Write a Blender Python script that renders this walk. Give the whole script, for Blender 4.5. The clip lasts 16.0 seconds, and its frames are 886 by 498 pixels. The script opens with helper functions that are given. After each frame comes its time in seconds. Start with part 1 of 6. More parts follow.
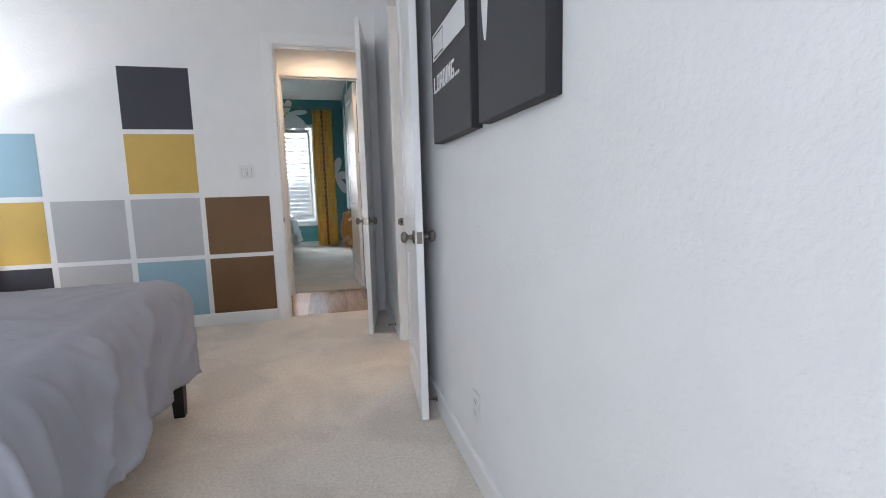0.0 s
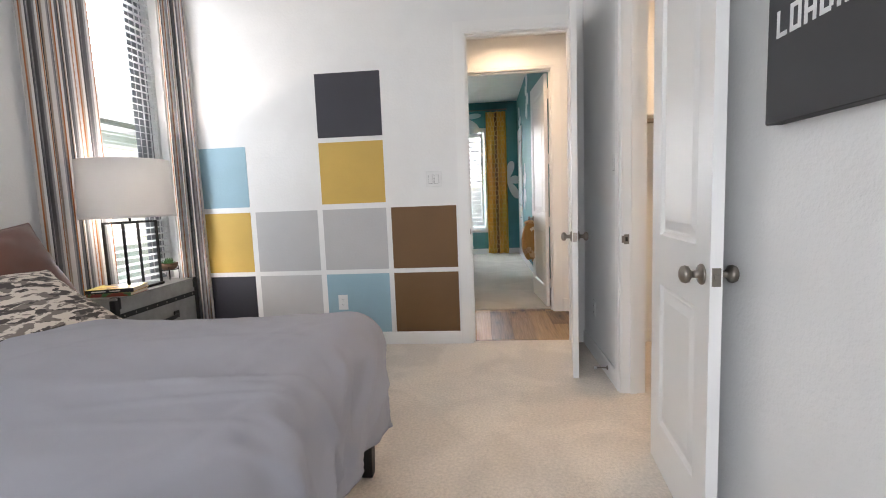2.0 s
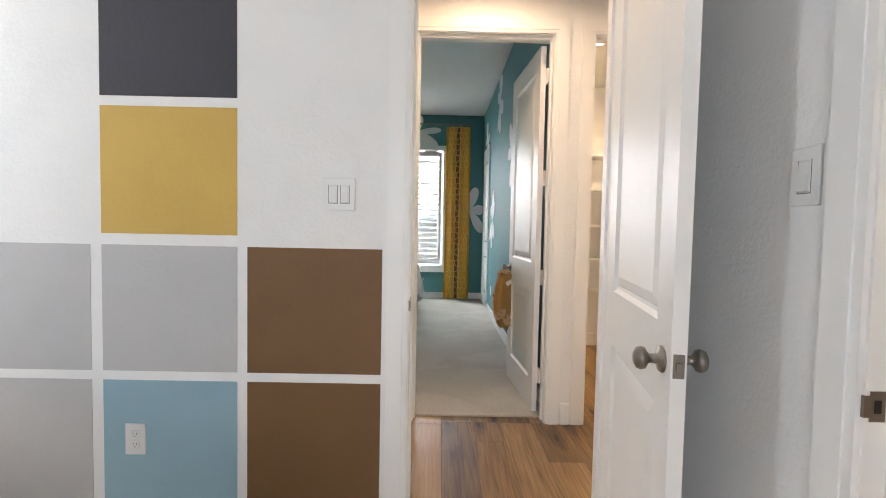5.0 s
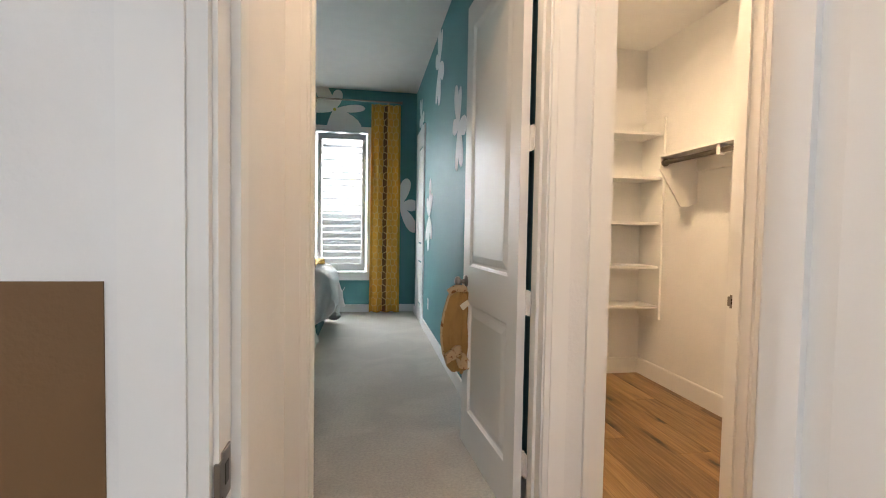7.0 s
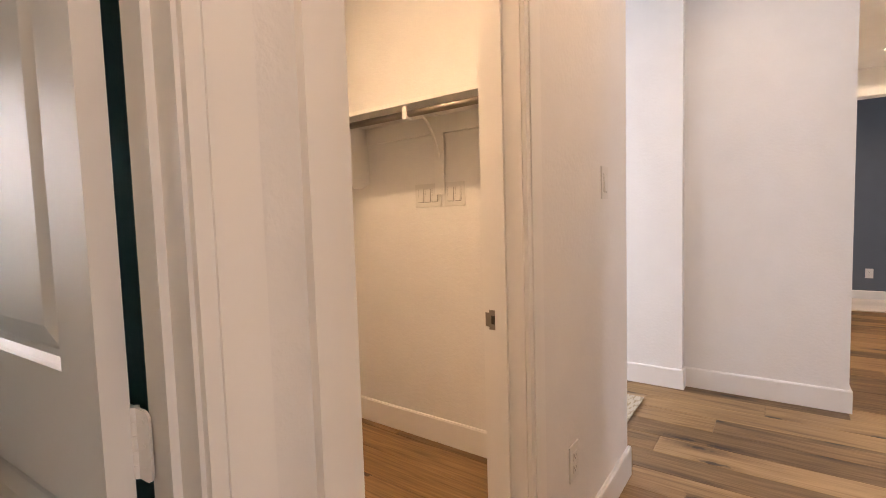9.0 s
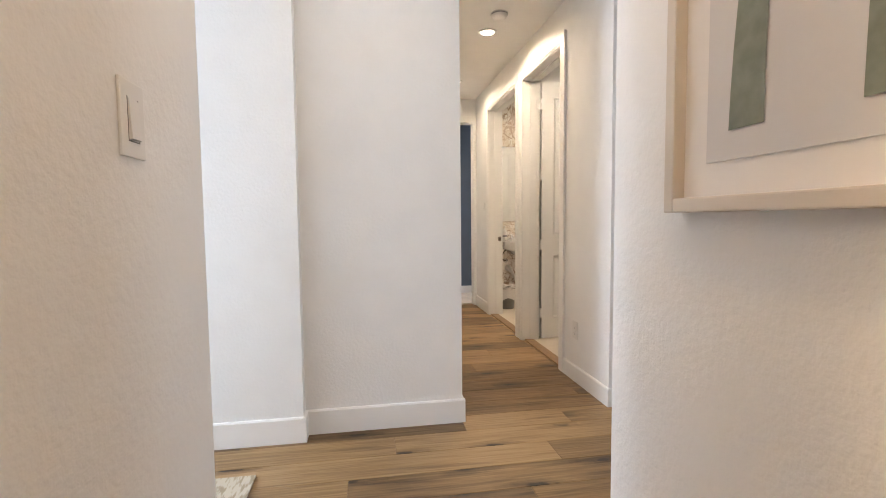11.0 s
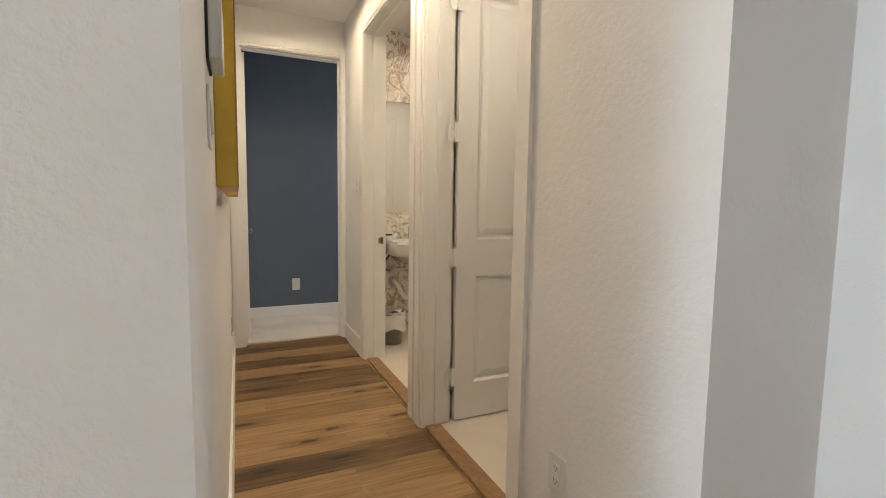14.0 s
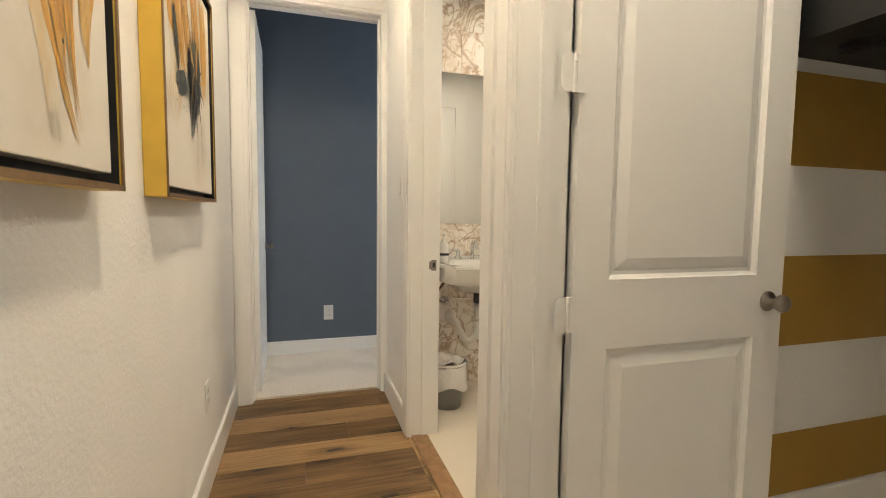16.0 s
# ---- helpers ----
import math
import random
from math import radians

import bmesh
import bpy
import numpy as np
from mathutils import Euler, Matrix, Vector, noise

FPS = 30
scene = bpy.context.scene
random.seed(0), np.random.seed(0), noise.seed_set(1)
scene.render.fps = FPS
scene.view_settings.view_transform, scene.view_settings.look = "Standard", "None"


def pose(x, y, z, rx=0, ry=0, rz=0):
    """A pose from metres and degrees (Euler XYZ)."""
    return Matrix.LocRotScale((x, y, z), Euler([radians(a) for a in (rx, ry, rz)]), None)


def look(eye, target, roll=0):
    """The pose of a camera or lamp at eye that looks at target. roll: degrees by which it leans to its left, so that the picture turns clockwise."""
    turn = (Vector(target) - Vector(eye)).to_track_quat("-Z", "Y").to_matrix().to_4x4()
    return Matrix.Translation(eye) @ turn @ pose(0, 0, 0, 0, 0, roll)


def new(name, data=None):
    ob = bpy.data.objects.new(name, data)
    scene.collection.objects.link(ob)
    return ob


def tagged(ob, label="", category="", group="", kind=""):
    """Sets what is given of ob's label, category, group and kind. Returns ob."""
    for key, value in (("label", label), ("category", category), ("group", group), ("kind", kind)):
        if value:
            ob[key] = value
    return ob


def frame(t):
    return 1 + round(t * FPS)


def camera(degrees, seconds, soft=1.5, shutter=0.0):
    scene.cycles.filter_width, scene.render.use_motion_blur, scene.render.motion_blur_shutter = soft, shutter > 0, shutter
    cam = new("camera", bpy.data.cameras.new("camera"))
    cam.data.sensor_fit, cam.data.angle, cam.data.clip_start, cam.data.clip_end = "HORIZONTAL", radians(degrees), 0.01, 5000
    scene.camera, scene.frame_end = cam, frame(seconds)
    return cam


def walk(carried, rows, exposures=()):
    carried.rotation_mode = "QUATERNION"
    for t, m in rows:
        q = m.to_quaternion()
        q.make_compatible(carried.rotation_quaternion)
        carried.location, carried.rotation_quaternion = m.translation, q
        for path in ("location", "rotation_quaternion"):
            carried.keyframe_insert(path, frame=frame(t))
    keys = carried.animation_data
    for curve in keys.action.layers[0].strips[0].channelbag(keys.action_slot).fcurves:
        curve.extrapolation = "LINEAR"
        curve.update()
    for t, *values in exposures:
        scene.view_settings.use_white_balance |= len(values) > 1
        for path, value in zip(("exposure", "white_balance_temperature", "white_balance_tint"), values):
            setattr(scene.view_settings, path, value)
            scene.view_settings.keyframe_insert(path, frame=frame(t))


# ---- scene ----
cam = camera(87.7, 16.0, soft=1.0)
PATH = [
    (0, (0.599, -0.43, 1.135), (1.084, 1.494, 0.887), -1.6),
    (0.5, (0.518, -0.348, 1.137), (0.684, 1.628, 0.883), -1.7),
    (1, (0.467, -0.168, 1.141), (0.37, 1.814, 0.891), -2.0),
    (1.5, (0.422, 0.044, 1.165), (0.22, 2.02, 0.933), -2.1),
    (2, (0.339, 0.277, 1.179), (0.16, 2.258, 0.969), -2.2),
    (2.5, (0.276, 0.532, 1.196), (0.149, 2.518, 1.004), -2.0),
    (3, (0.306, 0.845, 1.188), (0.192, 2.834, 1.013), -1.2),
    (3.5, (0.314, 1.148, 1.195), (0.236, 3.14, 1.022), -0.4),
    (4, (0.28, 1.479, 1.21), (0.255, 3.473, 1.062), 0.1),
    (4.5, (0.307, 1.813, 1.213), (0.3, 3.81, 1.097), 0.5),
    (4.7, (0.324, 1.948, 1.228), (0.328, 3.945, 1.125), 0.8),
    (6.8, (0.402, 3.301, 1.195), (0.654, 5.284, 1.129), 1.0),
    (7, (0.39, 3.429, 1.196), (0.717, 5.401, 1.116), 1.0),
    (7.5, (0.408, 3.725, 1.204), (0.938, 5.651, 1.106), 0.7),
    (8, (0.508, 4.008, 1.203), (1.309, 5.837, 1.08), 0.4),
    (8.5, (0.615, 4.237, 1.2), (1.833, 5.818, 1.075), -0.2),
    (9, (0.776, 4.47, 1.208), (2.389, 5.645, 1.079), -1.7),
    (9.5, (1.003, 4.584, 1.191), (2.829, 5.381, 1.016), -1.2),
    (10, (1.304, 4.65, 1.194), (3.258, 5.037, 1.015), -0.8),
    (10.2, (1.351, 4.649, 1.162), (3.333, 4.867, 1.006), -0.7),
    (12.3, (2.75, 4.522, 1.164), (4.577, 3.728, 0.982), 0.1),
    (12.5, (2.865, 4.457, 1.161), (4.676, 3.627, 0.981), 0.3),
    (13, (3.153, 4.303, 1.165), (4.951, 3.446, 0.991), 0.9),
    (13.5, (3.436, 4.2, 1.164), (5.226, 3.324, 0.986), 1.0),
    (14, (3.722, 4.069, 1.174), (5.541, 3.256, 0.997), 0.8),
    (14.5, (3.992, 3.886, 1.195), (5.865, 3.209, 1.013), 0.8),
    (15, (4.284, 3.797, 1.179), (6.193, 3.224, 1.013), 0.7),
    (15.5, (4.566, 3.774, 1.197), (6.485, 3.232, 1.038), 0.4),
    (16, (4.816, 3.725, 1.187), (6.722, 3.138, 1.037), 0.7),
]
EXPOSURES = [(0.0, 0.02, 6050, 15), (0.6, 0.18, 6300, 16), (1.5, 0.30, 6500, 16), (3.0, 0.34, 6500, 15), (4.0, 0.30, 6500, 15), (4.6, 0.44, 6500, 15), (6.8, 0.36, 6550, 15), (7.1, 0.32, 6650, 16), (7.5, 0.16, 7750, 20), (8.0, 0.14, 7450, 19), (8.5, 0.10, 7350, 21), (9.0, -0.02, 7250, 26), (9.6, 0.0, 7000, 18), (10.2, 0.04, 6500, 15), (12.4, 0.0, 6500, 13), (13.0, -0.26, 6650, 12), (14.0, -0.30, 6650, 11), (14.6, -0.03, 6600, 10), (15.2, -0.08, 6600, 9), (16.0, 0.03, 6450, 8)]
walk(cam, [(t, look(eye, target, roll)) for t, eye, target, roll in PATH], EXPOSURES)

# ---- light ----
world = bpy.data.worlds.new("sky_world")
scene.world = world
world.use_nodes = True
_wn = world.node_tree.nodes
_sky = _wn.new("ShaderNodeTexSky")
_sky.sky_type, _sky.sun_disc = "NISHITA", False
_sky.sun_elevation, _sky.sun_rotation = radians(42), radians(90)
world.node_tree.links.new(_sky.outputs[0], _wn["Background"].inputs[0])
_wn["Background"].inputs[1].default_value = 0.14
sun = new("sun", bpy.data.lights.new("sun", "SUN"))
sun.data.energy, sun.data.angle, sun.data.color = 5.0, radians(2), (1, 0.96, 0.9)
sun.matrix_world = look((0, 0, 10), (-10, 0, 1))

DAY = (0.90, 0.96, 1.0)
WARM = (1.0, 0.70, 0.42)


def area_lamp(name, eye, target, w, h, power, color):
    ob = new(name, bpy.data.lights.new(name, "AREA"))
    ob.data.shape, ob.data.size, ob.data.size_y = "RECTANGLE", w, h
    ob.data.energy, ob.data.color = power, color
    ob.matrix_world = look(eye, target)
    return ob


def can_lamp(x, y, z, power, color=WARM):
    ob = new("can_lamp", bpy.data.lights.new("can_lamp", "AREA"))
    ob.data.shape, ob.data.size = "DISK", 0.14
    ob.data.energy, ob.data.color, ob.data.spread = power, color, radians(165)
    ob.matrix_world = look((x, y, z), (x, y + 0.001, 0))
    return ob


# daylight in the window openings; south, landing, entry and blue-room ones are out of view
area_lamp("window_light_bedroom_west", (-2.358, 3.37, 1.80), (2, 3.37, 1.80), 0.66, 2.24, 28, DAY)
area_lamp("window_light_bedroom_south", (-0.6, -2.12, 1.6), (-0.6, 4, 0.2), 1.8, 1.45, 60, DAY)
area_lamp("window_light_teal", (-0.31, 10.2, 1.6), (-0.31, 5, 1.2), 1.35, 1.95, 240, DAY)
area_lamp("window_light_landing", (3.6, 8.9, 1.6), (3.6, 2, 1.2), 1.1, 1.9, 130, (0.75, 0.87, 1.0))
# entry and blue-room lamps are added fill, without a known window
area_lamp("fill_light_entry", (3.5, -0.42, 1.6), (3.5, 6, 1.2), 0.9, 1.8, 32, (0.86, 0.93, 1.0))
area_lamp("fill_light_blue_room", (8.3, 1.55, 1.6), (8.3, 5, 1.2), 0.7, 1.4, 20, DAY)
shade_bulb = new("shade_bulb", bpy.data.lights.new("shade_bulb", "POINT"))
shade_bulb.data.energy, shade_bulb.data.color, shade_bulb.data.shadow_soft_size = 42, (1.0, 0.90, 0.78), 0.03
shade_bulb.location = (-2.03, 3.19, 1.33)
# ceiling lamps: only the corridor pair at y 3.6 is known, the rest added unseen
can_lamp(0.62, 4.55, 2.72, 8.5)
can_lamp(2.2, 4.55, 2.72, 7.5)
can_lamp(3.6, 4.6, 2.72, 4.2, (1, 0.82, 0.62))
can_lamp(5.66, 3.6, 2.715, 19, (1, 0.80, 0.56))
can_lamp(7.08, 3.6, 2.715, 12, (1, 0.80, 0.56))
can_lamp(1.6, 5.9, 2.72, 26, (1.0, 0.71, 0.41))
can_lamp(1.8, 3.1, 2.72, 12.5)
can_lamp(7.0, 2.4, 2.72, 15, (1, 0.84, 0.64))
can_lamp(5.3, 2.6, 2.72, 9, (1, 0.84, 0.64))


# ---- materials ----
def material(name, color, rough=0.6, metal=0.0, var=0.06, scale=6.0, bump=0.0, bump_scale=60.0, fine=0.0, fine_scale=400.0, random_tint=0.0, coat=0.0, patch=0.0):
    m = bpy.data.materials.new(name)
    m.use_nodes = True
    nt = m.node_tree
    b = nt.nodes["Principled BSDF"]
    b.inputs["Roughness"].default_value, b.inputs["Metallic"].default_value = rough, metal
    b.inputs["Coat Weight"].default_value = coat
    tc = nt.nodes.new("ShaderNodeTexCoord")
    geo = nt.nodes.new("ShaderNodeNewGeometry")
    n = nt.nodes.new("ShaderNodeTexNoise")
    n.inputs["Scale"].default_value, n.inputs["Detail"].default_value = scale, 6
    nt.links.new(geo.outputs["Position"], n.inputs["Vector"])
    ramp = nt.nodes.new("ShaderNodeMapRange")
    ramp.inputs["From Min"].default_value, ramp.inputs["From Max"].default_value = 0.3, 0.7
    ramp.inputs["To Min"].default_value, ramp.inputs["To Max"].default_value = 1 - var, 1 + var
    nt.links.new(n.outputs["Fac"], ramp.inputs["Value"])
    mix = nt.nodes.new("ShaderNodeVectorMath")
    mix.operation = "SCALE"
    mix.inputs[0].default_value = color[:3]
    last = ramp.outputs[0]
    if random_tint:
        oi = nt.nodes.new("ShaderNodeObjectInfo")
        r2 = nt.nodes.new("ShaderNodeMapRange")
        r2.inputs["To Min"].default_value, r2.inputs["To Max"].default_value = 1 - random_tint, 1 + random_tint
        nt.links.new(oi.outputs["Random"], r2.inputs["Value"])
        mu = nt.nodes.new("ShaderNodeMath")
        mu.operation = "MULTIPLY"
        nt.links.new(last, mu.inputs[0])
        nt.links.new(r2.outputs[0], mu.inputs[1])
        last = mu.outputs[0]
    if patch:
        pn_ = nt.nodes.new("ShaderNodeTexNoise")
        pn_.inputs["Scale"].default_value, pn_.inputs["Detail"].default_value, pn_.inputs["Distortion"].default_value = 2.2, 3, 0.8
        nt.links.new(geo.outputs["Position"], pn_.inputs["Vector"])
        pr = nt.nodes.new("ShaderNodeMapRange")
        pr.inputs["From Min"].default_value, pr.inputs["From Max"].default_value = 0.42, 0.58
        pr.inputs["To Min"].default_value, pr.inputs["To Max"].default_value = 1 - patch, 1 + patch
        nt.links.new(pn_.outputs["Fac"], pr.inputs["Value"])
        pm = nt.nodes.new("ShaderNodeMath")
        pm.operation = "MULTIPLY"
        nt.links.new(last, pm.inputs[0])
        nt.links.new(pr.outputs[0], pm.inputs[1])
        last = pm.outputs[0]
    nt.links.new(last, mix.inputs["Scale"])
    nt.links.new(mix.outputs[0], b.inputs["Base Color"])
    prev = None
    for strength, sc, dist in ((bump, bump_scale, 0.004), (fine, fine_scale, 0.0012)):
        if strength:
            nn = nt.nodes.new("ShaderNodeTexNoise")
            nn.inputs["Scale"].default_value, nn.inputs["Detail"].default_value = sc, 3
            nt.links.new(geo.outputs["Position"], nn.inputs["Vector"])
            bp = nt.nodes.new("ShaderNodeBump")
            bp.inputs["Strength"].default_value, bp.inputs["Distance"].default_value = strength, dist
            nt.links.new(nn.outputs["Fac"], bp.inputs["Height"])
            if prev:
                nt.links.new(prev.outputs[0], bp.inputs["Normal"])
            nt.links.new(bp.outputs[0], b.inputs["Normal"])
            prev = bp
    return m


def emitter(name, color, strength):
    m = bpy.data.materials.new(name)
    m.use_nodes = True
    b = m.node_tree.nodes["Principled BSDF"]
    b.inputs["Base Color"].default_value = (*color, 1)
    b.inputs["Emission Color"].default_value = (*color, 1)
    b.inputs["Emission Strength"].default_value = strength
    return m


def glass_material(name):
    """Thin flat window glass: clear, with a slight gloss."""
    m = bpy.data.materials.new(name)
    m.use_nodes = True
    nt = m.node_tree
    nt.nodes.remove(nt.nodes["Principled BSDF"])
    clear, gloss = nt.nodes.new("ShaderNodeBsdfTransparent"), nt.nodes.new("ShaderNodeBsdfGlossy")
    clear.inputs["Color"].default_value = (0.95, 0.97, 0.96, 1)
    gloss.inputs["Roughness"].default_value = 0.0
    mx = nt.nodes.new("ShaderNodeMixShader")
    mx.inputs[0].default_value = 0.06
    nt.links.new(clear.outputs[0], mx.inputs[1])
    nt.links.new(gloss.outputs[0], mx.inputs[2])
    nt.links.new(mx.outputs[0], nt.nodes["Material Output"].inputs[0])
    return m


def sheer(m, weight):
    """Lets light pass through thin cloth or slats."""
    nt = m.node_tree
    b = nt.nodes["Principled BSDF"]
    tr = nt.nodes.new("ShaderNodeBsdfTranslucent")
    link = b.inputs["Base Color"].links[0].from_socket
    nt.links.new(link, tr.inputs["Color"])
    mx = nt.nodes.new("ShaderNodeMixShader")
    mx.inputs[0].default_value = weight
    nt.links.new(b.outputs[0], mx.inputs[1])
    nt.links.new(tr.outputs[0], mx.inputs[2])
    nt.links.new(mx.outputs[0], nt.nodes["Material Output"].inputs[0])


def wood_floor_material():
    """Oak boards along y: a tone for each board, long fine grain, brown streaks and dark knots."""
    m = bpy.data.materials.new("oak_plank")
    m.use_nodes = True
    nt = m.node_tree
    b = nt.nodes["Principled BSDF"]

    def math_node(op, a, c=None):
        n = nt.nodes.new("ShaderNodeMath")
        n.operation = op
        for k, v in enumerate((a, c)):
            if v is None:
                continue
            if isinstance(v, (int, float)):
                n.inputs[k].default_value = v
            else:
                nt.links.new(v, n.inputs[k])
        return n.outputs[0]

    def ranged(v, f0, f1, t0, t1):
        n = nt.nodes.new("ShaderNodeMapRange")
        for key, val in (("From Min", f0), ("From Max", f1), ("To Min", t0), ("To Max", t1)):
            n.inputs[key].default_value = val
        nt.links.new(v, n.inputs["Value"])
        return n.outputs[0]

    geo, oi = nt.nodes.new("ShaderNodeNewGeometry"), nt.nodes.new("ShaderNodeObjectInfo")
    rnd = oi.outputs["Random"]
    comb = nt.nodes.new("ShaderNodeCombineXYZ")
    nt.links.new(math_node("MULTIPLY", rnd, 37.0), comb.inputs[0])
    nt.links.new(math_node("MULTIPLY", rnd, 91.0), comb.inputs[1])
    off = nt.nodes.new("ShaderNodeVectorMath")
    off.operation = "ADD"
    nt.links.new(comb.outputs[0], off.inputs[0])
    nt.links.new(geo.outputs["Position"], off.inputs[1])

    def noise_at(sx, sy, detail, distortion=0.0):
        mp = nt.nodes.new("ShaderNodeMapping")
        mp.inputs["Scale"].default_value = (sx, sy, 1)
        nt.links.new(off.outputs[0], mp.inputs["Vector"])
        n = nt.nodes.new("ShaderNodeTexNoise")
        n.inputs["Scale"].default_value, n.inputs["Detail"].default_value, n.inputs["Distortion"].default_value = 1.0, detail, distortion
        nt.links.new(mp.outputs[0], n.inputs["Vector"])
        return n

    grain = noise_at(95, 3.2, 5, 0.4)
    cathedral = noise_at(26, 1.5, 4, 1.0)
    streak = noise_at(9, 0.8, 5, 1.2)
    cloud = noise_at(4.0, 1.1, 3, 0.6)
    # knots: warped cells along the board, a third of them dark
    warp = nt.nodes.new("ShaderNodeTexNoise")
    warp.inputs["Scale"].default_value, warp.inputs["Detail"].default_value = 26, 4
    nt.links.new(off.outputs[0], warp.inputs["Vector"])
    wadd = nt.nodes.new("ShaderNodeVectorMath")
    wadd.operation = "MULTIPLY_ADD"
    wadd.inputs[1].default_value = (0.022, 0.13, 0)
    nt.links.new(warp.outputs["Color"], wadd.inputs[0])
    nt.links.new(off.outputs[0], wadd.inputs[2])
    kmap = nt.nodes.new("ShaderNodeMapping")
    kmap.inputs["Scale"].default_value = (7.0, 2.1, 1)
    nt.links.new(wadd.outputs[0], kmap.inputs["Vector"])
    vor = nt.nodes.new("ShaderNodeTexVoronoi")
    vor.voronoi_dimensions = "2D"
    vor.inputs["Scale"].default_value = 1.0
    nt.links.new(kmap.outputs[0], vor.inputs["Vector"])
    csep = nt.nodes.new("ShaderNodeSeparateColor")
    nt.links.new(vor.outputs["Color"], csep.inputs[0])
    few = ranged(csep.outputs[0], 0.36, 0.33, 0.0, 1.0)
    core = math_node("MULTIPLY", ranged(vor.outputs["Distance"], 0.05, 0.13, 0.88, 0.0), few)
    halo = math_node("MULTIPLY", ranged(vor.outputs["Distance"], 0.06, 0.40, 0.30, 0.0), few)

    ramp = nt.nodes.new("ShaderNodeValToRGB")
    els = ramp.color_ramp.elements
    els[0].position, els[0].color = 0.16, (0.070, 0.038, 0.015, 1)
    els[1].position, els[1].color = 0.88, (0.385, 0.250, 0.120, 1)
    els.new(0.40).color = (0.160, 0.093, 0.038, 1)
    els.new(0.62).color = (0.265, 0.162, 0.069, 1)
    tone = math_node("MULTIPLY", ranged(rnd, 0.0, 1.0, -0.24, 0.24), 1.0)
    v = math_node("ADD", ranged(cathedral.outputs["Fac"], 0.3, 0.7, 0.50, 0.62), tone)
    v = math_node("ADD", v, ranged(grain.outputs["Fac"], 0.3, 0.7, -0.12, 0.12))
    v = math_node("ADD", v, ranged(cloud.outputs["Fac"], 0.3, 0.7, -0.10, 0.10))
    v = math_node("SUBTRACT", v, ranged(streak.outputs["Fac"], 0.44, 0.30, 0.0, 0.22))
    v = math_node("SUBTRACT", v, halo)
    nt.links.new(v, ramp.inputs[0])
    sc = nt.nodes.new("ShaderNodeVectorMath")
    sc.operation = "SCALE"
    nt.links.new(ramp.outputs[0], sc.inputs[0])
    nt.links.new(math_node("SUBTRACT", 1.0, core), sc.inputs["Scale"])
    nt.links.new(sc.outputs[0], b.inputs["Base Color"])
    nt.links.new(ranged(grain.outputs["Fac"], 0.3, 0.7, 0.52, 0.38), b.inputs["Roughness"])
    bp = nt.nodes.new("ShaderNodeBump")
    bp.inputs["Strength"].default_value, bp.inputs["Distance"].default_value = 0.3, 0.0015
    nt.links.new(grain.outputs["Fac"], bp.inputs["Height"])
    nt.links.new(bp.outputs[0], b.inputs["Normal"])
    return m


def banded_material(name, axis, stops, rough=0.9, period=1.0, bump=0.0):
    """Cloth with woven stripes: stops are (position, colour) over one period along an axis of the object."""
    m = bpy.data.materials.new(name)
    m.use_nodes = True
    nt = m.node_tree
    b = nt.nodes["Principled BSDF"]
    b.inputs["Roughness"].default_value = rough
    uv = nt.nodes.new("ShaderNodeUVMap")
    sep = nt.nodes.new("ShaderNodeSeparateXYZ")
    nt.links.new(uv.outputs[0], sep.inputs[0])
    d = nt.nodes.new("ShaderNodeMath")
    d.operation = "DIVIDE"
    d.inputs[1].default_value = period
    nt.links.new(sep.outputs[axis], d.inputs[0])
    f = nt.nodes.new("ShaderNodeMath")
    f.operation = "FRACT"
    nt.links.new(d.outputs[0], f.inputs[0])
    ramp = nt.nodes.new("ShaderNodeValToRGB")
    ramp.color_ramp.interpolation = "CONSTANT"
    els = ramp.color_ramp.elements
    els[0].position, els[0].color = stops[0][0], (*stops[0][1], 1)
    els[1].position, els[1].color = stops[1][0], (*stops[1][1], 1)
    for p, c in stops[2:]:
        els.new(p).color = (*c, 1)
    nt.links.new(f.outputs[0], ramp.inputs[0])
    nt.links.new(ramp.outputs[0], b.inputs["Base Color"])
    nn = nt.nodes.new("ShaderNodeTexNoise")
    nn.inputs["Scale"].default_value = 700
    bp = nt.nodes.new("ShaderNodeBump")
    bp.inputs["Strength"].default_value, bp.inputs["Distance"].default_value = 0.3, 0.001
    nt.links.new(nn.outputs["Fac"], bp.inputs["Height"])
    nt.links.new(bp.outputs[0], b.inputs["Normal"])
    return m


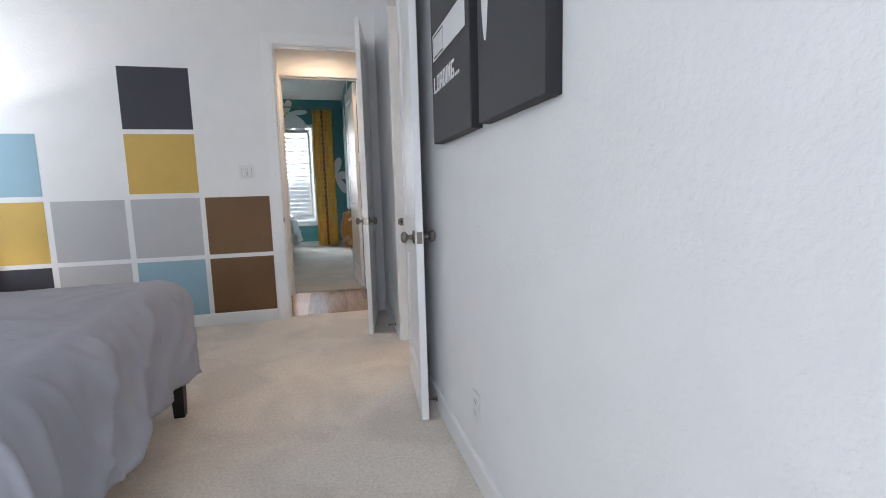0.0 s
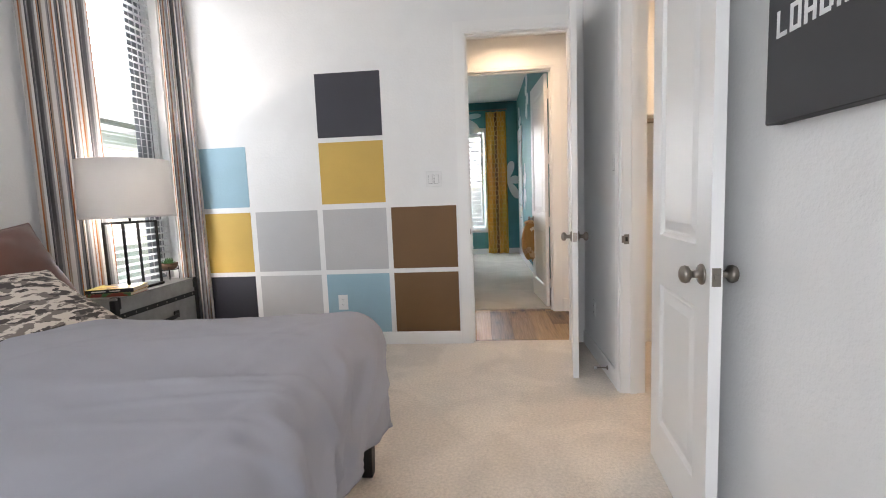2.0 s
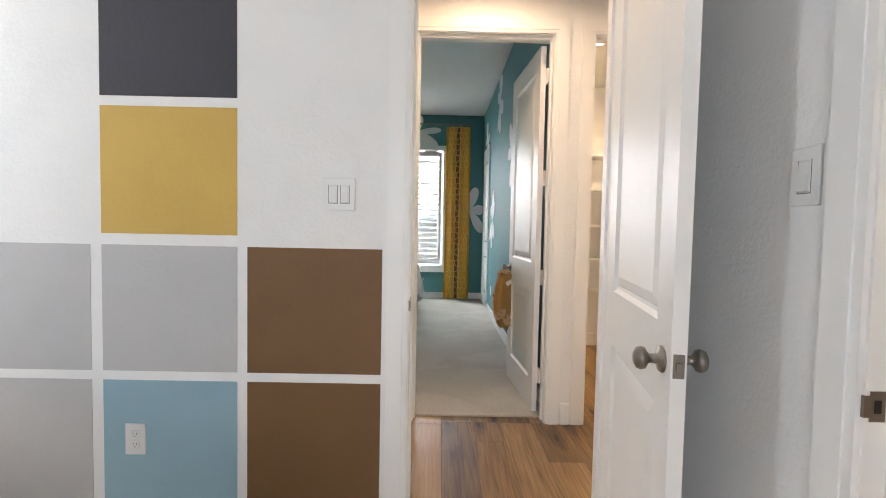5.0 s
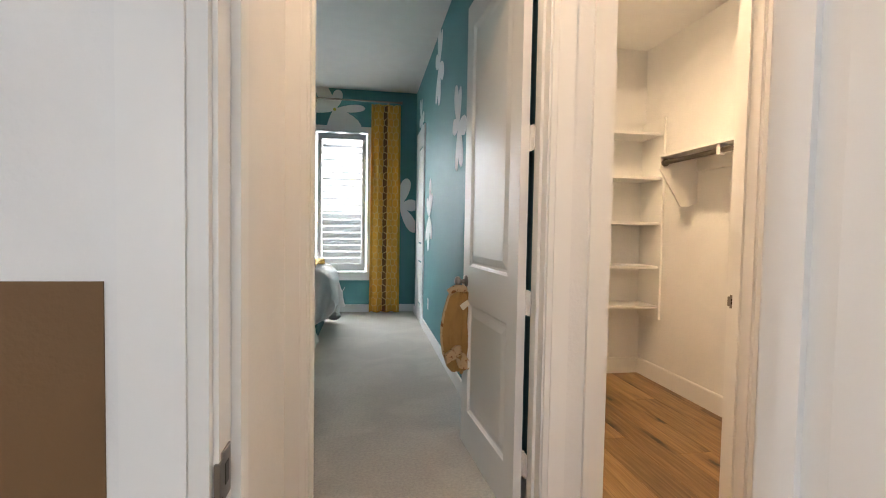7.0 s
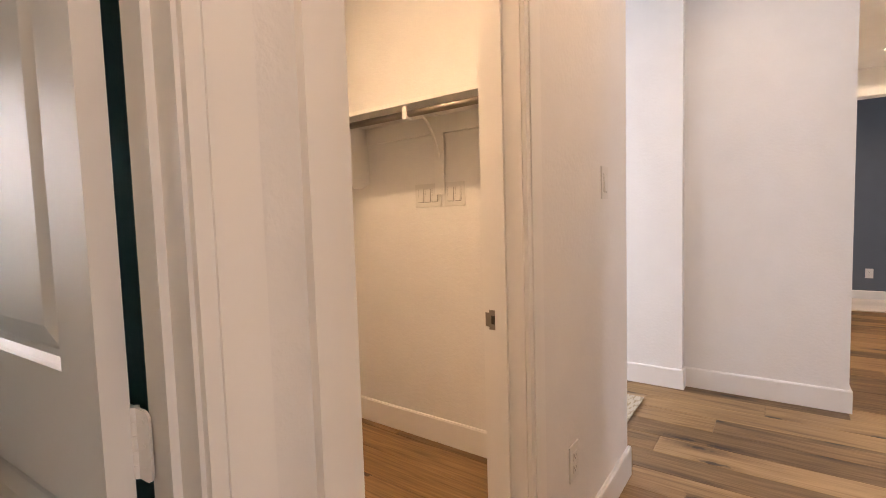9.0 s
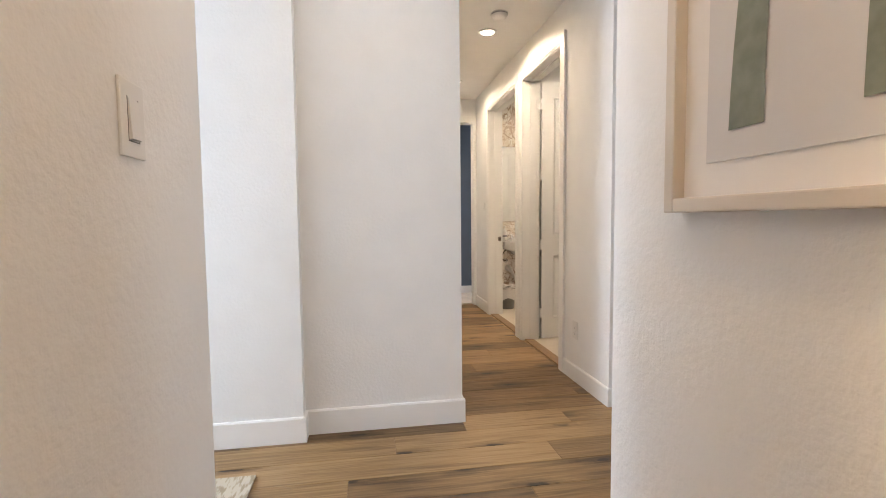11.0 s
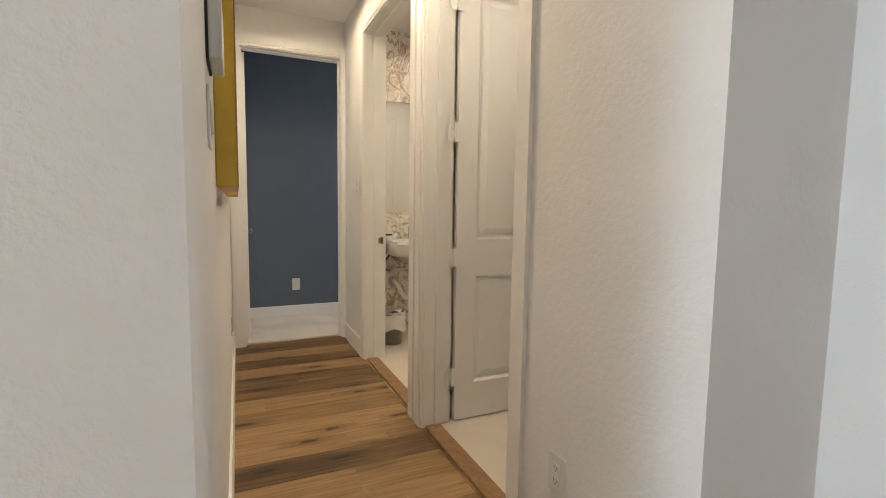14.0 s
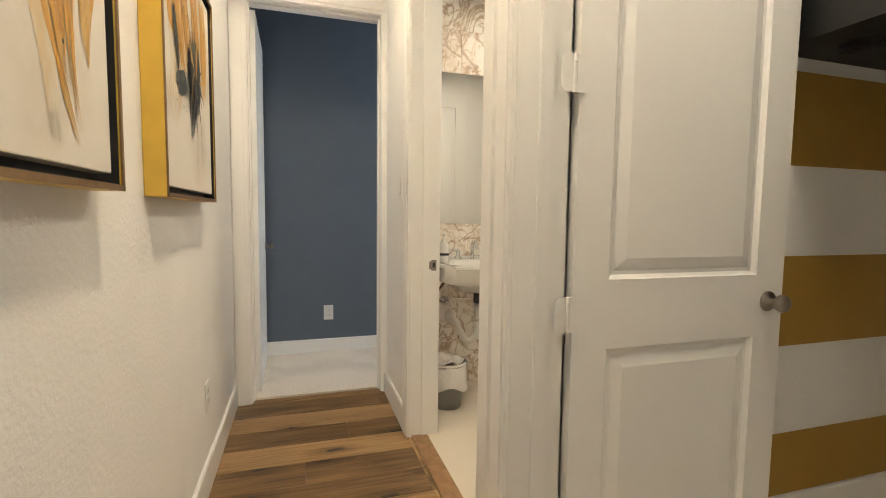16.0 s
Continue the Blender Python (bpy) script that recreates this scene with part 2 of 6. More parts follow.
def blotch_material(name, base, spots, scale, stretch, edges, rough=0.8, detail=2.0, distortion=0.0, fine=0.2):
    """Patches of further colours over a base: spots are (threshold, colour)."""
    m = bpy.data.materials.new(name)
    m.use_nodes = True
    nt = m.node_tree
    b = nt.nodes["Principled BSDF"]
    b.inputs["Roughness"].default_value = rough
    tc, mp = nt.nodes.new("ShaderNodeTexCoord"), nt.nodes.new("ShaderNodeMapping")
    mp.inputs["Scale"].default_value = stretch
    nt.links.new(tc.outputs["Object"], mp.inputs["Vector"])
    last = None
    for i, (th, col) in enumerate(spots):
        n = nt.nodes.new("ShaderNodeTexNoise")
        n.noise_dimensions = "4D"
        n.inputs["W"].default_value = 3.7 * i
        n.inputs["Scale"].default_value, n.inputs["Detail"].default_value, n.inputs["Distortion"].default_value = scale, detail, distortion
        nt.links.new(mp.outputs[0], n.inputs["Vector"])
        r = nt.nodes.new("ShaderNodeMapRange")
        r.inputs["From Min"].default_value, r.inputs["From Max"].default_value = th - edges, th + edges
        nt.links.new(n.outputs["Fac"], r.inputs["Value"])
        mx = nt.nodes.new("ShaderNodeMix")
        mx.data_type = "RGBA"
        if last:
            nt.links.new(last, mx.inputs["A"])
        else:
            mx.inputs["A"].default_value = (*base, 1)
        mx.inputs["B"].default_value = (*col, 1)
        nt.links.new(r.outputs[0], mx.inputs["Factor"])
        last = mx.outputs["Result"]
    nt.links.new(last, b.inputs["Base Color"])
    nn = nt.nodes.new("ShaderNodeTexNoise")
    nn.inputs["Scale"].default_value = 500
    bp = nt.nodes.new("ShaderNodeBump")
    bp.inputs["Strength"].default_value, bp.inputs["Distance"].default_value = fine, 0.001
    nt.links.new(nn.outputs["Fac"], bp.inputs["Height"])
    nt.links.new(bp.outputs[0], b.inputs["Normal"])
    return m


def marble_material():
    """Cream marble with warped brown veins of two widths."""
    m = bpy.data.materials.new("brown_veined_marble")
    m.use_nodes = True
    nt = m.node_tree
    b = nt.nodes["Principled BSDF"]
    b.inputs["Roughness"].default_value = 0.42
    geo, oi = nt.nodes.new("ShaderNodeNewGeometry"), nt.nodes.new("ShaderNodeObjectInfo")
    off = nt.nodes.new("ShaderNodeVectorMath")
    off.operation = "ADD"
    sh = nt.nodes.new("ShaderNodeMath")
    sh.operation = "MULTIPLY"
    sh.inputs[1].default_value = 9.0
    nt.links.new(oi.outputs["Random"], sh.inputs[0])
    nt.links.new(geo.outputs["Position"], off.inputs[0])
    nt.links.new(sh.outputs[0], off.inputs[1])
    last = None
    for scale, width, dist, col in ((2.2, 0.05, 1.0, (0.66, 0.57, 0.47)), (3.0, 0.035, 1.6, (0.33, 0.21, 0.12)), (6.5, 0.022, 1.2, (0.42, 0.29, 0.18))):
        n = nt.nodes.new("ShaderNodeTexNoise")
        n.inputs["Scale"].default_value, n.inputs["Detail"].default_value, n.inputs["Distortion"].default_value = scale, 5, dist
        nt.links.new(off.outputs[0], n.inputs["Vector"])
        d = nt.nodes.new("ShaderNodeMath")
        d.operation = "SUBTRACT"
        d.inputs[1].default_value = 0.5
        nt.links.new(n.outputs["Fac"], d.inputs[0])
        a = nt.nodes.new("ShaderNodeMath")
        a.operation = "ABSOLUTE"
        nt.links.new(d.outputs[0], a.inputs[0])
        r = nt.nodes.new("ShaderNodeMapRange")
        r.inputs["From Min"].default_value, r.inputs["From Max"].default_value = 0.0, width
        r.inputs["To Min"].default_value, r.inputs["To Max"].default_value = 0.85, 0.0
        nt.links.new(a.outputs[0], r.inputs["Value"])
        mx = nt.nodes.new("ShaderNodeMix")
        mx.data_type = "RGBA"
        if last:
            nt.links.new(last, mx.inputs["A"])
        else:
            mx.inputs["A"].default_value = (0.80, 0.76, 0.70, 1)
        mx.inputs["B"].default_value = (*col, 1)
        nt.links.new(r.outputs[0], mx.inputs["Factor"])
        last = mx.outputs["Result"]
    nt.links.new(last, b.inputs["Base Color"])
    return m


M = {}
M["wall"] = material("white_wall_paint", (0.78, 0.78, 0.775), 0.70, var=0.018, bump=0.42, bump_scale=66, fine=0.4, fine_scale=200)
M["ceiling"] = material("ceiling_paint", (0.78, 0.78, 0.77), 0.85, var=0.02, bump=0.3, bump_scale=70)
M["trim"] = material("white_semi_gloss_trim", (0.80, 0.80, 0.79), 0.36, var=0.012, scale=3)
M["door"] = material("white_door_paint", (0.80, 0.80, 0.79), 0.38, var=0.012, scale=3, fine=0.05, fine_scale=120)
M["teal"] = material("teal_wall_paint", (0.075, 0.255, 0.265), 0.6, var=0.03, bump=0.3, bump_scale=55, fine=0.25, fine_scale=220)
M["blue"] = material("slate_blue_wall_paint", (0.100, 0.128, 0.172), 0.7, var=0.03, bump=0.3, bump_scale=55)
M["flower"] = material("white_mural_paint", (0.78, 0.80, 0.79), 0.6, var=0.02, bump=0.25, bump_scale=55)
M["flower_eye"] = material("yellow_mural_paint", (0.55, 0.5, 0.1), 0.6)
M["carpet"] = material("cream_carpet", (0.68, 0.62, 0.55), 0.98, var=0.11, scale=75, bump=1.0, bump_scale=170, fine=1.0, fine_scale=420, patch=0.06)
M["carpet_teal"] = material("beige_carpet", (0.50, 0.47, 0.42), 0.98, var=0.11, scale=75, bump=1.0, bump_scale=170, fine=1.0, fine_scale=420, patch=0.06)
M["oak"] = wood_floor_material()
M["oak_strip"] = material("oak_threshold", (0.26, 0.15, 0.07), 0.4, var=0.2, scale=30)
M["underlay"] = material("dark_plank_joint", (0.03, 0.02, 0.015), 0.9)
M["sq_dark"] = material("charcoal_paint", (0.034, 0.034, 0.045), 0.62, var=0.04, bump=0.35, bump_scale=55, fine=0.3, fine_scale=220)
M["sq_gold"] = material("mustard_paint", (0.56, 0.37, 0.085), 0.62, var=0.03, bump=0.35, bump_scale=55, fine=0.3, fine_scale=220)
M["sq_grey"] = material("light_grey_paint", (0.46, 0.46, 0.465), 0.62, var=0.02, bump=0.35, bump_scale=55, fine=0.3, fine_scale=220)
M["sq_brown"] = material("brown_paint", (0.155, 0.079, 0.027), 0.62, var=0.04, bump=0.35, bump_scale=55, fine=0.3, fine_scale=220)
M["sq_blue"] = material("sky_blue_paint", (0.27, 0.42, 0.50), 0.62, var=0.02, bump=0.35, bump_scale=55, fine=0.3, fine_scale=220)
M["nickel"] = material("satin_nickel", (0.25, 0.225, 0.20), 0.30, metal=1.0, var=0.05)
M["dark_nickel"] = material("dark_latch_recess", (0.05, 0.045, 0.04), 0.4, metal=0.8)
M["chrome"] = material("chrome", (0.75, 0.75, 0.76), 0.08, metal=1.0, var=0.01)
M["plate"] = material("white_plastic_plate", (0.70, 0.70, 0.69), 0.3, var=0.01)
# dark tone that paints the shade in the gap round a switch rocker
M["seam"] = material("rocker_gap_shade", (0.10, 0.10, 0.10), 0.5)
M["slot"] = material("dark_slot", (0.02, 0.02, 0.02), 0.5)
M["black"] = material("black_paint", (0.012, 0.012, 0.013), 0.5)
M["black_metal"] = material("blackened_iron", (0.018, 0.017, 0.017), 0.5, metal=0.6, var=0.2, scale=40)
M["duvet"] = material("grey_cotton_duvet", (0.36, 0.365, 0.41), 0.92, var=0.03, scale=4, bump=0.22, bump_scale=18, fine=0.5, fine_scale=900)
M["sheet"] = material("white_cotton", (0.72, 0.71, 0.70), 0.95, var=0.03, fine=0.4, fine_scale=900)
M["sheet_mint"] = material("pale_mint_quilt", (0.50, 0.58, 0.56), 0.95, var=0.04, bump=0.4, bump_scale=18, fine=0.4, fine_scale=900)
M["throw"] = material("mustard_knit_throw", (0.50, 0.31, 0.06), 0.98, var=0.12, scale=30, bump=1.0, bump_scale=160)
M["bed_box"] = material("teal_bed_base", (0.02, 0.11, 0.12), 0.7)
M["leather_brown"] = material("brown_leather", (0.115, 0.048, 0.034), 0.38, var=0.12, scale=12, bump=0.25, bump_scale=220)
M["headboard"] = material("grey_linen_upholstery", (0.36, 0.34, 0.32), 0.95, var=0.05, scale=40, fine=0.8, fine_scale=800)
M["camo"] = blotch_material("camouflage_print_cotton", (0.66, 0.60, 0.53), [(0.505, (0.21, 0.18, 0.16)), (0.555, (0.075, 0.065, 0.06))], 1.0, (15, 15, 44), 0.012, 0.95, 3.0, 0.5)
M["trunk"] = material("brushed_zinc_trunk", (0.30, 0.30, 0.29), 0.38, metal=0.75, var=0.12, scale=14)
M["trunk_strap"] = material("black_leather_strap", (0.012, 0.010, 0.010), 0.6, var=0.2, scale=40)
M["shade"] = material("white_linen_shade", (0.80, 0.78, 0.76), 0.9, var=0.01, fine=0.4, fine_scale=700)
M["paper"] = material("book_pages", (0.70, 0.63, 0.50), 0.9, var=0.1, scale=300)
M["book_yellow"] = blotch_material("yellow_book_cover", (0.62, 0.46, 0.10), [(0.56, (0.10, 0.06, 0.05)), (0.63, (0.35, 0.14, 0.07))], 14, (1, 1, 1), 0.03, 0.35)
M["book_black"] = material("black_book_cover", (0.02, 0.02, 0.025), 0.35)
M["book_red"] = blotch_material("red_green_book_cover", (0.30, 0.07, 0.05), [(0.52, (0.10, 0.22, 0.08)), (0.6, (0.5, 0.36, 0.08))], 11, (1, 1, 1), 0.02, 0.35)
M["succulent"] = material("succulent_leaf", (0.06, 0.16, 0.05), 0.5, var=0.25, scale=40)
M["soil"] = material("brown_pot", (0.12, 0.07, 0.045), 0.9, var=0.2, scale=60)
G1, G2, WH, OR, TN, DK = (0.17, 0.17, 0.18), (0.36, 0.355, 0.36), (0.76, 0.74, 0.72), (0.42, 0.17, 0.075), (0.46, 0.38, 0.31), (0.055, 0.055, 0.06)
M["stripe_curtain"] = banded_material("striped_curtain_cloth", 0, [(0.0, WH), (0.10, G2), (0.16, G1), (0.24, G2), (0.29, WH), (0.37, OR), (0.41, TN), (0.45, WH), (0.53, DK), (0.57, G1), (0.63, G2), (0.68, WH), (0.74, TN), (0.78, OR), (0.81, WH), (0.86, G1), (0.92, DK), (0.95, TN)], period=0.22)
M["blind"] = material("white_blind_slat", (0.80, 0.80, 0.80), 0.5, var=0.01)
M["screen"] = material("dark_window_screen", (0.26, 0.27, 0.29), 0.7)
M["siding"] = material("cream_house_siding", (0.74, 0.70, 0.62), 0.7, var=0.04, scale=2)
M["roofing"] = material("grey_shingles", (0.34, 0.33, 0.32), 0.9, var=0.2, scale=8)
M["ground"] = material("dry_lawn", (0.16, 0.17, 0.08), 0.95, var=0.3, scale=2)
M["glass"] = glass_material("window_glass")
M["canvas_dark"] = material("dark_grey_canvas", (0.045, 0.045, 0.050), 0.6, var=0.04, fine=0.6, fine_scale=700)
M["canvas_edge"] = material("black_canvas_edge", (0.012, 0.012, 0.014), 0.6)
M["print_white"] = material("white_print", (0.75, 0.75, 0.75), 0.6, var=0.02)
M["frame_gold"] = material("brushed_gold_frame", (0.62, 0.415, 0.060), 0.42, metal=0.2, var=0.06, scale=20, fine=0.15, fine_scale=200)
M["frame_bronze"] = material("bronze_frame_lip", (0.26, 0.16, 0.07), 0.38, metal=0.6, var=0.1, scale=30)
M["frame_beige"] = material("pale_beige_frame", (0.60, 0.55, 0.49), 0.45, var=0.03)
M["mat_board"] = material("white_mat_board", (0.76, 0.75, 0.75), 0.8, var=0.01)
M["print_grey"] = material("pale_grey_print", (0.60, 0.60, 0.62), 0.8, var=0.02)
M["sage"] = material("sage_green_print", (0.19, 0.22, 0.19), 0.8, var=0.15, scale=40)
M["paint_white"] = blotch_material("off_white_painted_canvas", (0.66, 0.63, 0.57), [(0.60, (0.58, 0.53, 0.46))], 3, (1, 1, 1), 0.06, 0.55, 5)
M["paint_ochre"] = blotch_material("ochre_brush_paint", (0.52, 0.28, 0.055), [(0.55, (0.62, 0.42, 0.16)), (0.62, (0.30, 0.13, 0.03))], 7, (3, 3, 0.8), 0.05, 0.5, 5)
M["paint_tan"] = blotch_material("thin_tan_wash", (0.60, 0.48, 0.30), [(0.5, (0.64, 0.58, 0.47))], 9, (3, 3, 0.6), 0.06, 0.55, 5)
M["paint_black"] = blotch_material("charcoal_brush_paint", (0.03, 0.035, 0.036), [(0.58, (0.11, 0.13, 0.12))], 9, (4, 4, 1), 0.04, 0.5, 5)
M["honeycomb"] = material("gold_curtain_cloth", (0.76, 0.42, 0.06), 0.9, var=0.06, scale=20, fine=0.4, fine_scale=800)
M["honey_line"] = material("pale_gold_embroidery", (0.78, 0.58, 0.24), 0.9, var=0.03)
M["honey_brown"] = material("dark_brown_curtain_strip", (0.17, 0.075, 0.014), 0.8, var=0.08, scale=25)
M["bag"] = material("tan_canvas_backpack", (0.34, 0.19, 0.062), 0.9, var=0.07, scale=20, fine=0.8, fine_scale=600)
M["bag_print"] = blotch_material("cream_floral_print", (0.50, 0.35, 0.20), [(0.60, (0.25, 0.10, 0.03))], 38, (1, 1, 1), 0.02, 0.9)
M["tag"] = material("cream_paper_tag", (0.70, 0.64, 0.52), 0.8)
M["rug"] = blotch_material("cream_woven_rug", (0.50, 0.45, 0.36), [(0.55, (0.33, 0.27, 0.19))], 14, (1, 4, 1), 0.06, 0.98)
M["marble"] = marble_material()
M["porcelain"] = material("white_porcelain", (0.80, 0.79, 0.76), 0.08, var=0.005, coat=0.5)
M["pvc"] = material("white_pvc_pipe", (0.74, 0.72, 0.67), 0.35, var=0.02)
M["braid"] = material("dark_braided_hose", (0.10, 0.075, 0.055), 0.5, metal=0.3, bump=0.6, bump_scale=300)
M["mirror"] = material("mirror_silver", (0.86, 0.87, 0.86), 0.01, metal=1.0, var=0.0)
M["tile"] = material("cream_floor_tile", (0.62, 0.57, 0.49), 0.3, var=0.04, scale=3)
M["bin_grey"] = material("grey_plastic_bin", (0.22, 0.215, 0.20), 0.4)
M["bin_liner"] = material("white_plastic_liner", (0.72, 0.70, 0.68), 0.35, var=0.03, bump=0.8, bump_scale=40)
M["label_dark"] = material("dark_label", (0.03, 0.03, 0.05), 0.5)
M["can_glow"] = emitter("lit_lamp_lens", (1.0, 0.86, 0.66), 14)
M["stripe_gold"] = material("ochre_stripe_paint", (0.36, 0.215, 0.035), 0.6, var=0.04, bump=0.3, bump_scale=55)
M["louver"] = material("white_vinyl_louver", (0.82, 0.83, 0.84), 0.4, var=0.01)

for nm, wt in (("shade", 0.45), ("blind", 0.65), ("stripe_curtain", 0.35), ("honeycomb", 0.25), ("louver", 0.06)):
    sheer(M[nm], wt)
# glowing planes added outside so the windows look blown out white
M["haze"] = emitter("glowing_white_backdrop", (0.95, 0.98, 1.0), 4.0)
M["haze_soft"] = emitter("soft_glowing_backdrop", (0.93, 0.97, 1.0), 2.2)


# ---- mesh helpers ----
def finish(name, bm, mat, parent=None, label="", smooth=False):
    me = bpy.data.meshes.new(name)
    bmesh.ops.recalc_face_normals(bm, faces=bm.faces[:])
    if smooth:
        for f in bm.faces:
            f.smooth = True
    bm.to_mesh(me)
    bm.free()
    for mm in (mat if isinstance(mat, (list, tuple)) else [mat]):
        me.materials.append(M[mm])
    ob = new(name, me)
    if parent:
        ob.parent = parent
    if label:
        tagged(ob, label)
    return ob


def part(name, bm, mat, parent, label="", smooth=False):
    return finish(name, bm, mat, parent, label, smooth)


def thing(name, m, label, category, group="", kind=""):
    ob = new(name)
    ob.empty_display_size = 0.05
    ob.matrix_world = m
    return tagged(ob, label, category, group, kind)


def box(bm, x0, x1, y0, y1, z0, z1, bevel=0.0):
    vs = [bm.verts.new((x, y, z)) for x in (x0, x1) for y in (y0, y1) for z in (z0, z1)]
    fs = [bm.faces.new([vs[i] for i in q]) for q in ((0, 1, 3, 2), (4, 6, 7, 5), (0, 4, 5, 1), (2, 3, 7, 6), (0, 2, 6, 4), (1, 5, 7, 3))]
    if bevel:
        bmesh.ops.bevel(bm, geom=list({e for f in fs for e in f.edges}), offset=bevel, segments=2, affect="EDGES", profile=0.6)
    return bm


def boxes(*rows, bevel=0.0):
    bm = bmesh.new()
    for r in rows:
        b2 = box(bmesh.new(), *r, bevel=bevel)
        tmp = bpy.data.meshes.new("tmp")
        b2.to_mesh(tmp)
        b2.free()
        bm.from_mesh(tmp)
        bpy.data.meshes.remove(tmp)
    return bm


def one_box(*r, bevel=0.0):
    return box(bmesh.new(), *r, bevel=bevel)


def rod(bm, p0, p1, r0, r1=None, seg=12, caps=True):
    p0, p1 = Vector(p0), Vector(p1)
    r1 = r0 if r1 is None else r1
    q = (p1 - p0).to_track_quat("Z", "Y").to_matrix()
    rings = []
    for p, r in ((p0, r0), (p1, r1)):
        rings.append([bm.verts.new(p + q @ Vector((r * math.cos(2 * math.pi * i / seg), r * math.sin(2 * math.pi * i / seg), 0))) for i in range(seg)])
    for i in range(seg):
        bm.faces.new((rings[0][i], rings[0][(i + 1) % seg], rings[1][(i + 1) % seg], rings[1][i]))
    if caps:
        bm.faces.new(rings[0][::-1])
        bm.faces.new(rings[1])
    return bm


def lathe(bm, profile, axis=((0, 0, 0), (0, 0, 1)), seg=24):
    """Turns (radius, height) pairs round an axis given by its foot and direction."""
    o, d = Vector(axis[0]), Vector(axis[1]).normalized()
    q = d.to_track_quat("Z", "Y").to_matrix()
    prev = None
    for r, h in profile:
        if r < 1e-5:
            ring = [bm.verts.new(o + d * h)]
        else:
            ring = [bm.verts.new(o + d * h + q @ Vector((r * math.cos(2 * math.pi * i / seg), r * math.sin(2 * math.pi * i / seg), 0))) for i in range(seg)]
        if prev:
            for i in range(seg):
                j = (i + 1) % seg
                a = [prev[i % len(prev)], prev[j % len(prev)], ring[j % len(ring)], ring[i % len(ring)]]
                a = list(dict.fromkeys(a))
                if len(a) > 2:
                    bm.faces.new(a)
        prev = ring
    return bm


def tube(bm, pts, r, seg=10):
    """A bent pipe along points, smoothed."""
    pts = [Vector(p) for p in pts]
    path = []
    for i in range(len(pts) - 1):
        a, b, c, d = pts[max(i - 1, 0)], pts[i], pts[i + 1], pts[min(i + 2, len(pts) - 1)]
        for k in range(6):
            t = k / 6
            path.append(0.5 * ((2 * b) + (c - a) * t + (2 * a - 5 * b + 4 * c - d) * t * t + (3 * b - 3 * c + d - a) * t ** 3))
    path.append(pts[-1])
    prev = None
    for i, p in enumerate(path):
        d = (path[min(i + 1, len(path) - 1)] - path[max(i - 1, 0)]).normalized()
        q = d.to_track_quat("Z", "Y").to_matrix()
        ring = [bm.verts.new(p + q @ Vector((r * math.cos(2 * math.pi * k / seg), r * math.sin(2 * math.pi * k / seg), 0))) for k in range(seg)]
        if prev:
            for k in range(seg):
                bm.faces.new((prev[k], prev[(k + 1) % seg], ring[(k + 1) % seg], ring[k]))
        else:
            bm.faces.new(ring[::-1])
        prev = ring
    bm.faces.new(prev)
    return bm


def polygon(bm, pts, depth):
    """A flat shape of points (x, z) in the xz plane, extruded towards -y by depth."""
    f = [bm.verts.new((x, 0, z)) for x, z in pts]
    g = [bm.verts.new((x, -depth, z)) for x, z in pts]
    bm.faces.new(g)
    for i in range(len(f)):
        j = (i + 1) % len(f)
        bm.faces.new((f[i], f[j], g[j], g[i]))
    return bm


def sheet_grid(nu, nv, fn, uvfn=None):
    bm = bmesh.new()
    grid = [[bm.verts.new(fn(i / nu, j / nv)) for j in range(nv + 1)] for i in range(nu + 1)]
    lay = bm.loops.layers.uv.new("UVMap")
    for i in range(nu):
        for j in range(nv):
            f = bm.faces.new((grid[i][j], grid[i + 1][j], grid[i + 1][j + 1], grid[i][j + 1]))
            if uvfn:
                for lp, (a, b) in zip(f.loops, ((i, j), (i + 1, j), (i + 1, j + 1), (i, j + 1))):
                    lp[lay].uv = uvfn(a / nu, b / nv)
    return bm


# ---- structure ----
DOOR_H = 2.43


def wall(name, along, c0, c1, a0, a1, z1, openings=(), mat="wall", z0=0.0, label="white painted textured wall"):
    """A wall from a0 to a1 along 'x' or 'y', between c0 and c1 across it, with openings (a, b, bottom, top)."""
    rows, at = [], a0
    for oa, ob_, zb, zt in sorted(openings):
        rows.append((at, oa, z0, z1))
        if zb > z0:
            rows.append((oa, ob_, z0, zb))
        rows.append((oa, ob_, zt, z1))
        at = ob_
    rows.append((at, a1, z0, z1))
    bm = bmesh.new()
    for u0, u1, w0, w1 in rows:
        if along == "x":
            box(bm, u0, u1, c0, c1, w0, w1)
        else:
            box(bm, c0, c1, u0, u1, w0, w1)
    return tagged(finish(name, bm, mat), label, "wall", kind="structure")


J = 0.02
BX, TX, KX = (0.235, 1.02), (0.20, 1.03), (1.285, 1.895)
CY = (2.32, 2.96)
EX, HX = (5.08, 5.925), (6.133, 7.13)
BLY = (3.23, 4.02)


def gap(ab, h=DOOR_H):
    return (ab[0] - J, ab[1] + J, 0, h + J)


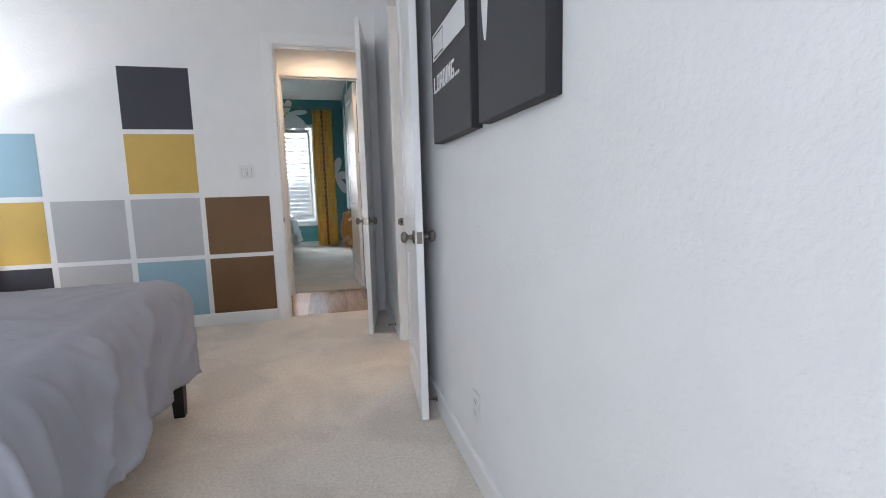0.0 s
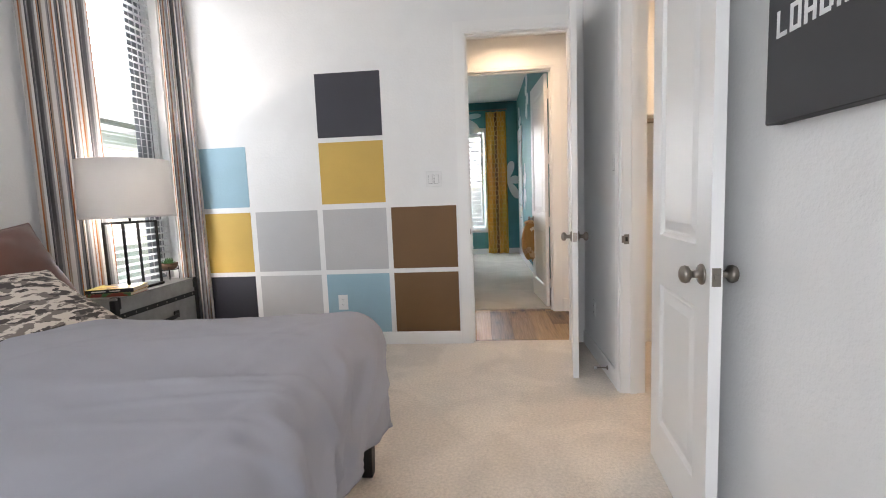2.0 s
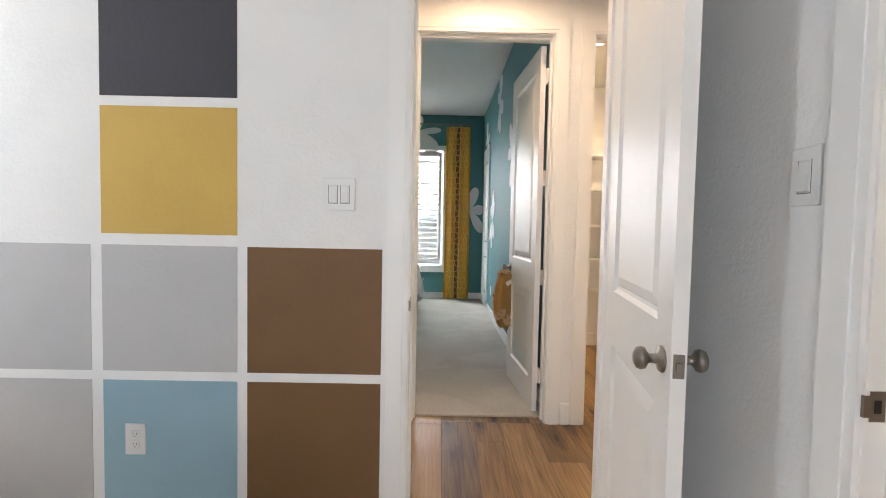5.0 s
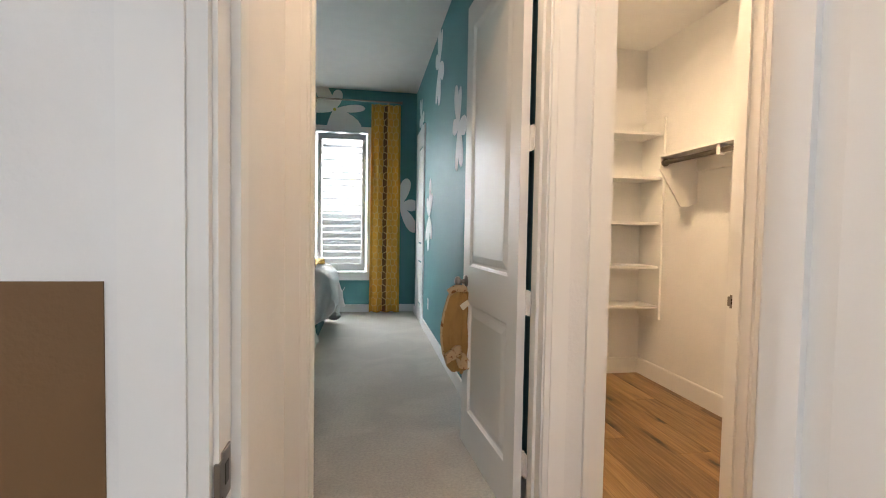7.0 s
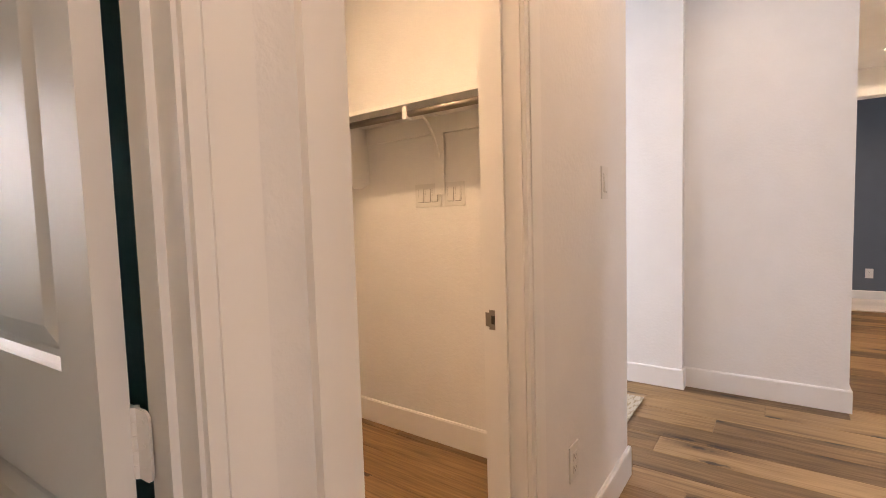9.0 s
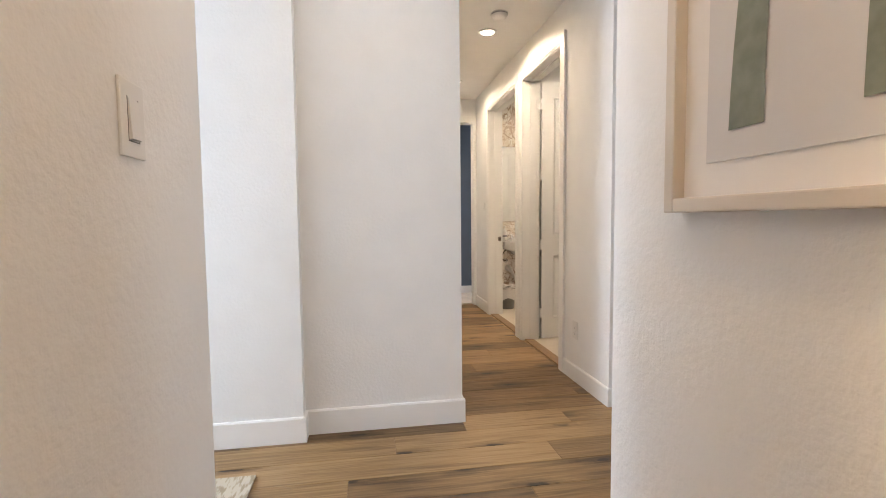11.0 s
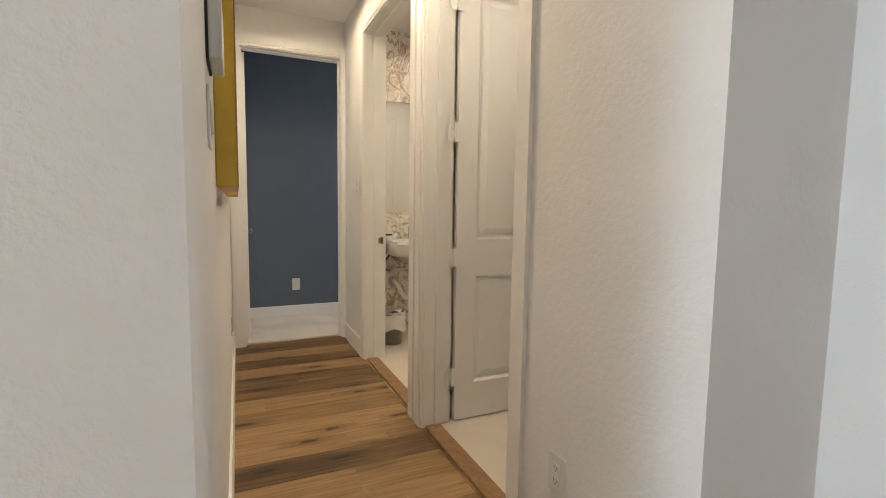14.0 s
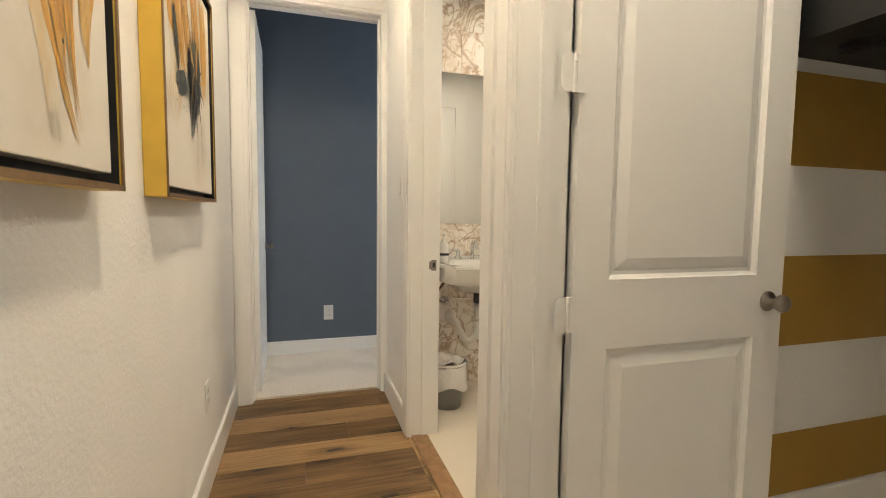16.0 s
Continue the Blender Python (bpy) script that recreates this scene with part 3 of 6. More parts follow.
wall("wall_north", "x", 3.95, 4.07, -2.42, 2.76, 3.05, [gap(BX)])
wall("wall_east", "y", 1.12, 1.24, -2.2, 3.95, 3.05, [gap(CY)])
wall("wall_west", "y", -2.42, -2.30, -2.2, 3.95, 3.05, [(3.0, 3.92, 0.62, 2.98)])
wall("wall_south", "x", -2.32, -2.20, -2.42, 1.24, 3.05, [(-1.5, 0.3, 0.85, 2.35)])
wall("wall_closet_east", "y", 2.52, 2.64, 1.9, 3.95, 2.74)
wall("wall_closet_south", "x", 1.9, 2.02, 1.24, 2.52, 2.74)
wall("wall_hall_north", "x", 5.02, 5.14, -0.92, 2.93, 2.74, [gap(TX, 2.42), gap(KX, 2.42)])
wall("wall_hall_west", "y", 0.005, 0.125, 4.07, 5.02, 2.74)
wall("wall_teal_entry", "y", -0.02, 0.10, 5.155, 5.77, 3.15, mat="teal", label="teal painted short entry wall")
wall("wall_teal_south", "x", 5.14, 5.155, -3.2, 1.08, 3.15, [(TX[0] - J, TX[1] + J, 0, 2.44)], mat="teal", label="teal painted wall round the door")
wall("wall_walkin_west", "y", 1.14, 1.20, 5.14, 10.10, 2.74)
wall("wall_teal_east", "y", 1.08, 1.14, 5.14, 10.10, 3.15, mat="teal", label="teal painted wall with white flower mural")
wall("wall_teal_north", "x", 10.10, 10.24, -3.32, 1.20, 3.15, [(-1.02, 0.40, 0.55, 2.58)], mat="teal", label="teal painted wall with a shuttered window")
wall("wall_teal_west", "y", -3.32, -3.20, 5.14, 10.10, 3.15, mat="teal", label="teal painted wall")
wall("wall_walkin_east", "y", 2.72, 2.93, 5.14, 9.0, 2.74)
wall("wall_walkin_north", "x", 7.06, 7.18, 1.20, 2.72, 2.74)
wall("wall_landing_north", "x", 9.0, 9.12, 2.72, 4.42, 2.74, [(3.05, 4.15, 0.7, 2.5)])
wall("wall_landing_pier", "y", 4.215, 4.42, 4.99, 9.0, 2.74)
wall("wall_landing_east", "y", 4.30, 4.42, 4.24, 4.99, 2.74)
wall("wall_corridor_north", "x", 4.12, 4.24, 4.30, 7.82, 2.74)
wall("wall_corridor_south", "x", 3.04, 3.19, 4.34, 7.82, 2.74, [gap(EX), gap(HX)])
wall("wall_corridor_end", "y", 7.82, 7.94, 1.2, 5.2, 2.74, [gap(BLY)])
wall("wall_entry_west", "y", 2.64, 2.76, -0.5, 3.95, 2.74)
wall("wall_entry_east", "y", 4.34, 4.46, -0.5, 3.04, 2.74)
wall("wall_entry_pier", "y", 4.18, 4.34, 2.25, 2.767, 2.74)
# window opening is unseen, added for the entry fill lamp
wall("wall_entry_south", "x", -0.62, -0.5, 2.64, 4.46, 2.74, [(3.3, 4.2, 0.7, 2.5)])
wall("wall_partition_bath", "y", 6.05, 6.17, 0.6, 3.04, 2.74)
wall("wall_play_south", "x", 0.48, 0.6, 4.34, 6.17, 2.74)
wall("wall_bath_south", "x", 1.2, 1.32, 6.17, 7.82, 2.74)
wall("wall_blue_east", "y", 8.80, 8.92, 1.4, 5.2, 2.9, mat="blue", label="slate blue painted wall")
wall("wall_blue_north", "x", 5.2, 5.32, 7.82, 8.92, 2.9, mat="blue", label="slate blue painted wall")
# window opening is unseen, added for the blue-room fill lamp
wall("wall_blue_south", "x", 1.4, 1.52, 7.94, 8.80, 2.9, [(7.97, 8.66, 0.9, 2.3)], mat="blue", label="slate blue painted wall")
wall("wall_blue_west", "y", 7.94, 7.95, 1.52, 5.2, 2.9, [(BLY[0] - J, BLY[1] + J, 0, DOOR_H + J)], mat="blue", label="slate blue painted wall")


def slab(name, x0, x1, y0, y1, z0, z1, mat, label, category):
    return tagged(finish(name, one_box(x0, x1, y0, y1, z0, z1), mat), label, category, kind="structure")


for nm, r, z in (("ceiling_bedroom", (-2.42, 1.24, -2.32, 4.07), 3.05), ("ceiling_teal_room", (-3.32, 1.20, 5.14, 10.24), 3.15),
                 ("ceiling_blue_room", (7.94, 8.92, 1.4, 5.32), 2.9)):
    slab(nm, r[0], r[1], r[2], r[3], z, z + 0.1, "ceiling", "white textured plaster ceiling", "ceiling")
tagged(finish("ceiling_hall", boxes((-0.92, 1.2, 4.07, 5.14, 2.74, 2.84), (1.2, 4.42, 4.07, 9.12, 2.74, 2.84), (2.64, 4.46, -0.62, 4.07, 2.74, 2.84),
                                    (4.42, 7.94, 3.04, 4.24, 2.74, 2.84), (1.24, 2.64, 1.9, 3.95, 2.74, 2.84), (4.46, 7.82, 0.48, 3.04, 2.74, 2.84)), "ceiling"),
       "white textured plaster ceiling", "ceiling", kind="structure")
slab("floor_bedroom", -2.42, 2.52, -2.3, 4.0, -0.1, 0.012, "carpet", "cream cut-pile carpet", "carpet")
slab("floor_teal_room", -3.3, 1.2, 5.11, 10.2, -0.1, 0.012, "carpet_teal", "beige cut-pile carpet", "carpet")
slab("floor_blue_room", 7.87, 8.9, 1.4, 5.3, -0.1, 0.012, "carpet", "pale cut-pile carpet", "carpet")
slab("floor_play_room", 4.46, 6.11, 0.5, 3.10, -0.1, 0.006, "tile", "cream tile floor", "floor")
slab("floor_bath", 6.11, 7.82, 1.3, 3.10, -0.1, 0.006, "tile", "cream tile floor", "floor")
# added emitters that brighten the view and the slats
slab("backdrop_west", -16.2, -16, -16, 24, -0.5, 22, "haze", "glowing white backdrop plane outside the windows", "sky")
slab("backdrop_north", -20, 20, 24, 24.2, -0.5, 20, "haze_soft", "glowing white backdrop plane outside the windows", "sky")
slab("ground", -400, 400, -400, 400, -0.7, -0.5, "ground", "dry lawn round the house", "ground")


def chamfer_bar(bm, p0, p1, nrm, h, t):
    """A skirting board from p0 to p1 (x, y) proud of the wall along nrm, with an eased top edge."""
    p0, p1, n = Vector((*p0, 0)), Vector((*p1, 0)), Vector((*nrm, 0))
    prof = [(0, 0), (t, 0), (t, h - 0.008), (t - 0.005, h), (0, h)]
    rings = [[bm.verts.new(p + n * a + Vector((0, 0, b))) for a, b in prof] for p in (p0, p1)]
    k = len(prof)
    for i in range(k):
        bm.faces.new((rings[0][i], rings[0][(i + 1) % k], rings[1][(i + 1) % k], rings[1][i]))
    bm.faces.new(rings[0][::-1])
    bm.faces.new(rings[1])
    return bm


def baseboard(p0, p1, nrm, h=0.135):
    bm = chamfer_bar(bmesh.new(), p0, p1, nrm, h, 0.015)
    return tagged(finish("baseboard", bm, "trim"), "white painted baseboard along the wall", "baseboard", kind="structure")


CW = 0.09
for p0, p1, n, h in (
        ((-2.3, 3.95), (BX[0] - CW - 0.01, 3.95), (0, -1), 0.115), ((1.12, -2.2), (1.12, CY[0] - CW - 0.01), (-1, 0), 0.115),
        ((1.12, CY[1] + CW + 0.01), (1.12, 3.935), (-1, 0), 0.115), ((-2.3, -2.2), (-2.3, 3.935), (1, 0), 0.115), ((-2.28, -2.2), (1.1, -2.2), (0, 1), 0.115),
        ((1.24, 3.95), (2.52, 3.95), (0, -1), 0.115), ((2.52, 2.02), (2.52, 3.93), (-1, 0), 0.115), ((1.26, 2.02), (2.5, 2.02), (0, 1), 0.115),
        ((BX[1] + CW + 0.01, 4.07), (2.775, 4.07), (0, 1), 0.135),
        ((TX[1] + CW + 0.01, 5.02), (KX[0] - CW - 0.01, 5.02), (0, -1), 0.135),
        ((KX[1] + CW + 0.01, 5.02), (2.945, 5.02), (0, -1), 0.135), ((2.93, 5.02), (2.93, 9.0), (1, 0), 0.135),
        ((0.125, 4.09), (0.125, 5.0), (1, 0), 0.135),
        ((2.72, 5.14), (2.72, 7.06), (-1, 0), 0.135), ((1.2, 7.06), (2.705, 7.06), (0, -1), 0.135), ((1.2, 5.16), (1.2, 7.045), (1, 0), 0.135),
        ((KX[1] + CW + 0.01, 5.14), (2.705, 5.14), (0, 1), 0.135),
        ((4.30, 4.105), (4.30, 4.99), (-1, 0), 0.135), ((4.215, 4.975), (4.215, 9.0), (-1, 0), 0.135), ((4.20, 4.99), (4.285, 4.99), (0, -1), 0.135),
        ((4.30, 4.12), (7.82, 4.12), (0, -1), 0.135), ((4.325, 3.19), (EX[0] - CW - 0.01, 3.19), (0, 1), 0.114),
        ((EX[1] + CW + 0.01, 3.19), (HX[0] - CW - 0.01, 3.19), (0, 1), 0.135), ((HX[1] + CW + 0.01, 3.19), (7.82, 3.19), (0, 1), 0.135),
        ((4.34, 2.782), (4.34, 3.19), (-1, 0), 0.114), ((4.165, 2.767), (4.34, 2.767), (0, 1), 0.114), ((4.18, 2.235), (4.18, 2.767), (-1, 0), 0.114),
        ((4.18, 2.25), (4.325, 2.25), (0, -1), 0.114), ((4.34, -0.5), (4.34, 2.235), (-1, 0), 0.10), ((2.76, -0.5), (2.76, 4.07), (1, 0), 0.135),
        ((2.775, -0.5), (4.325, -0.5), (0, 1), 0.135),
        ((1.08, 5.155), (1.08, 9.0), (-1, 0), 0.12), ((1.08, 9.8), (1.08, 10.1), (-1, 0), 0.12), ((-3.2, 10.1), (1.065, 10.1), (0, -1), 0.12), ((0.10, 5.155), (0.10, 5.785), (1, 0), 0.12),
        ((-0.02, 5.77), (0.085, 5.77), (0, 1), 0.12), ((8.8, 1.52), (8.8, 5.2), (-1, 0), 0.12), ((7.95, 5.2), (8.785, 5.2), (0, -1), 0.12),
        ((6.05, 0.6), (6.05, 3.04), (-1, 0), 0.13), ((4.46, 0.6), (4.46, 3.04), (1, 0), 0.13), ((4.475, 0.6), (6.035, 0.6), (0, 1), 0.13)):
    baseboard(p0, p1, n, h)


def door_frame(m, w, T, h, label, sides=(True, True), stop_at=0.05):
    """Jamb, stop and casings round an opening: local x across the opening from 0 to w, y through the wall from 0 to T."""
    root = thing("trim", m, label, "door frame", kind="structure")
    part("jamb", boxes((-J, 0, 0, T, 0, h), (w, w + J, 0, T, 0, h), (-J, w + J, 0, T, h, h + J)), "trim", root)
    part("stop", boxes((0, 0.011, stop_at, stop_at + 0.035, 0, h), (w - 0.011, w, stop_at, stop_at + 0.035, 0, h), (0.011, w - 0.011, stop_at, stop_at + 0.035, h - 0.011, h)), "trim", root)
    for on, y0, s in ((sides[0], 0, -1), (sides[1], T, 1)):
        if not on:
            continue
        rows = []
        for d, c0, c1 in ((0.012, 0.006, 0.027), (0.017, 0.027, CW)):
            ya, yb = sorted((y0, y0 + s * d))
            rows += [(-c1, -c0, ya, yb, 0, h + c1), (w + c0, w + c1, ya, yb, 0, h + c1), (-c0, w + c0, ya, yb, h + c0, h + c1)]
        part("casing", boxes(*rows), "trim", root)
    return root


def strike(parent, m_local, name="strike_plate"):
    """A strike plate let into the jamb: local x along the plate's width, z up, y out of the jamb."""
    bm = boxes((-0.014, 0.014, -0.0005, 0.002, -0.028, 0.028), (0.014, 0.026, -0.004, 0.002, -0.020, 0.020))
    hole = one_box(-0.006, 0.007, 0.002, 0.0026, -0.012, 0.012)
    o = part(name, bm, "nickel", parent, "satin nickel strike plate")
    o.matrix_local = m_local
    part("latch_hole", hole, "dark_nickel", o)


def panel_rings(bm, x0, x1, z0, z1, y, s):
    """A moulded panel: cove down, flat, and a raised field, on the face at y that looks along s."""
    steps = [(0, 0), (0.004, -0.005), (0.013, -0.012), (0.024, -0.0125), (0.030, -0.010), (0.060, -0.003)]
    rects = []
    for d, dep in steps:
        rects.append([bm.verts.new((a, y + s * dep, b)) for a, b in ((x0 + d, z0 + d), (x1 - d, z0 + d), (x1 - d, z1 - d), (x0 + d, z1 - d))])
    for r0, r1 in zip(rects, rects[1:]):
        for i in range(4):
            bm.faces.new((r0[i], r0[(i + 1) % 4], r1[(i + 1) % 4], r1[i]))
    bm.faces.new(rects[-1])


def leaf_mesh(w, h, T, stile=0.115):
    bm = bmesh.new()
    zs = [0, 0.20, 0.792, 0.992, h - 0.14, h]
    xs = [0, stile, w - stile, w]
    for y, s in ((0, -1), (T, 1)):
        def quad(a, b, c, d):
            bm.faces.new([bm.verts.new((px, y, pz)) for px, pz in ((a, c), (b, c), (b, d), (a, d))])
        quad(0, xs[1], 0, h)
        quad(xs[2], w, 0, h)
        quad(xs[1], xs[2], zs[0], zs[1])
        quad(xs[1], xs[2], zs[2], zs[3])
        quad(xs[1], xs[2], zs[4], zs[5])
        panel_rings(bm, xs[1], xs[2], zs[1], zs[2], y, s)
        panel_rings(bm, xs[1], xs[2], zs[3], zs[4], y, s)
    for a in (0, w):
        bm.faces.new([bm.verts.new((a, yy, zz)) for yy, zz in ((0, 0), (T, 0), (T, h), (0, h))])
    for zz in (0, h):
        bm.faces.new([bm.verts.new((xx, yy, zz)) for xx, yy in ((0, 0), (w, 0), (w, T), (0, T))])
    bmesh.ops.remove_doubles(bm, verts=bm.verts[:], dist=0.0004)
    return bm


def knob(parent, x, y, s, z):
    prof = [(0, 0.0), (0.033, 0.0), (0.033, 0.004), (0.029, 0.009), (0.013, 0.012), (0.011, 0.030), (0.016, 0.035), (0.026, 0.041), (0.0285, 0.050), (0.025, 0.060), (0.014, 0.066), (0, 0.067)]
    return part("knob", lathe(bmesh.new(), prof, ((x, y, z), (0, s, 0))), "nickel", parent, "satin nickel round door knob", smooth=True)


def rounded_plate(bm, x0, x1, y, z, hh, r, out):
    """A thin plate in xz whose corners on the side of 'out' are rounded."""
    pts = []
    xo, xi = (x1, x0) if out > 0 else (x0, x1)
    for k in range(5):
        a = -math.pi / 2 + k * math.pi / 8
        pts.append((xo - out * r + out * r * math.cos(a), z - hh + r + r * math.sin(a)))
    for k in range(5):
        a = k * math.pi / 8
        pts.append((xo - out * r + out * r * math.cos(a), z + hh - r + r * math.sin(a)))
    pts += [(xi, z + hh), (xi, z - hh)]
    f = [bm.verts.new((px, y - 0.0018, pz)) for px, pz in pts]
    g = [bm.verts.new((px, y + 0.0018, pz)) for px, pz in pts]
    bm.faces.new(f)
    bm.faces.new(g[::-1])
    for i in range(len(f)):
        j = (i + 1) % len(f)
        bm.faces.new((f[i], f[j], g[j], g[i]))


def door(name, m, w, h, label, hinge_y=0.0, hinge_x=0.0, hinges=True, knobs=True):
    """A two-panel door: hinge line at local x 0, leaf towards +x, thickness 0 to 0.035 along y. The hinge knuckles stand at hinge_y."""
    T = 0.035
    root = thing(name, m, label, "door", kind="structure")
    leaf = part("leaf", leaf_mesh(w, h, T), "door", root)
    leaf.location.z = 0.015
    if knobs:
        knob(root, w - 0.062, 0, -1, 0.92)
        knob(root, w - 0.062, T, 1, 0.92)
        lp = part("latch_plate", one_box(w - 0.0005, w + 0.0015, T / 2 - 0.0125, T / 2 + 0.0125, 0.892, 0.948), "nickel", root)
        part("latch", one_box(w + 0.0015, w + 0.009, T / 2 - 0.007, T / 2 + 0.007, 0.911, 0.929, bevel=0.002), "nickel", lp)
    if hinges:
        for z in (0.26, 0.914, 1.565, 2.22):
            bm = bmesh.new()
            rounded_plate(bm, 0.003, 0.040, hinge_y, z, 0.05, 0.014, 1)
            rounded_plate(bm, -0.040, -0.003, hinge_y, z, 0.05, 0.014, -1)
            hg = part("hinge", bm, "trim", root, "white painted butt hinge")
            bk = bmesh.new()
            for k in range(5):
                rod(bk, (0, hinge_y, z - 0.05 + k * 0.0202), (0, hinge_y, z - 0.05 + k * 0.0202 + 0.0192), 0.0065)
            part("knuckle", bk, "trim", hg)
            hg.location.x = hinge_x
            bs = bmesh.new()
            for sx in (0.024, -0.024):
                for sz in (-0.034, 0.0, 0.034):
                    rod(bs, (sx, hinge_y - 0.0028, z + sz), (sx, hinge_y + 0.0028, z + sz), 0.0035, seg=8)
            part("screw", bs, "trim", hg)
    return root


# frames: local x from the first corner, y through the wall
f_b = door_frame(pose(BX[0], 3.95, 0), BX[1] - BX[0], 0.12, DOOR_H, "white door casing of the bedroom door", stop_at=0.045)
strike(f_b, pose(0, 0.022, 0.92, 0, 0, -90))
f_t = door_frame(pose(TX[0], 5.02, 0), TX[1] - TX[0], 0.135, 2.42, "white door casing of the teal room", stop_at=0.05)
f_k = door_frame(pose(KX[0], 5.02, 0), KX[1] - KX[0], 0.12, 2.42, "white door casing of the walk-in closet", stop_at=0.05)
strike(f_k, pose(KX[1] - KX[0], 0.095, 0.92, 0, 0, 90))
f_c = door_frame(pose(1.24, CY[0], 0, 0, 0, 90), CY[1] - CY[0], 0.12, DOOR_H, "white door casing of the bedroom closet", stop_at=0.04)
strike(f_c, pose(CY[1] - CY[0], 0.098, 0.92, 0, 0, 90))
f_e = door_frame(pose(EX[0], 3.04, 0), EX[1] - EX[0], 0.15, DOOR_H, "white door casing beside the corridor", (True, True), stop_at=0.05)
f_h = door_frame(pose(HX[0], 3.04, 0), HX[1] - HX[0], 0.15, DOOR_H, "white door casing of the bathroom", stop_at=0.05)
strike(f_h, pose(HX[1] - HX[0], 0.022, 0.92, 0, 0, 90))
f_bl = door_frame(pose(7.95, BLY[0], 0, 0, 0, 90), BLY[1] - BLY[0], 0.13, DOOR_H, "white door casing of the blue room", stop_at=0.05)

# leaves
ang_b = math.degrees(math.atan2(3.19 - 3.955, 0.875 - 1.005))
door("door_1", pose(1.012, 3.948, 0, 0, 0, ang_b), 0.77, 2.41, "open white two-panel bedroom door with nickel knobs", hinge_y=0.040)
ang_c = math.degrees(math.atan2(1.70 - 2.32, 1.005 - 1.058))
door("door_2", pose(1.058, 2.318, 0, 0, 0, ang_c), 0.625, 2.41, "open white two-panel closet door folded back towards the wall", hinge_y=0.040)
door("door_3", pose(1.018, 5.182, 0, 0, 0, 94), 0.78, 2.40, "open white two-panel door of the teal room", hinge_y=-0.005)
door("door_4", pose(5.918, 3.008, 0, 0, 0, -90), 0.785, 2.41, "open white two-panel door beside the bathroom", hinge_y=-0.005, hinge_x=-0.018)
door("door_5", pose(7.974, 3.985, 0, 0, 0, 1), 0.77, 2.41, "open white two-panel door of the blue room", hinge_y=0.04)


# ---- painted squares on the bedroom wall ----
COLS = [(-2.105, -1.58), (-1.535, -1.01), (-0.965, -0.44), (-0.40, 0.125)]
ROWS_Z = [(0.115, 0.605), (0.642, 1.138), (1.182, 1.672), (1.71, 2.208)]
for ci, ri, mt, lb in ((0, 0, "sq_dark", "charcoal"), (1, 0, "sq_grey", "light grey"), (2, 0, "sq_blue", "sky blue"), (3, 0, "sq_brown", "brown"),
                       (0, 1, "sq_gold", "mustard yellow"), (1, 1, "sq_grey", "light grey"), (2, 1, "sq_grey", "light grey"), (3, 1, "sq_brown", "brown"),
                       (0, 2, "sq_blue", "sky blue"), (2, 2, "sq_gold", "mustard yellow"), (2, 3, "sq_dark", "charcoal")):
    (x0, x1), (z0, z1) = COLS[ci], ROWS_Z[ri]
    o = finish("painted_square", one_box(x0, x1, 3.9475, 3.95, z0, z1), mt)
    tagged(o, lb + " square painted on the white bedroom wall", "painted square", "painted squares", "structure")


# ---- small fixtures ----
def wall_plate(name, m, gangs, label, kind_="switch"):
    """A plate in local xz, facing -y."""
    w = 0.079 + 0.046 * (gangs - 1)
    h = 0.124
    root = thing(name, m, label, "light switch" if kind_ == "switch" else "outlet")
    part("plate", one_box(-w / 2, w / 2, -0.006, 0, -h / 2, h / 2, bevel=0.0025), "plate", root)
    for g in range(gangs):
        cx = (g - (gangs - 1) / 2) * 0.046
        if kind_ == "switch":
            bm = bmesh.new()
            vs = [bm.verts.new(v) for v in ((cx - 0.0165, -0.006, -0.033), (cx + 0.0165, -0.006, -0.033), (cx + 0.0165, -0.006, 0.033), (cx - 0.0165, -0.006, 0.033),
                                            (cx - 0.0155, -0.011, -0.032), (cx + 0.0155, -0.011, -0.032), (cx + 0.0155, -0.0075, 0.032), (cx - 0.0155, -0.0075, 0.032))]
            for q in ((4, 5, 6, 7), (0, 1, 5, 4), (1, 2, 6, 5), (2, 3, 7, 6), (3, 0, 4, 7)):
                bm.faces.new([vs[i] for i in q])
            part("rocker", bm, "plate", root)
            # dark strips on the plate paint the rocker's edge shade
            part("gap_line", boxes((cx - 0.0185, cx - 0.0168, -0.0064, -0.0055, -0.035, 0.035), (cx + 0.0168, cx + 0.0185, -0.0064, -0.0055, -0.035, 0.035), (cx - 0.0185, cx + 0.0185, -0.0064, -0.0055, -0.0365, -0.0345)), "seam", root)
        else:
            for cz in (-0.021, 0.021):
                rc = part("receptacle", one_box(cx - 0.0165, cx + 0.0165, -0.0085, -0.005, cz - 0.0145, cz + 0.0145, bevel=0.003), "plate", root)
                part("slot", boxes((cx - 0.0075, cx - 0.0055, -0.009, -0.008, cz - 0.002, cz + 0.007), (cx + 0.0055, cx + 0.0075, -0.009, -0.008, cz - 0.002, cz + 0.006), (cx - 0.002, cx + 0.002, -0.009, -0.008, cz - 0.010, cz - 0.006)), "slot", rc)
    return root


wall_plate("light_switch", pose(-0.045, 3.95, 1.35), 2, "white double rocker light switch on the bedroom wall")
wall_plate("wall_outlet", pose(-0.838, 3.9475, 0.37), 1, "white duplex outlet on the blue painted square", "outlet")
wall_plate("light_switch", pose(1.12, 3.12, 1.35, 0, 0, -90), 1, "white rocker switch beside the closet door")
wall_plate("wall_outlet", pose(1.12, 1.17, 0.31, 0, 0, -90), 1, "white duplex outlet low on the bedroom wall", "outlet")
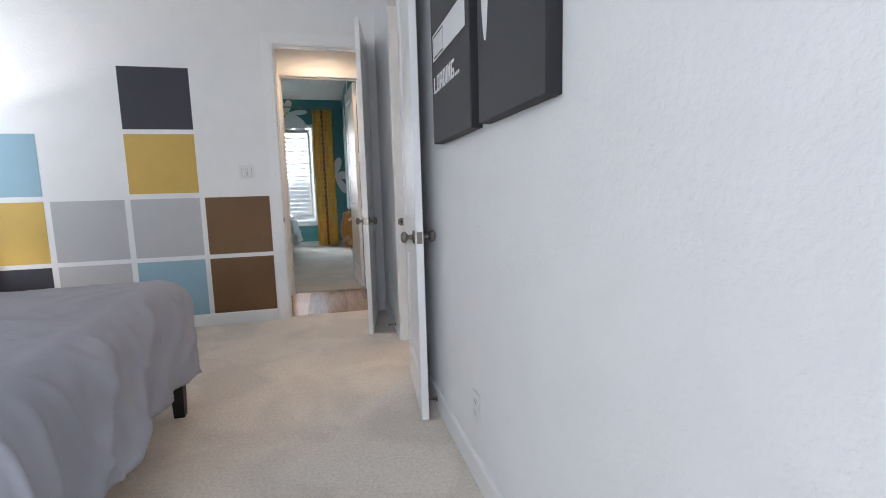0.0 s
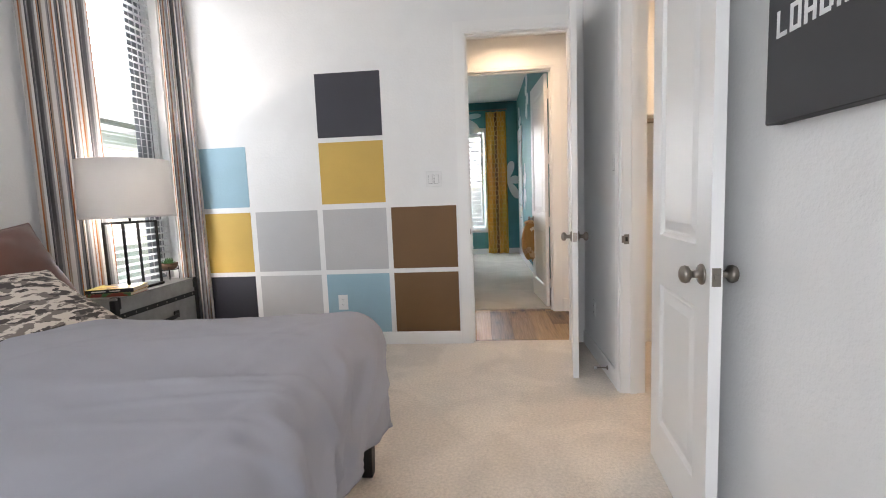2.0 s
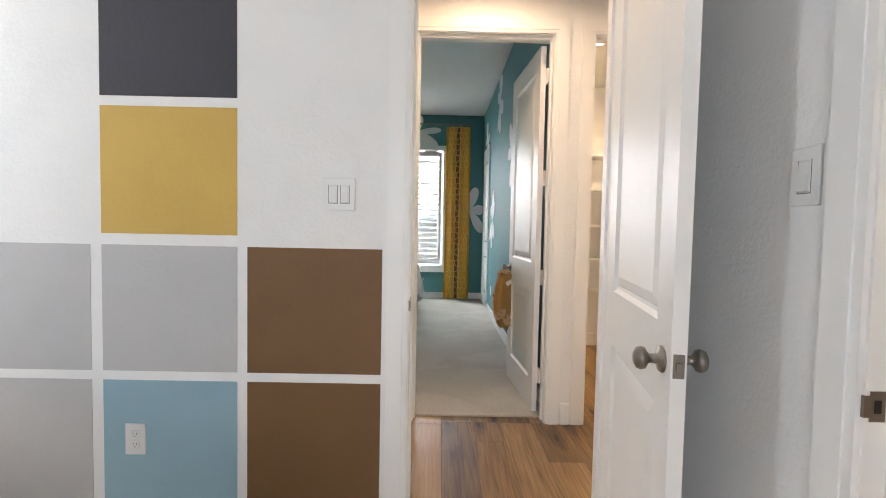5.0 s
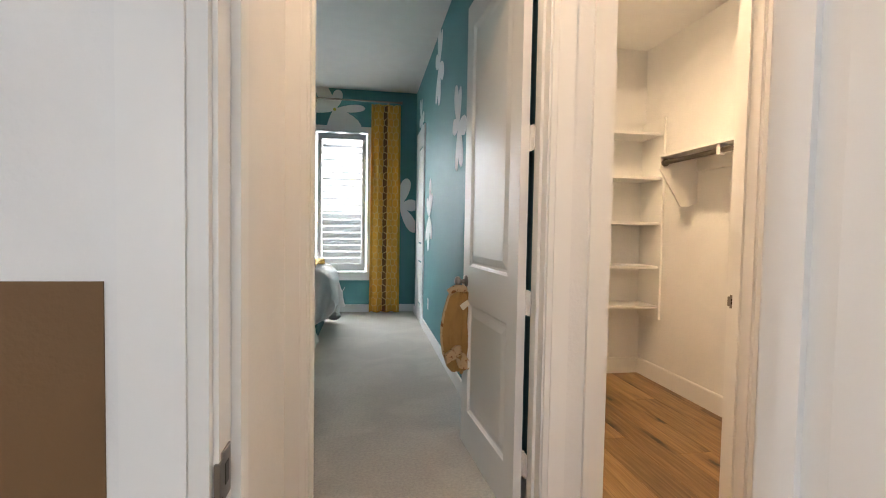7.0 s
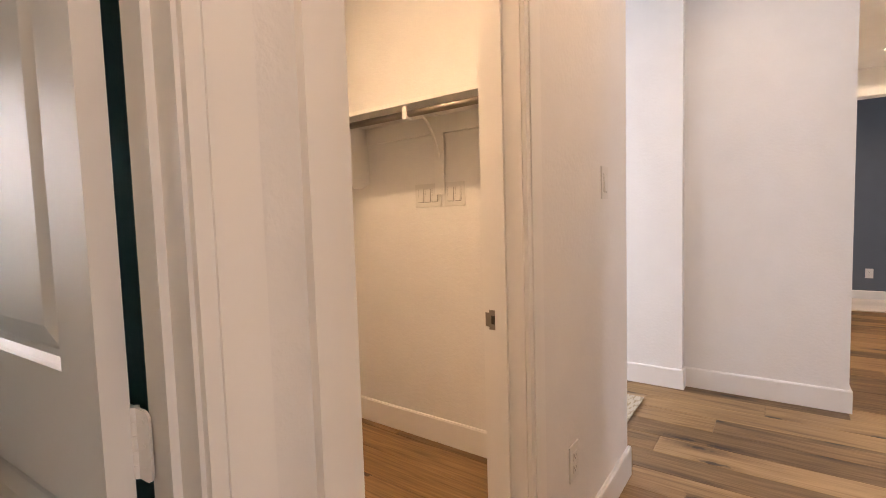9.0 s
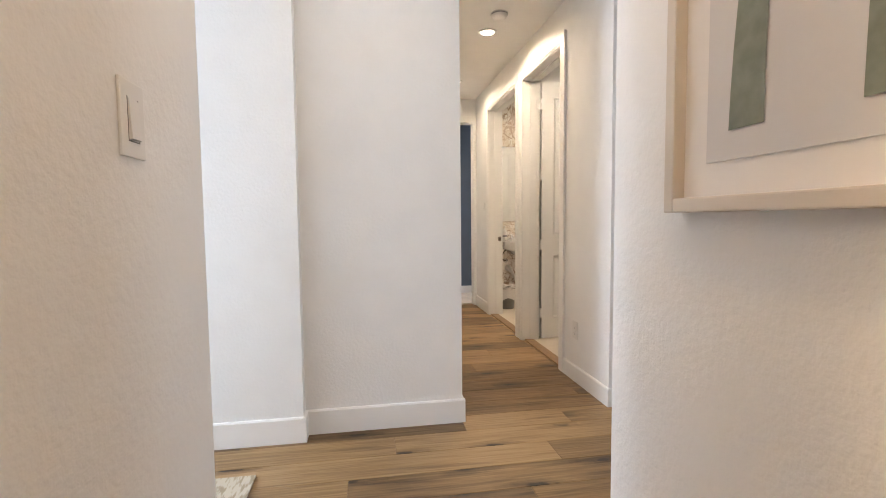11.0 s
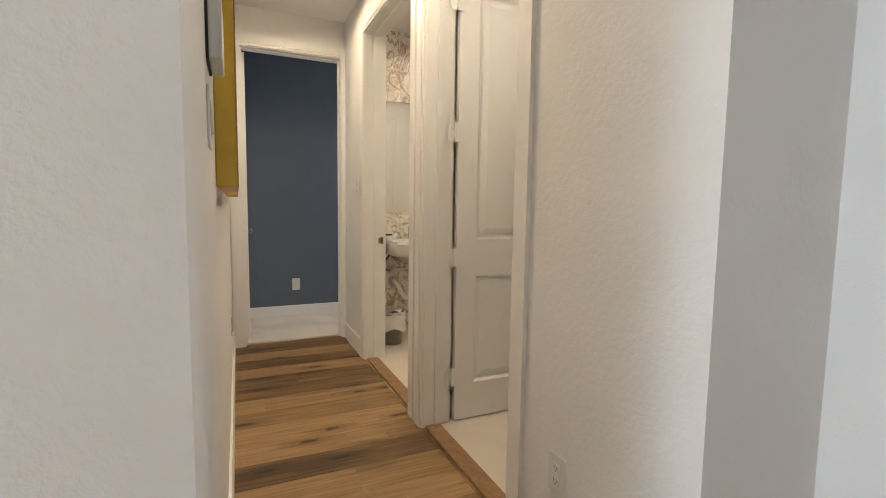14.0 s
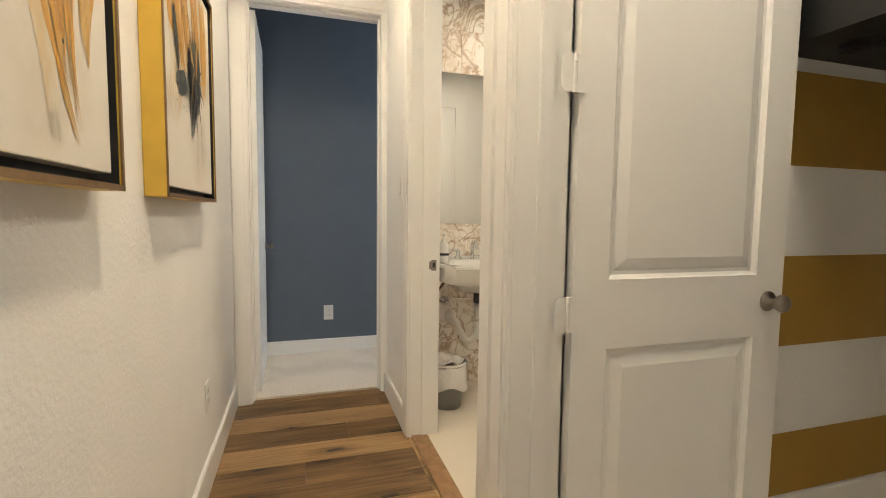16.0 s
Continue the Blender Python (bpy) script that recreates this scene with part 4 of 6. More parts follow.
wall_plate("wall_outlet", pose(1.12, 3.62, 0.36, 0, 0, -90), 1, "white duplex outlet behind the open door", "outlet")
wall_plate("light_switch", pose(0.125, 4.435, 1.335, 0, 0, 90), 1, "white rocker switch at the end of the hall")
wall_plate("light_switch", pose(2.6, 5.02, 1.33), 1, "white rocker switch near the end of the hall wall")
wall_plate("wall_outlet", pose(2.24, 5.02, 0.38), 1, "white duplex outlet low on the hall wall", "outlet")
wall_plate("light_switch", pose(2.72, 5.97, 1.335, 0, 0, -90), 3, "white triple rocker switch inside the walk-in closet")
wall_plate("light_switch", pose(2.72, 5.80, 1.335, 0, 0, -90), 2, "white double rocker switch inside the walk-in closet")
wall_plate("wall_outlet", pose(4.805, 3.19, 0.366, 0, 0, 180), 1, "white duplex outlet on the corridor wall", "outlet")
wall_plate("light_switch", pose(4.825, 4.12, 1.355), 1, "white rocker switch below the wall panel in the corridor")
wall_plate("wall_outlet", pose(6.95, 4.12, 0.40), 1, "white duplex outlet low on the corridor wall", "outlet")
wall_plate("light_switch", pose(7.36, 3.19, 1.33, 0, 0, 180), 1, "white rocker switch beside the bathroom door")
wall_plate("wall_outlet", pose(8.80, 3.51, 0.345, 0, 0, -90), 1, "white duplex outlet on the blue wall", "outlet")
wall_plate("wall_outlet", pose(1.08, 8.55, 0.37, 0, 0, -90), 1, "white duplex outlet on the teal wall", "outlet")


def door_stop(m, label):
    root = thing("door_stop", m, label, "door stop")
    part("stem", rod(lathe(bmesh.new(), [(0, 0), (0.014, 0), (0.014, 0.004), (0.006, 0.007), (0.006, 0.009)], ((0, 0, 0), (0, -1, 0)), 12), (0, -0.008, 0), (0, -0.07, 0), 0.0045), "nickel", root, smooth=True)
    part("tip", lathe(bmesh.new(), [(0, 0.068), (0.009, 0.068), (0.010, 0.078), (0.007, 0.083), (0, 0.083)], ((0, 0, 0), (0, -1, 0)), 12), "plate", root, "white rubber tip", smooth=True)


door_stop(pose(1.105, 3.22, 0.07, 0, 0, -90), "nickel door stop on the baseboard behind the door")
door_stop(pose(1.105, 1.79, 0.07, 0, 0, -90), "nickel door stop on the baseboard behind the closet door")


# ---- canvases on the bedroom wall ----
def canvas(m, w, h, label):
    """A stretched canvas in local xz facing -y, 0.04 deep."""
    root = thing("canvas_print", m, label, "wall art", "canvas prints")
    part("canvas", one_box(-w / 2, w / 2, -0.04, 0, 0, h, bevel=0.003), "canvas_edge", root)
    part("front", one_box(-w / 2 + 0.003, w / 2 - 0.003, -0.0415, -0.0395, 0.003, h - 0.003), "canvas_dark", root)
    return root


ca = canvas(pose(1.12, 1.315, 1.34, 0, 0, -90), 0.53, 0.78, "dark grey canvas print with white loading bar and lettering")
# square stroke letters on a 4 x 6 grid: (x0, x1, z0, z1)
GLYPHS = {"L": ((0, 1, 0, 6), (1, 4, 0, 1)), "O": ((0, 1, 0, 6), (3, 4, 0, 6), (1, 3, 0, 1), (1, 3, 5, 6)), "A": ((0, 1, 0, 6), (3, 4, 0, 6), (1, 3, 5, 6), (1, 3, 2, 3)),
          "D": ((0, 1, 0, 6), (3, 4, 0.8, 5.2), (1, 3.4, 0, 1), (1, 3.4, 5, 6)), "I": ((0, 1, 0, 6),), "N": ((0, 1, 0, 6), (3, 4, 0, 6), (1, 2, 3.4, 5.2), (2, 3, 1.6, 3.4)),
          "G": ((0, 1, 0, 6), (1, 4, 0, 1), (1, 4, 5, 6), (3, 4, 1, 3), (2, 3, 2, 3)), ".": ((0, 1, 0, 1),)}
gx, gu = -0.225, 0.0093
for ch in "LOADING...":
    rows = [(gx + a * gu, gx + b * gu, -0.0435, -0.0415, 0.205 + c * gu * 1.15, 0.205 + d * gu * 1.15) for a, b, c, d in GLYPHS[ch]]
    part("letter", boxes(*rows), "print_white", ca)
    gx += gu * (max(b for _, b, _, _ in GLYPHS[ch]) + 1.3)
part("loading_bar", boxes((-0.23, 0.22, -0.0435, -0.0415, 0.335, 0.342), (-0.23, 0.22, -0.0435, -0.0415, 0.433, 0.44), (-0.23, -0.223, -0.0435, -0.0415, 0.342, 0.433), (-0.06, 0.22, -0.0435, -0.0415, 0.342, 0.433)), "print_white", ca, "white loading bar outline")
for k in range(6):
    part("bar_tick", one_box(-0.213 + k * 0.025, -0.196 + k * 0.025, -0.0435, -0.0415, 0.35, 0.425), "print_white", ca)
cb = canvas(pose(1.12, 0.745, 1.34, 0, 0, -90), 0.45, 0.78, "dark grey canvas print with large white rounded brush lettering")


def drop_shape(cx, z0, z1, w, lean=0.0, n=18):
    pts = []
    for i in range(n):
        a = 2 * math.pi * i / n
        zz = (z0 + z1) / 2 + (z1 - z0) / 2 * math.sin(a)
        k = 1 + 0.35 * math.sin(a)
        pts.append((cx + lean * (zz - z0) + w / 2 * math.cos(a) * k, zz))
    return pts


for args in ((-0.155, 0.225, 0.70, 0.075, 0.0), (-0.06, 0.395, 0.52, 0.12, 0.1), (0.075, 0.42, 0.70, 0.10, 0.0)):
    o = part("brush_letter", polygon(bmesh.new(), drop_shape(*args), 0.002), "print_white", cb)
    o.location.y = -0.0415

# ---- bed ----
BED = thing("bed", pose(-1.2, 1.42, 0.012), "bed with a grey cotton duvet on dark wooden legs", "bed")
part("box_base", one_box(-0.98, 0.96, -0.70, 0.70, 0.15, 0.32, bevel=0.02), "headboard", BED, "grey upholstered base")
part("mattress", one_box(-0.98, 0.97, -0.72, 0.72, 0.32, 0.58, bevel=0.05), "sheet", BED)
for lx, ly in ((-0.92, -0.68), (-0.92, 0.68), (1.01, -0.68), (1.01, 0.70)):
    b2 = box(bmesh.new(), lx - 0.033, lx + 0.033, ly - 0.033, ly + 0.033, 0.0, 0.26, bevel=0.004)
    for v in b2.verts:
        if v.co.z < 0.05:
            v.co.x = lx + (v.co.x - lx) * 0.78
            v.co.y = ly + (v.co.y - ly) * 0.78
    part("leg", b2, "black", BED, "black wooden leg")
part("side_rail", boxes((-0.98, 1.005, 0.65, 0.685, 0.20, 0.30), (-0.98, 1.005, -0.685, -0.65, 0.20, 0.30), (0.97, 1.005, -0.65, 0.65, 0.20, 0.30)), "black", BED)
hb = part("headboard", boxes((-1.09, -0.99, -0.92, 0.985, 0.05, 1.385), bevel=0.025), "headboard", BED, "grey linen headboard with nailhead trim")
nb = bmesh.new()
for k in range(46):
    rod(nb, (-0.992, 0.96, 0.28 + k * 0.0235), (-0.987, 0.96, 0.28 + k * 0.0235), 0.006, seg=6)
for k in range(70):
    rod(nb, (-0.992, 0.96 - k * 0.0265, 1.36), (-0.987, 0.96 - k * 0.0265, 1.36), 0.006, seg=6)
part("nailhead", nb, "nickel", hb)


def cloth_over(L0, L1, W0, W1, top, drop, nu, nv, seed, fold=0.02, crown=0.03, hem=0.0, r=0.10, lump=1.0, flare=0.0):
    """A cloth that lies on a box from L0..L1 by W0..W1 and hangs down all round."""
    def edge(v, a, b):
        if v < a:
            return a, a - v, -1
        if v > b:
            return b, v - b, 1
        return v, 0.0, 0

    def fn(u, v):
        s = L0 - drop + u * (L1 - L0 + 2 * drop)
        t = W0 - drop + v * (W1 - W0 + 2 * drop)
        x, ex, sx = edge(s, L0, L1)
        y, ey, sy = edge(t, W0, W1)
        e = max(ex, ey) + 0.25 * min(ex, ey)
        e = min(e, drop)
        rr = r
        if e < rr * 1.5708:
            ang = e / rr
            out, down = rr * math.sin(ang), rr * (1 - math.cos(ang))
        else:
            out, down = rr, rr + e - rr * 1.5708
        if ex or ey:
            k = math.hypot(ex, ey)
            dx, dy = sx * ex / k, sy * ey / k
        else:
            dx = dy = 0.0
        hang = min(max(e - 0.05, 0) / drop, 1)
        along = s if ey > ex else t
        wav = 0.030 * hang ** 0.4 * max(0.0, 1 - 5.5 * abs(noise.noise((along * 2.6 + e * 2.4, e * 0.7 - along * 0.3, seed + 41)))) + 0.022 * hang ** 0.4 * max(0.0, 1 - 6 * abs(noise.noise((along * 4.6 - e * 2.0, e * 0.9, seed + 47)))) - 0.022 * hang ** 0.5 * abs(noise.noise((along * 5.5 + e * 3.0, e * 1.2, seed + 11))) ** 0.6 - 0.05 * hang * max(0.0, noise.noise((along * 7.0 + e * 2.5, e * 0.8, seed + 3))) ** 0.8 + math.sin(along * 9.5 + seed + 2.2 * noise.noise((along * 1.3, seed, 0))) * fold * hang + noise.noise((along * 5, e * 3, seed)) * fold * 0.7 * hang
        corner = min(ex, ey) / max(ex, ey) if ex and ey else 0.0
        out += flare * (0.45 + 0.9 * corner) * hang ** 1.3
        x += dx * (out + wav)
        y += dy * (out + wav)
        cu = (x - L0) / (L1 - L0) * 2 - 1
        cv = (y - W0) / (W1 - W0) * 2 - 1
        z = top - down + crown * max(0, (1 - cu ** 4) * (1 - cv ** 4))
        big = noise.noise((x * 1.6 + 3 * seed, y * 1.9, seed)) * 0.030 * lump
        crease = 0.010 - 0.022 * abs(noise.noise((x * 1.1 + y * 0.7, y * 3.2 - x * 1.8, seed + 5))) ** 0.75 + 0.004 - 0.010 * abs(noise.noise((x * 2.4 - y * 1.3, y * 6.5 + x * 3.0, seed + 9))) ** 0.85
        for q, (fa, fb) in enumerate(((0.5, 1.0), (1.0, 0.35))):
            ridge = abs(noise.noise(((x * fa + y * fb) * 1.1, (x * fb - y * fa) * 6.5, seed + 20 + q)))
            patch = max(0.0, noise.noise((x * 1.7, y * 1.7, seed + 30 + q)) + 0.15 + 0.5 * hang)
            crease += 0.016 * patch * max(0.0, 1 - ridge * 9)
        crease += 0.003 * noise.noise((x * 12, y * 12, seed + 2))
        z += (big + crease * lump) * (1 - 0.5 * hang)
        z = max(z, hem + 0.01 * noise.noise((along * 4, 1, seed)))
        return (x, y, z)
    return sheet_grid(nu, nv, fn, lambda u, v: (u, v))


dv = part("duvet", cloth_over(-0.97, 0.96, -0.65, 0.66, 0.71, 0.57, 190, 170, 1.7, fold=0.030, crown=0.05, hem=0.19, r=0.135, lump=0.6), "duvet", BED, "crumpled grey cotton duvet", smooth=True)
so = dv.modifiers.new("thick", "SOLIDIFY")
so.thickness = 0.012
so.offset = -1


def pillow(m, w, h, t, mat, label, seed):
    def side(s):
        def fn(u, v):
            a, b = 2 * u - 1, 2 * v - 1
            prof = max(0.0, (1 - abs(a) ** 2.6)) ** 0.55 * max(0.0, (1 - abs(b) ** 2.6)) ** 0.55
            pinch = 1 - 0.09 * (1 - abs(a * b)) * max(abs(a), abs(b)) ** 3
            wr = 0.05 * noise.noise((a * 2.2, b * 2.2, seed)) + 0.03 * noise.noise((a * 5, b * 5, seed + s))
            return (a * w / 2 * pinch, s * (t / 2 * prof * (1 + wr * 3) + 0.003), b * h / 2 * pinch)
        return fn
    root = thing("pillow", m, label, "pillow", "pillows on the bed")
    bm = sheet_grid(26, 26, side(-1))
    b2 = sheet_grid(26, 26, side(1))
    tmp = bpy.data.meshes.new("tmp")
    b2.to_mesh(tmp)
    b2.free()
    bm.from_mesh(tmp)
    bpy.data.meshes.remove(tmp)
    part("cushion", bm, mat, root, smooth=True)
    seam = bmesh.new()
    pts = []
    for i in range(40):
        a = i / 40 * 8
        k, f = int(a // 2), (a % 2) - 1
        q = ((f, -1), (1, f), (-f, 1), (-1, -f))[k]
        pinch = 1 - 0.09 * (1 - abs(q[0] * q[1])) * max(abs(q[0]), abs(q[1])) ** 3
        pts.append((q[0] * w / 2 * pinch, 0, q[1] * h / 2 * pinch))
    pts.append(pts[0])
    for a, b in zip(pts, pts[1:]):
        rod(seam, a, b, 0.004, seg=6)
    part("piping", seam, mat, root)
    return root


pillow(pose(-1.93, 1.86, 0.94, -14, 0, 86), 0.62, 0.50, 0.20, "sheet", "white cotton pillow against the headboard", 2)
pillow(pose(-1.93, 1.10, 0.94, -14, 0, 92), 0.62, 0.50, 0.20, "sheet", "white cotton pillow against the headboard", 6)
pillow(pose(-1.70, 2.00, 0.905, -28, -8, 84), 0.56, 0.46, 0.19, "leather_brown", "brown leather cushion leaning on the pillows", 4)
pillow(pose(-1.42, 1.62, 0.80, -58, -2, 86), 1.00, 0.46, 0.19, "camo", "camouflage print lumbar pillow on the duvet", 7)

# ---- nightstand ----
NS = thing("nightstand", pose(-2.035, 3.215, 0.012), "grey metal trunk nightstand with black leather straps", "nightstand")
nx, ny, nz = 0.15, 0.385, 0.64
part("body", one_box(-nx, nx, -ny, ny, 0.06, nz, bevel=0.006), "trunk", NS)
part("top", one_box(-nx - 0.004, nx + 0.004, -ny - 0.004, ny + 0.004, nz, nz + 0.012, bevel=0.004), "trunk", NS)
for z in (0.09, 0.315, 0.535):
    st = part("strap", boxes((nx, nx + 0.005, -ny, ny, z - 0.016, z + 0.016), (-nx, nx, ny, ny + 0.005, z - 0.016, z + 0.016), (-nx, nx, -ny - 0.005, -ny, z - 0.016, z + 0.016)), "trunk_strap", NS)
    for k in range(8):
        part("rivet", rod(bmesh.new(), (nx + 0.004, -ny + 0.05 + k * 0.0955, z), (nx + 0.0085, -ny + 0.05 + k * 0.0955, z), 0.006, 0.004, seg=8), "nickel", st)
for y in (-ny, ny):
    part("corner_strap", boxes((nx - 0.03, nx + 0.007, y - 0.018, y + 0.018, 0.03, nz), bevel=0.004), "trunk_strap", NS)
    part("corner_cap", boxes((nx - 0.05, nx + 0.009, y - 0.03 * (1 if y > 0 else -0.3), y + 0.03 * (0.3 if y > 0 else 1), nz - 0.06, nz + 0.016), bevel=0.007), "trunk_strap", NS)
    part("foot", one_box(nx - 0.05, nx, y - (0.05 if y > 0 else 0), y + (0 if y > 0 else 0.05), 0, 0.06), "trunk_strap", NS)
    part("foot", one_box(-nx, -nx + 0.05, y - (0.05 if y > 0 else 0), y + (0 if y > 0 else 0.05), 0, 0.06), "trunk_strap", NS)
for z in (0.20, 0.425):
    hd = part("handle", tube(bmesh.new(), ((nx + 0.004, -0.13, z), (nx + 0.03, -0.10, z - 0.004), (nx + 0.034, 0, z - 0.008), (nx + 0.03, 0.10, z - 0.004), (nx + 0.004, 0.13, z)), 0.014), "trunk_strap", NS, "black leather handle", smooth=True)
    for y in (-0.1375, 0.1375):
        part("tab", one_box(nx, nx + 0.008, y - 0.0275, y + 0.0275, z - 0.026, z + 0.026, bevel=0.003), "trunk_strap", hd)

# ---- table lamp ----
LP = thing("table_lamp", pose(-2.03, 3.19, 0.664), "table lamp with white drum shade on a black iron frame", "lamp")
part("base", boxes((-0.085, 0.085, -0.16, 0.16, 0, 0.018), bevel=0.003), "black_metal", LP)
bm = bmesh.new()
for y in (-0.15, 0.15):
    box(bm, -0.075, -0.062, y - 0.0065, y + 0.0065, 0.018, 0.455)
    box(bm, 0.062, 0.075, y - 0.0065, y + 0.0065, 0.018, 0.455)
box(bm, -0.062, 0.062, -0.1565, -0.1435, 0.442, 0.455)
box(bm, -0.062, 0.062, 0.1435, 0.1565, 0.442, 0.455)
box(bm, 0.062, 0.075, -0.1435, 0.1435, 0.442, 0.455)
box(bm, -0.075, -0.062, -0.1435, 0.1435, 0.442, 0.455)
box(bm, -0.062, 0.062, -0.0065, 0.0065, 0.442, 0.455)
part("frame", bm, "black_metal", LP)
part("stem", rod(bmesh.new(), (0, 0, 0.455), (0, 0, 0.70), 0.008), "black_metal", LP)
SR, SZ0, SZ1 = 0.275, 0.48, 0.855
sh = part("shade", lathe(bmesh.new(), [(SR, SZ0), (SR - 0.008, SZ1), (SR - 0.011, SZ1), (SR - 0.003, SZ0), (SR, SZ0)], seg=56), "shade", LP, "white linen drum shade", smooth=True)
part("trim_band", lathe(bmesh.new(), [(SR + 0.001, SZ0 - 0.001), (SR + 0.001, SZ0 + 0.012), (SR - 0.004, SZ0 + 0.012), (SR - 0.004, SZ0 - 0.001), (SR + 0.001, SZ0 - 0.001)], seg=56), "shade", sh, smooth=True)
bm = bmesh.new()
for k in range(3):
    a = 2 * math.pi * k / 3
    rod(bm, (0, 0, 0.70), (SR * 0.95 * math.cos(a), SR * 0.95 * math.sin(a), SZ1 - 0.02), 0.0025, seg=6)
part("spider", bm, "black_metal", LP)
part("bulb", lathe(bmesh.new(), [(0, 0.56), (0.014, 0.56), (0.016, 0.585), (0.03, 0.62), (0.028, 0.655), (0, 0.67)], ((0.03, 0, 0), (0, 0, 1)), 14), "plate", LP, smooth=True)


# ---- books and plant ----
def book(m, w, d, h, cover, label):
    root = thing("book", m, label, "book", "books on the nightstand")
    part("pages", one_box(-w / 2 + 0.004, w / 2 - 0.004, -d / 2 + 0.004, d / 2, 0.003, h - 0.003), "paper", root)
    part("cover", boxes((-w / 2, w / 2, -d / 2, d / 2 + 0.003, 0, 0.003), (-w / 2, w / 2, -d / 2, d / 2 + 0.003, h - 0.003, h), (-w / 2, w / 2, -d / 2, -d / 2 + 0.003, 0.003, h - 0.003)), cover, root)
    return root


book(pose(-2.0, 2.99, 0.664, 0, 0, 10), 0.26, 0.20, 0.022, "book_red", "red and green book lying on the nightstand")
bk = book(pose(-2.0, 2.99, 0.686, 0, 0, 16), 0.27, 0.21, 0.026, "book_yellow", "book with yellow cover and black spine on top")
part("spine", boxes((-0.134, 0.134, -0.1065, -0.105, 0.001, 0.025)), "book_black", bk, "black spine with pale lettering")
part("spine_mark", boxes((-0.10, -0.02, -0.1075, -0.1065, 0.010, 0.016), (0.0, 0.06, -0.1075, -0.1065, 0.010, 0.016)), "print_white", bk)

PL = thing("potted_plant", pose(-2.03, 3.525, 0.664), "small succulent in a brown bowl on a black wire stand", "plant")
bm = bmesh.new()
for a in range(4):
    c, s = math.cos(a * 1.5708 + 0.6), math.sin(a * 1.5708 + 0.6)
    rod(bm, (0.062 * c, 0.062 * s, 0), (0.062 * c, 0.062 * s, 0.10), 0.003, seg=6)
lathe(bm, [(0.058, 0.075), (0.064, 0.075), (0.064, 0.081), (0.058, 0.081), (0.058, 0.075)], seg=24)
part("stand", bm, "black_metal", PL)
part("bowl", lathe(bmesh.new(), [(0, 0.078), (0.04, 0.078), (0.06, 0.10), (0.063, 0.125), (0.056, 0.125), (0.05, 0.118), (0, 0.118)]), "soil", PL, smooth=True)
rng = random.Random(5)
bm = bmesh.new()
for k in range(26):
    a, tl = k * 2.4, 0.25 + 0.75 * (k / 26)
    d = Vector((math.cos(a) * tl, math.sin(a) * tl, 1.2 - tl)).normalized()
    sd = d.cross(Vector((0, 0, 1))).normalized()
    up = sd.cross(d)
    L = 0.03 + 0.022 * rng.random()
    o = Vector((0.008 * math.cos(a), 0.008 * math.sin(a), 0.118))
    vs = [bm.verts.new(o + d * (L * f) + sd * (L * wd) + up * q) for f, wd, q in ((0, 0, 0), (0.6, 0.22, 0.002), (1, 0, 0.004), (0.6, -0.22, 0.002), (0.6, 0, -0.006))]
    for q in ((0, 1, 4), (1, 2, 4), (2, 3, 4), (3, 0, 4), (0, 3, 2, 1)):
        bm.faces.new([vs[i] for i in q])
part("leaves", bm, "succulent", PL)


# ---- bedroom window, blind, curtains ----
def curtain(name, m, width, z0, z1, folds, depth, mat, label, gather=1.9, seed=0, taper=0.04, group=""):
    """Gathered cloth in local x by z, folds along y."""
    def fn(u, v):
        z = z0 + v * (z1 - z0)
        w = width * (1 - taper * v)
        amp = depth * (0.75 + 0.25 * (1 - v)) * (0.8 + 0.35 * noise.noise((u * 5, seed, 0)))
        ph = 2 * math.pi * folds * (u + 0.012 * noise.noise((u * 3, v * 1.5, seed)))
        return ((u - 0.5) * w + 0.25 * amp * math.sin(2 * ph), amp * math.sin(ph), z + 0.004 * math.sin(ph))
    root = thing(name, m, label, "curtain", group)
    c = part("cloth", sheet_grid(folds * 16, 24, fn, lambda u, v: (u * width * gather, v * (z1 - z0))), mat, root, smooth=True)
    sm = c.modifiers.new("thick", "SOLIDIFY")
    sm.thickness = 0.004
    return root


WIN = thing("window_1", pose(-2.36, 3.46, 0), "white framed bedroom window with raised daylight behind a blind", "window", kind="structure")
part("window_frame", boxes((-0.05, 0.0, -0.46, -0.42, 0.62, 2.98), (-0.05, 0.0, 0.42, 0.46, 0.62, 2.98), (-0.05, 0.0, -0.42, 0.42, 0.62, 0.67), (-0.05, 0.0, -0.42, 0.42, 2.93, 2.98), (-0.045, -0.005, -0.42, 0.42, 1.78, 1.82)), "trim", WIN)
part("window_sill", one_box(-0.02, 0.12, -0.46, 0.46, 0.595, 0.62, bevel=0.004), "trim", WIN)
pn = part("pane", one_box(-0.03, -0.026, -0.42, 0.42, 0.67, 2.93), "glass", WIN)
pn.visible_shadow = False
part("screen", boxes((0.018, 0.020, 0.27, 0.455, 0.63, 2.92)), "screen", WIN, "dark insect screen edge")
BL = thing("window_blind", pose(-2.296, 3.46, 0), "white horizontal slat blind in the bedroom window", "blind")
for k in range(42):
    z = 0.68 + k * 0.053
    s_ = part("slat", boxes((-0.024, 0.024, -0.455, 0.455, z, z + 0.003)), "blind", BL)
    s_.matrix_local = pose(0, 0, z, 0, 10, 0) @ pose(0, 0, -z)
for y in (-0.30, 0.29, 0.345, 0.40):
    part("cord", boxes((-0.025, -0.023, y, y + 0.006, 0.66, 2.92), (0.023, 0.025, y, y + 0.006, 0.66, 2.92)), "blind", BL)
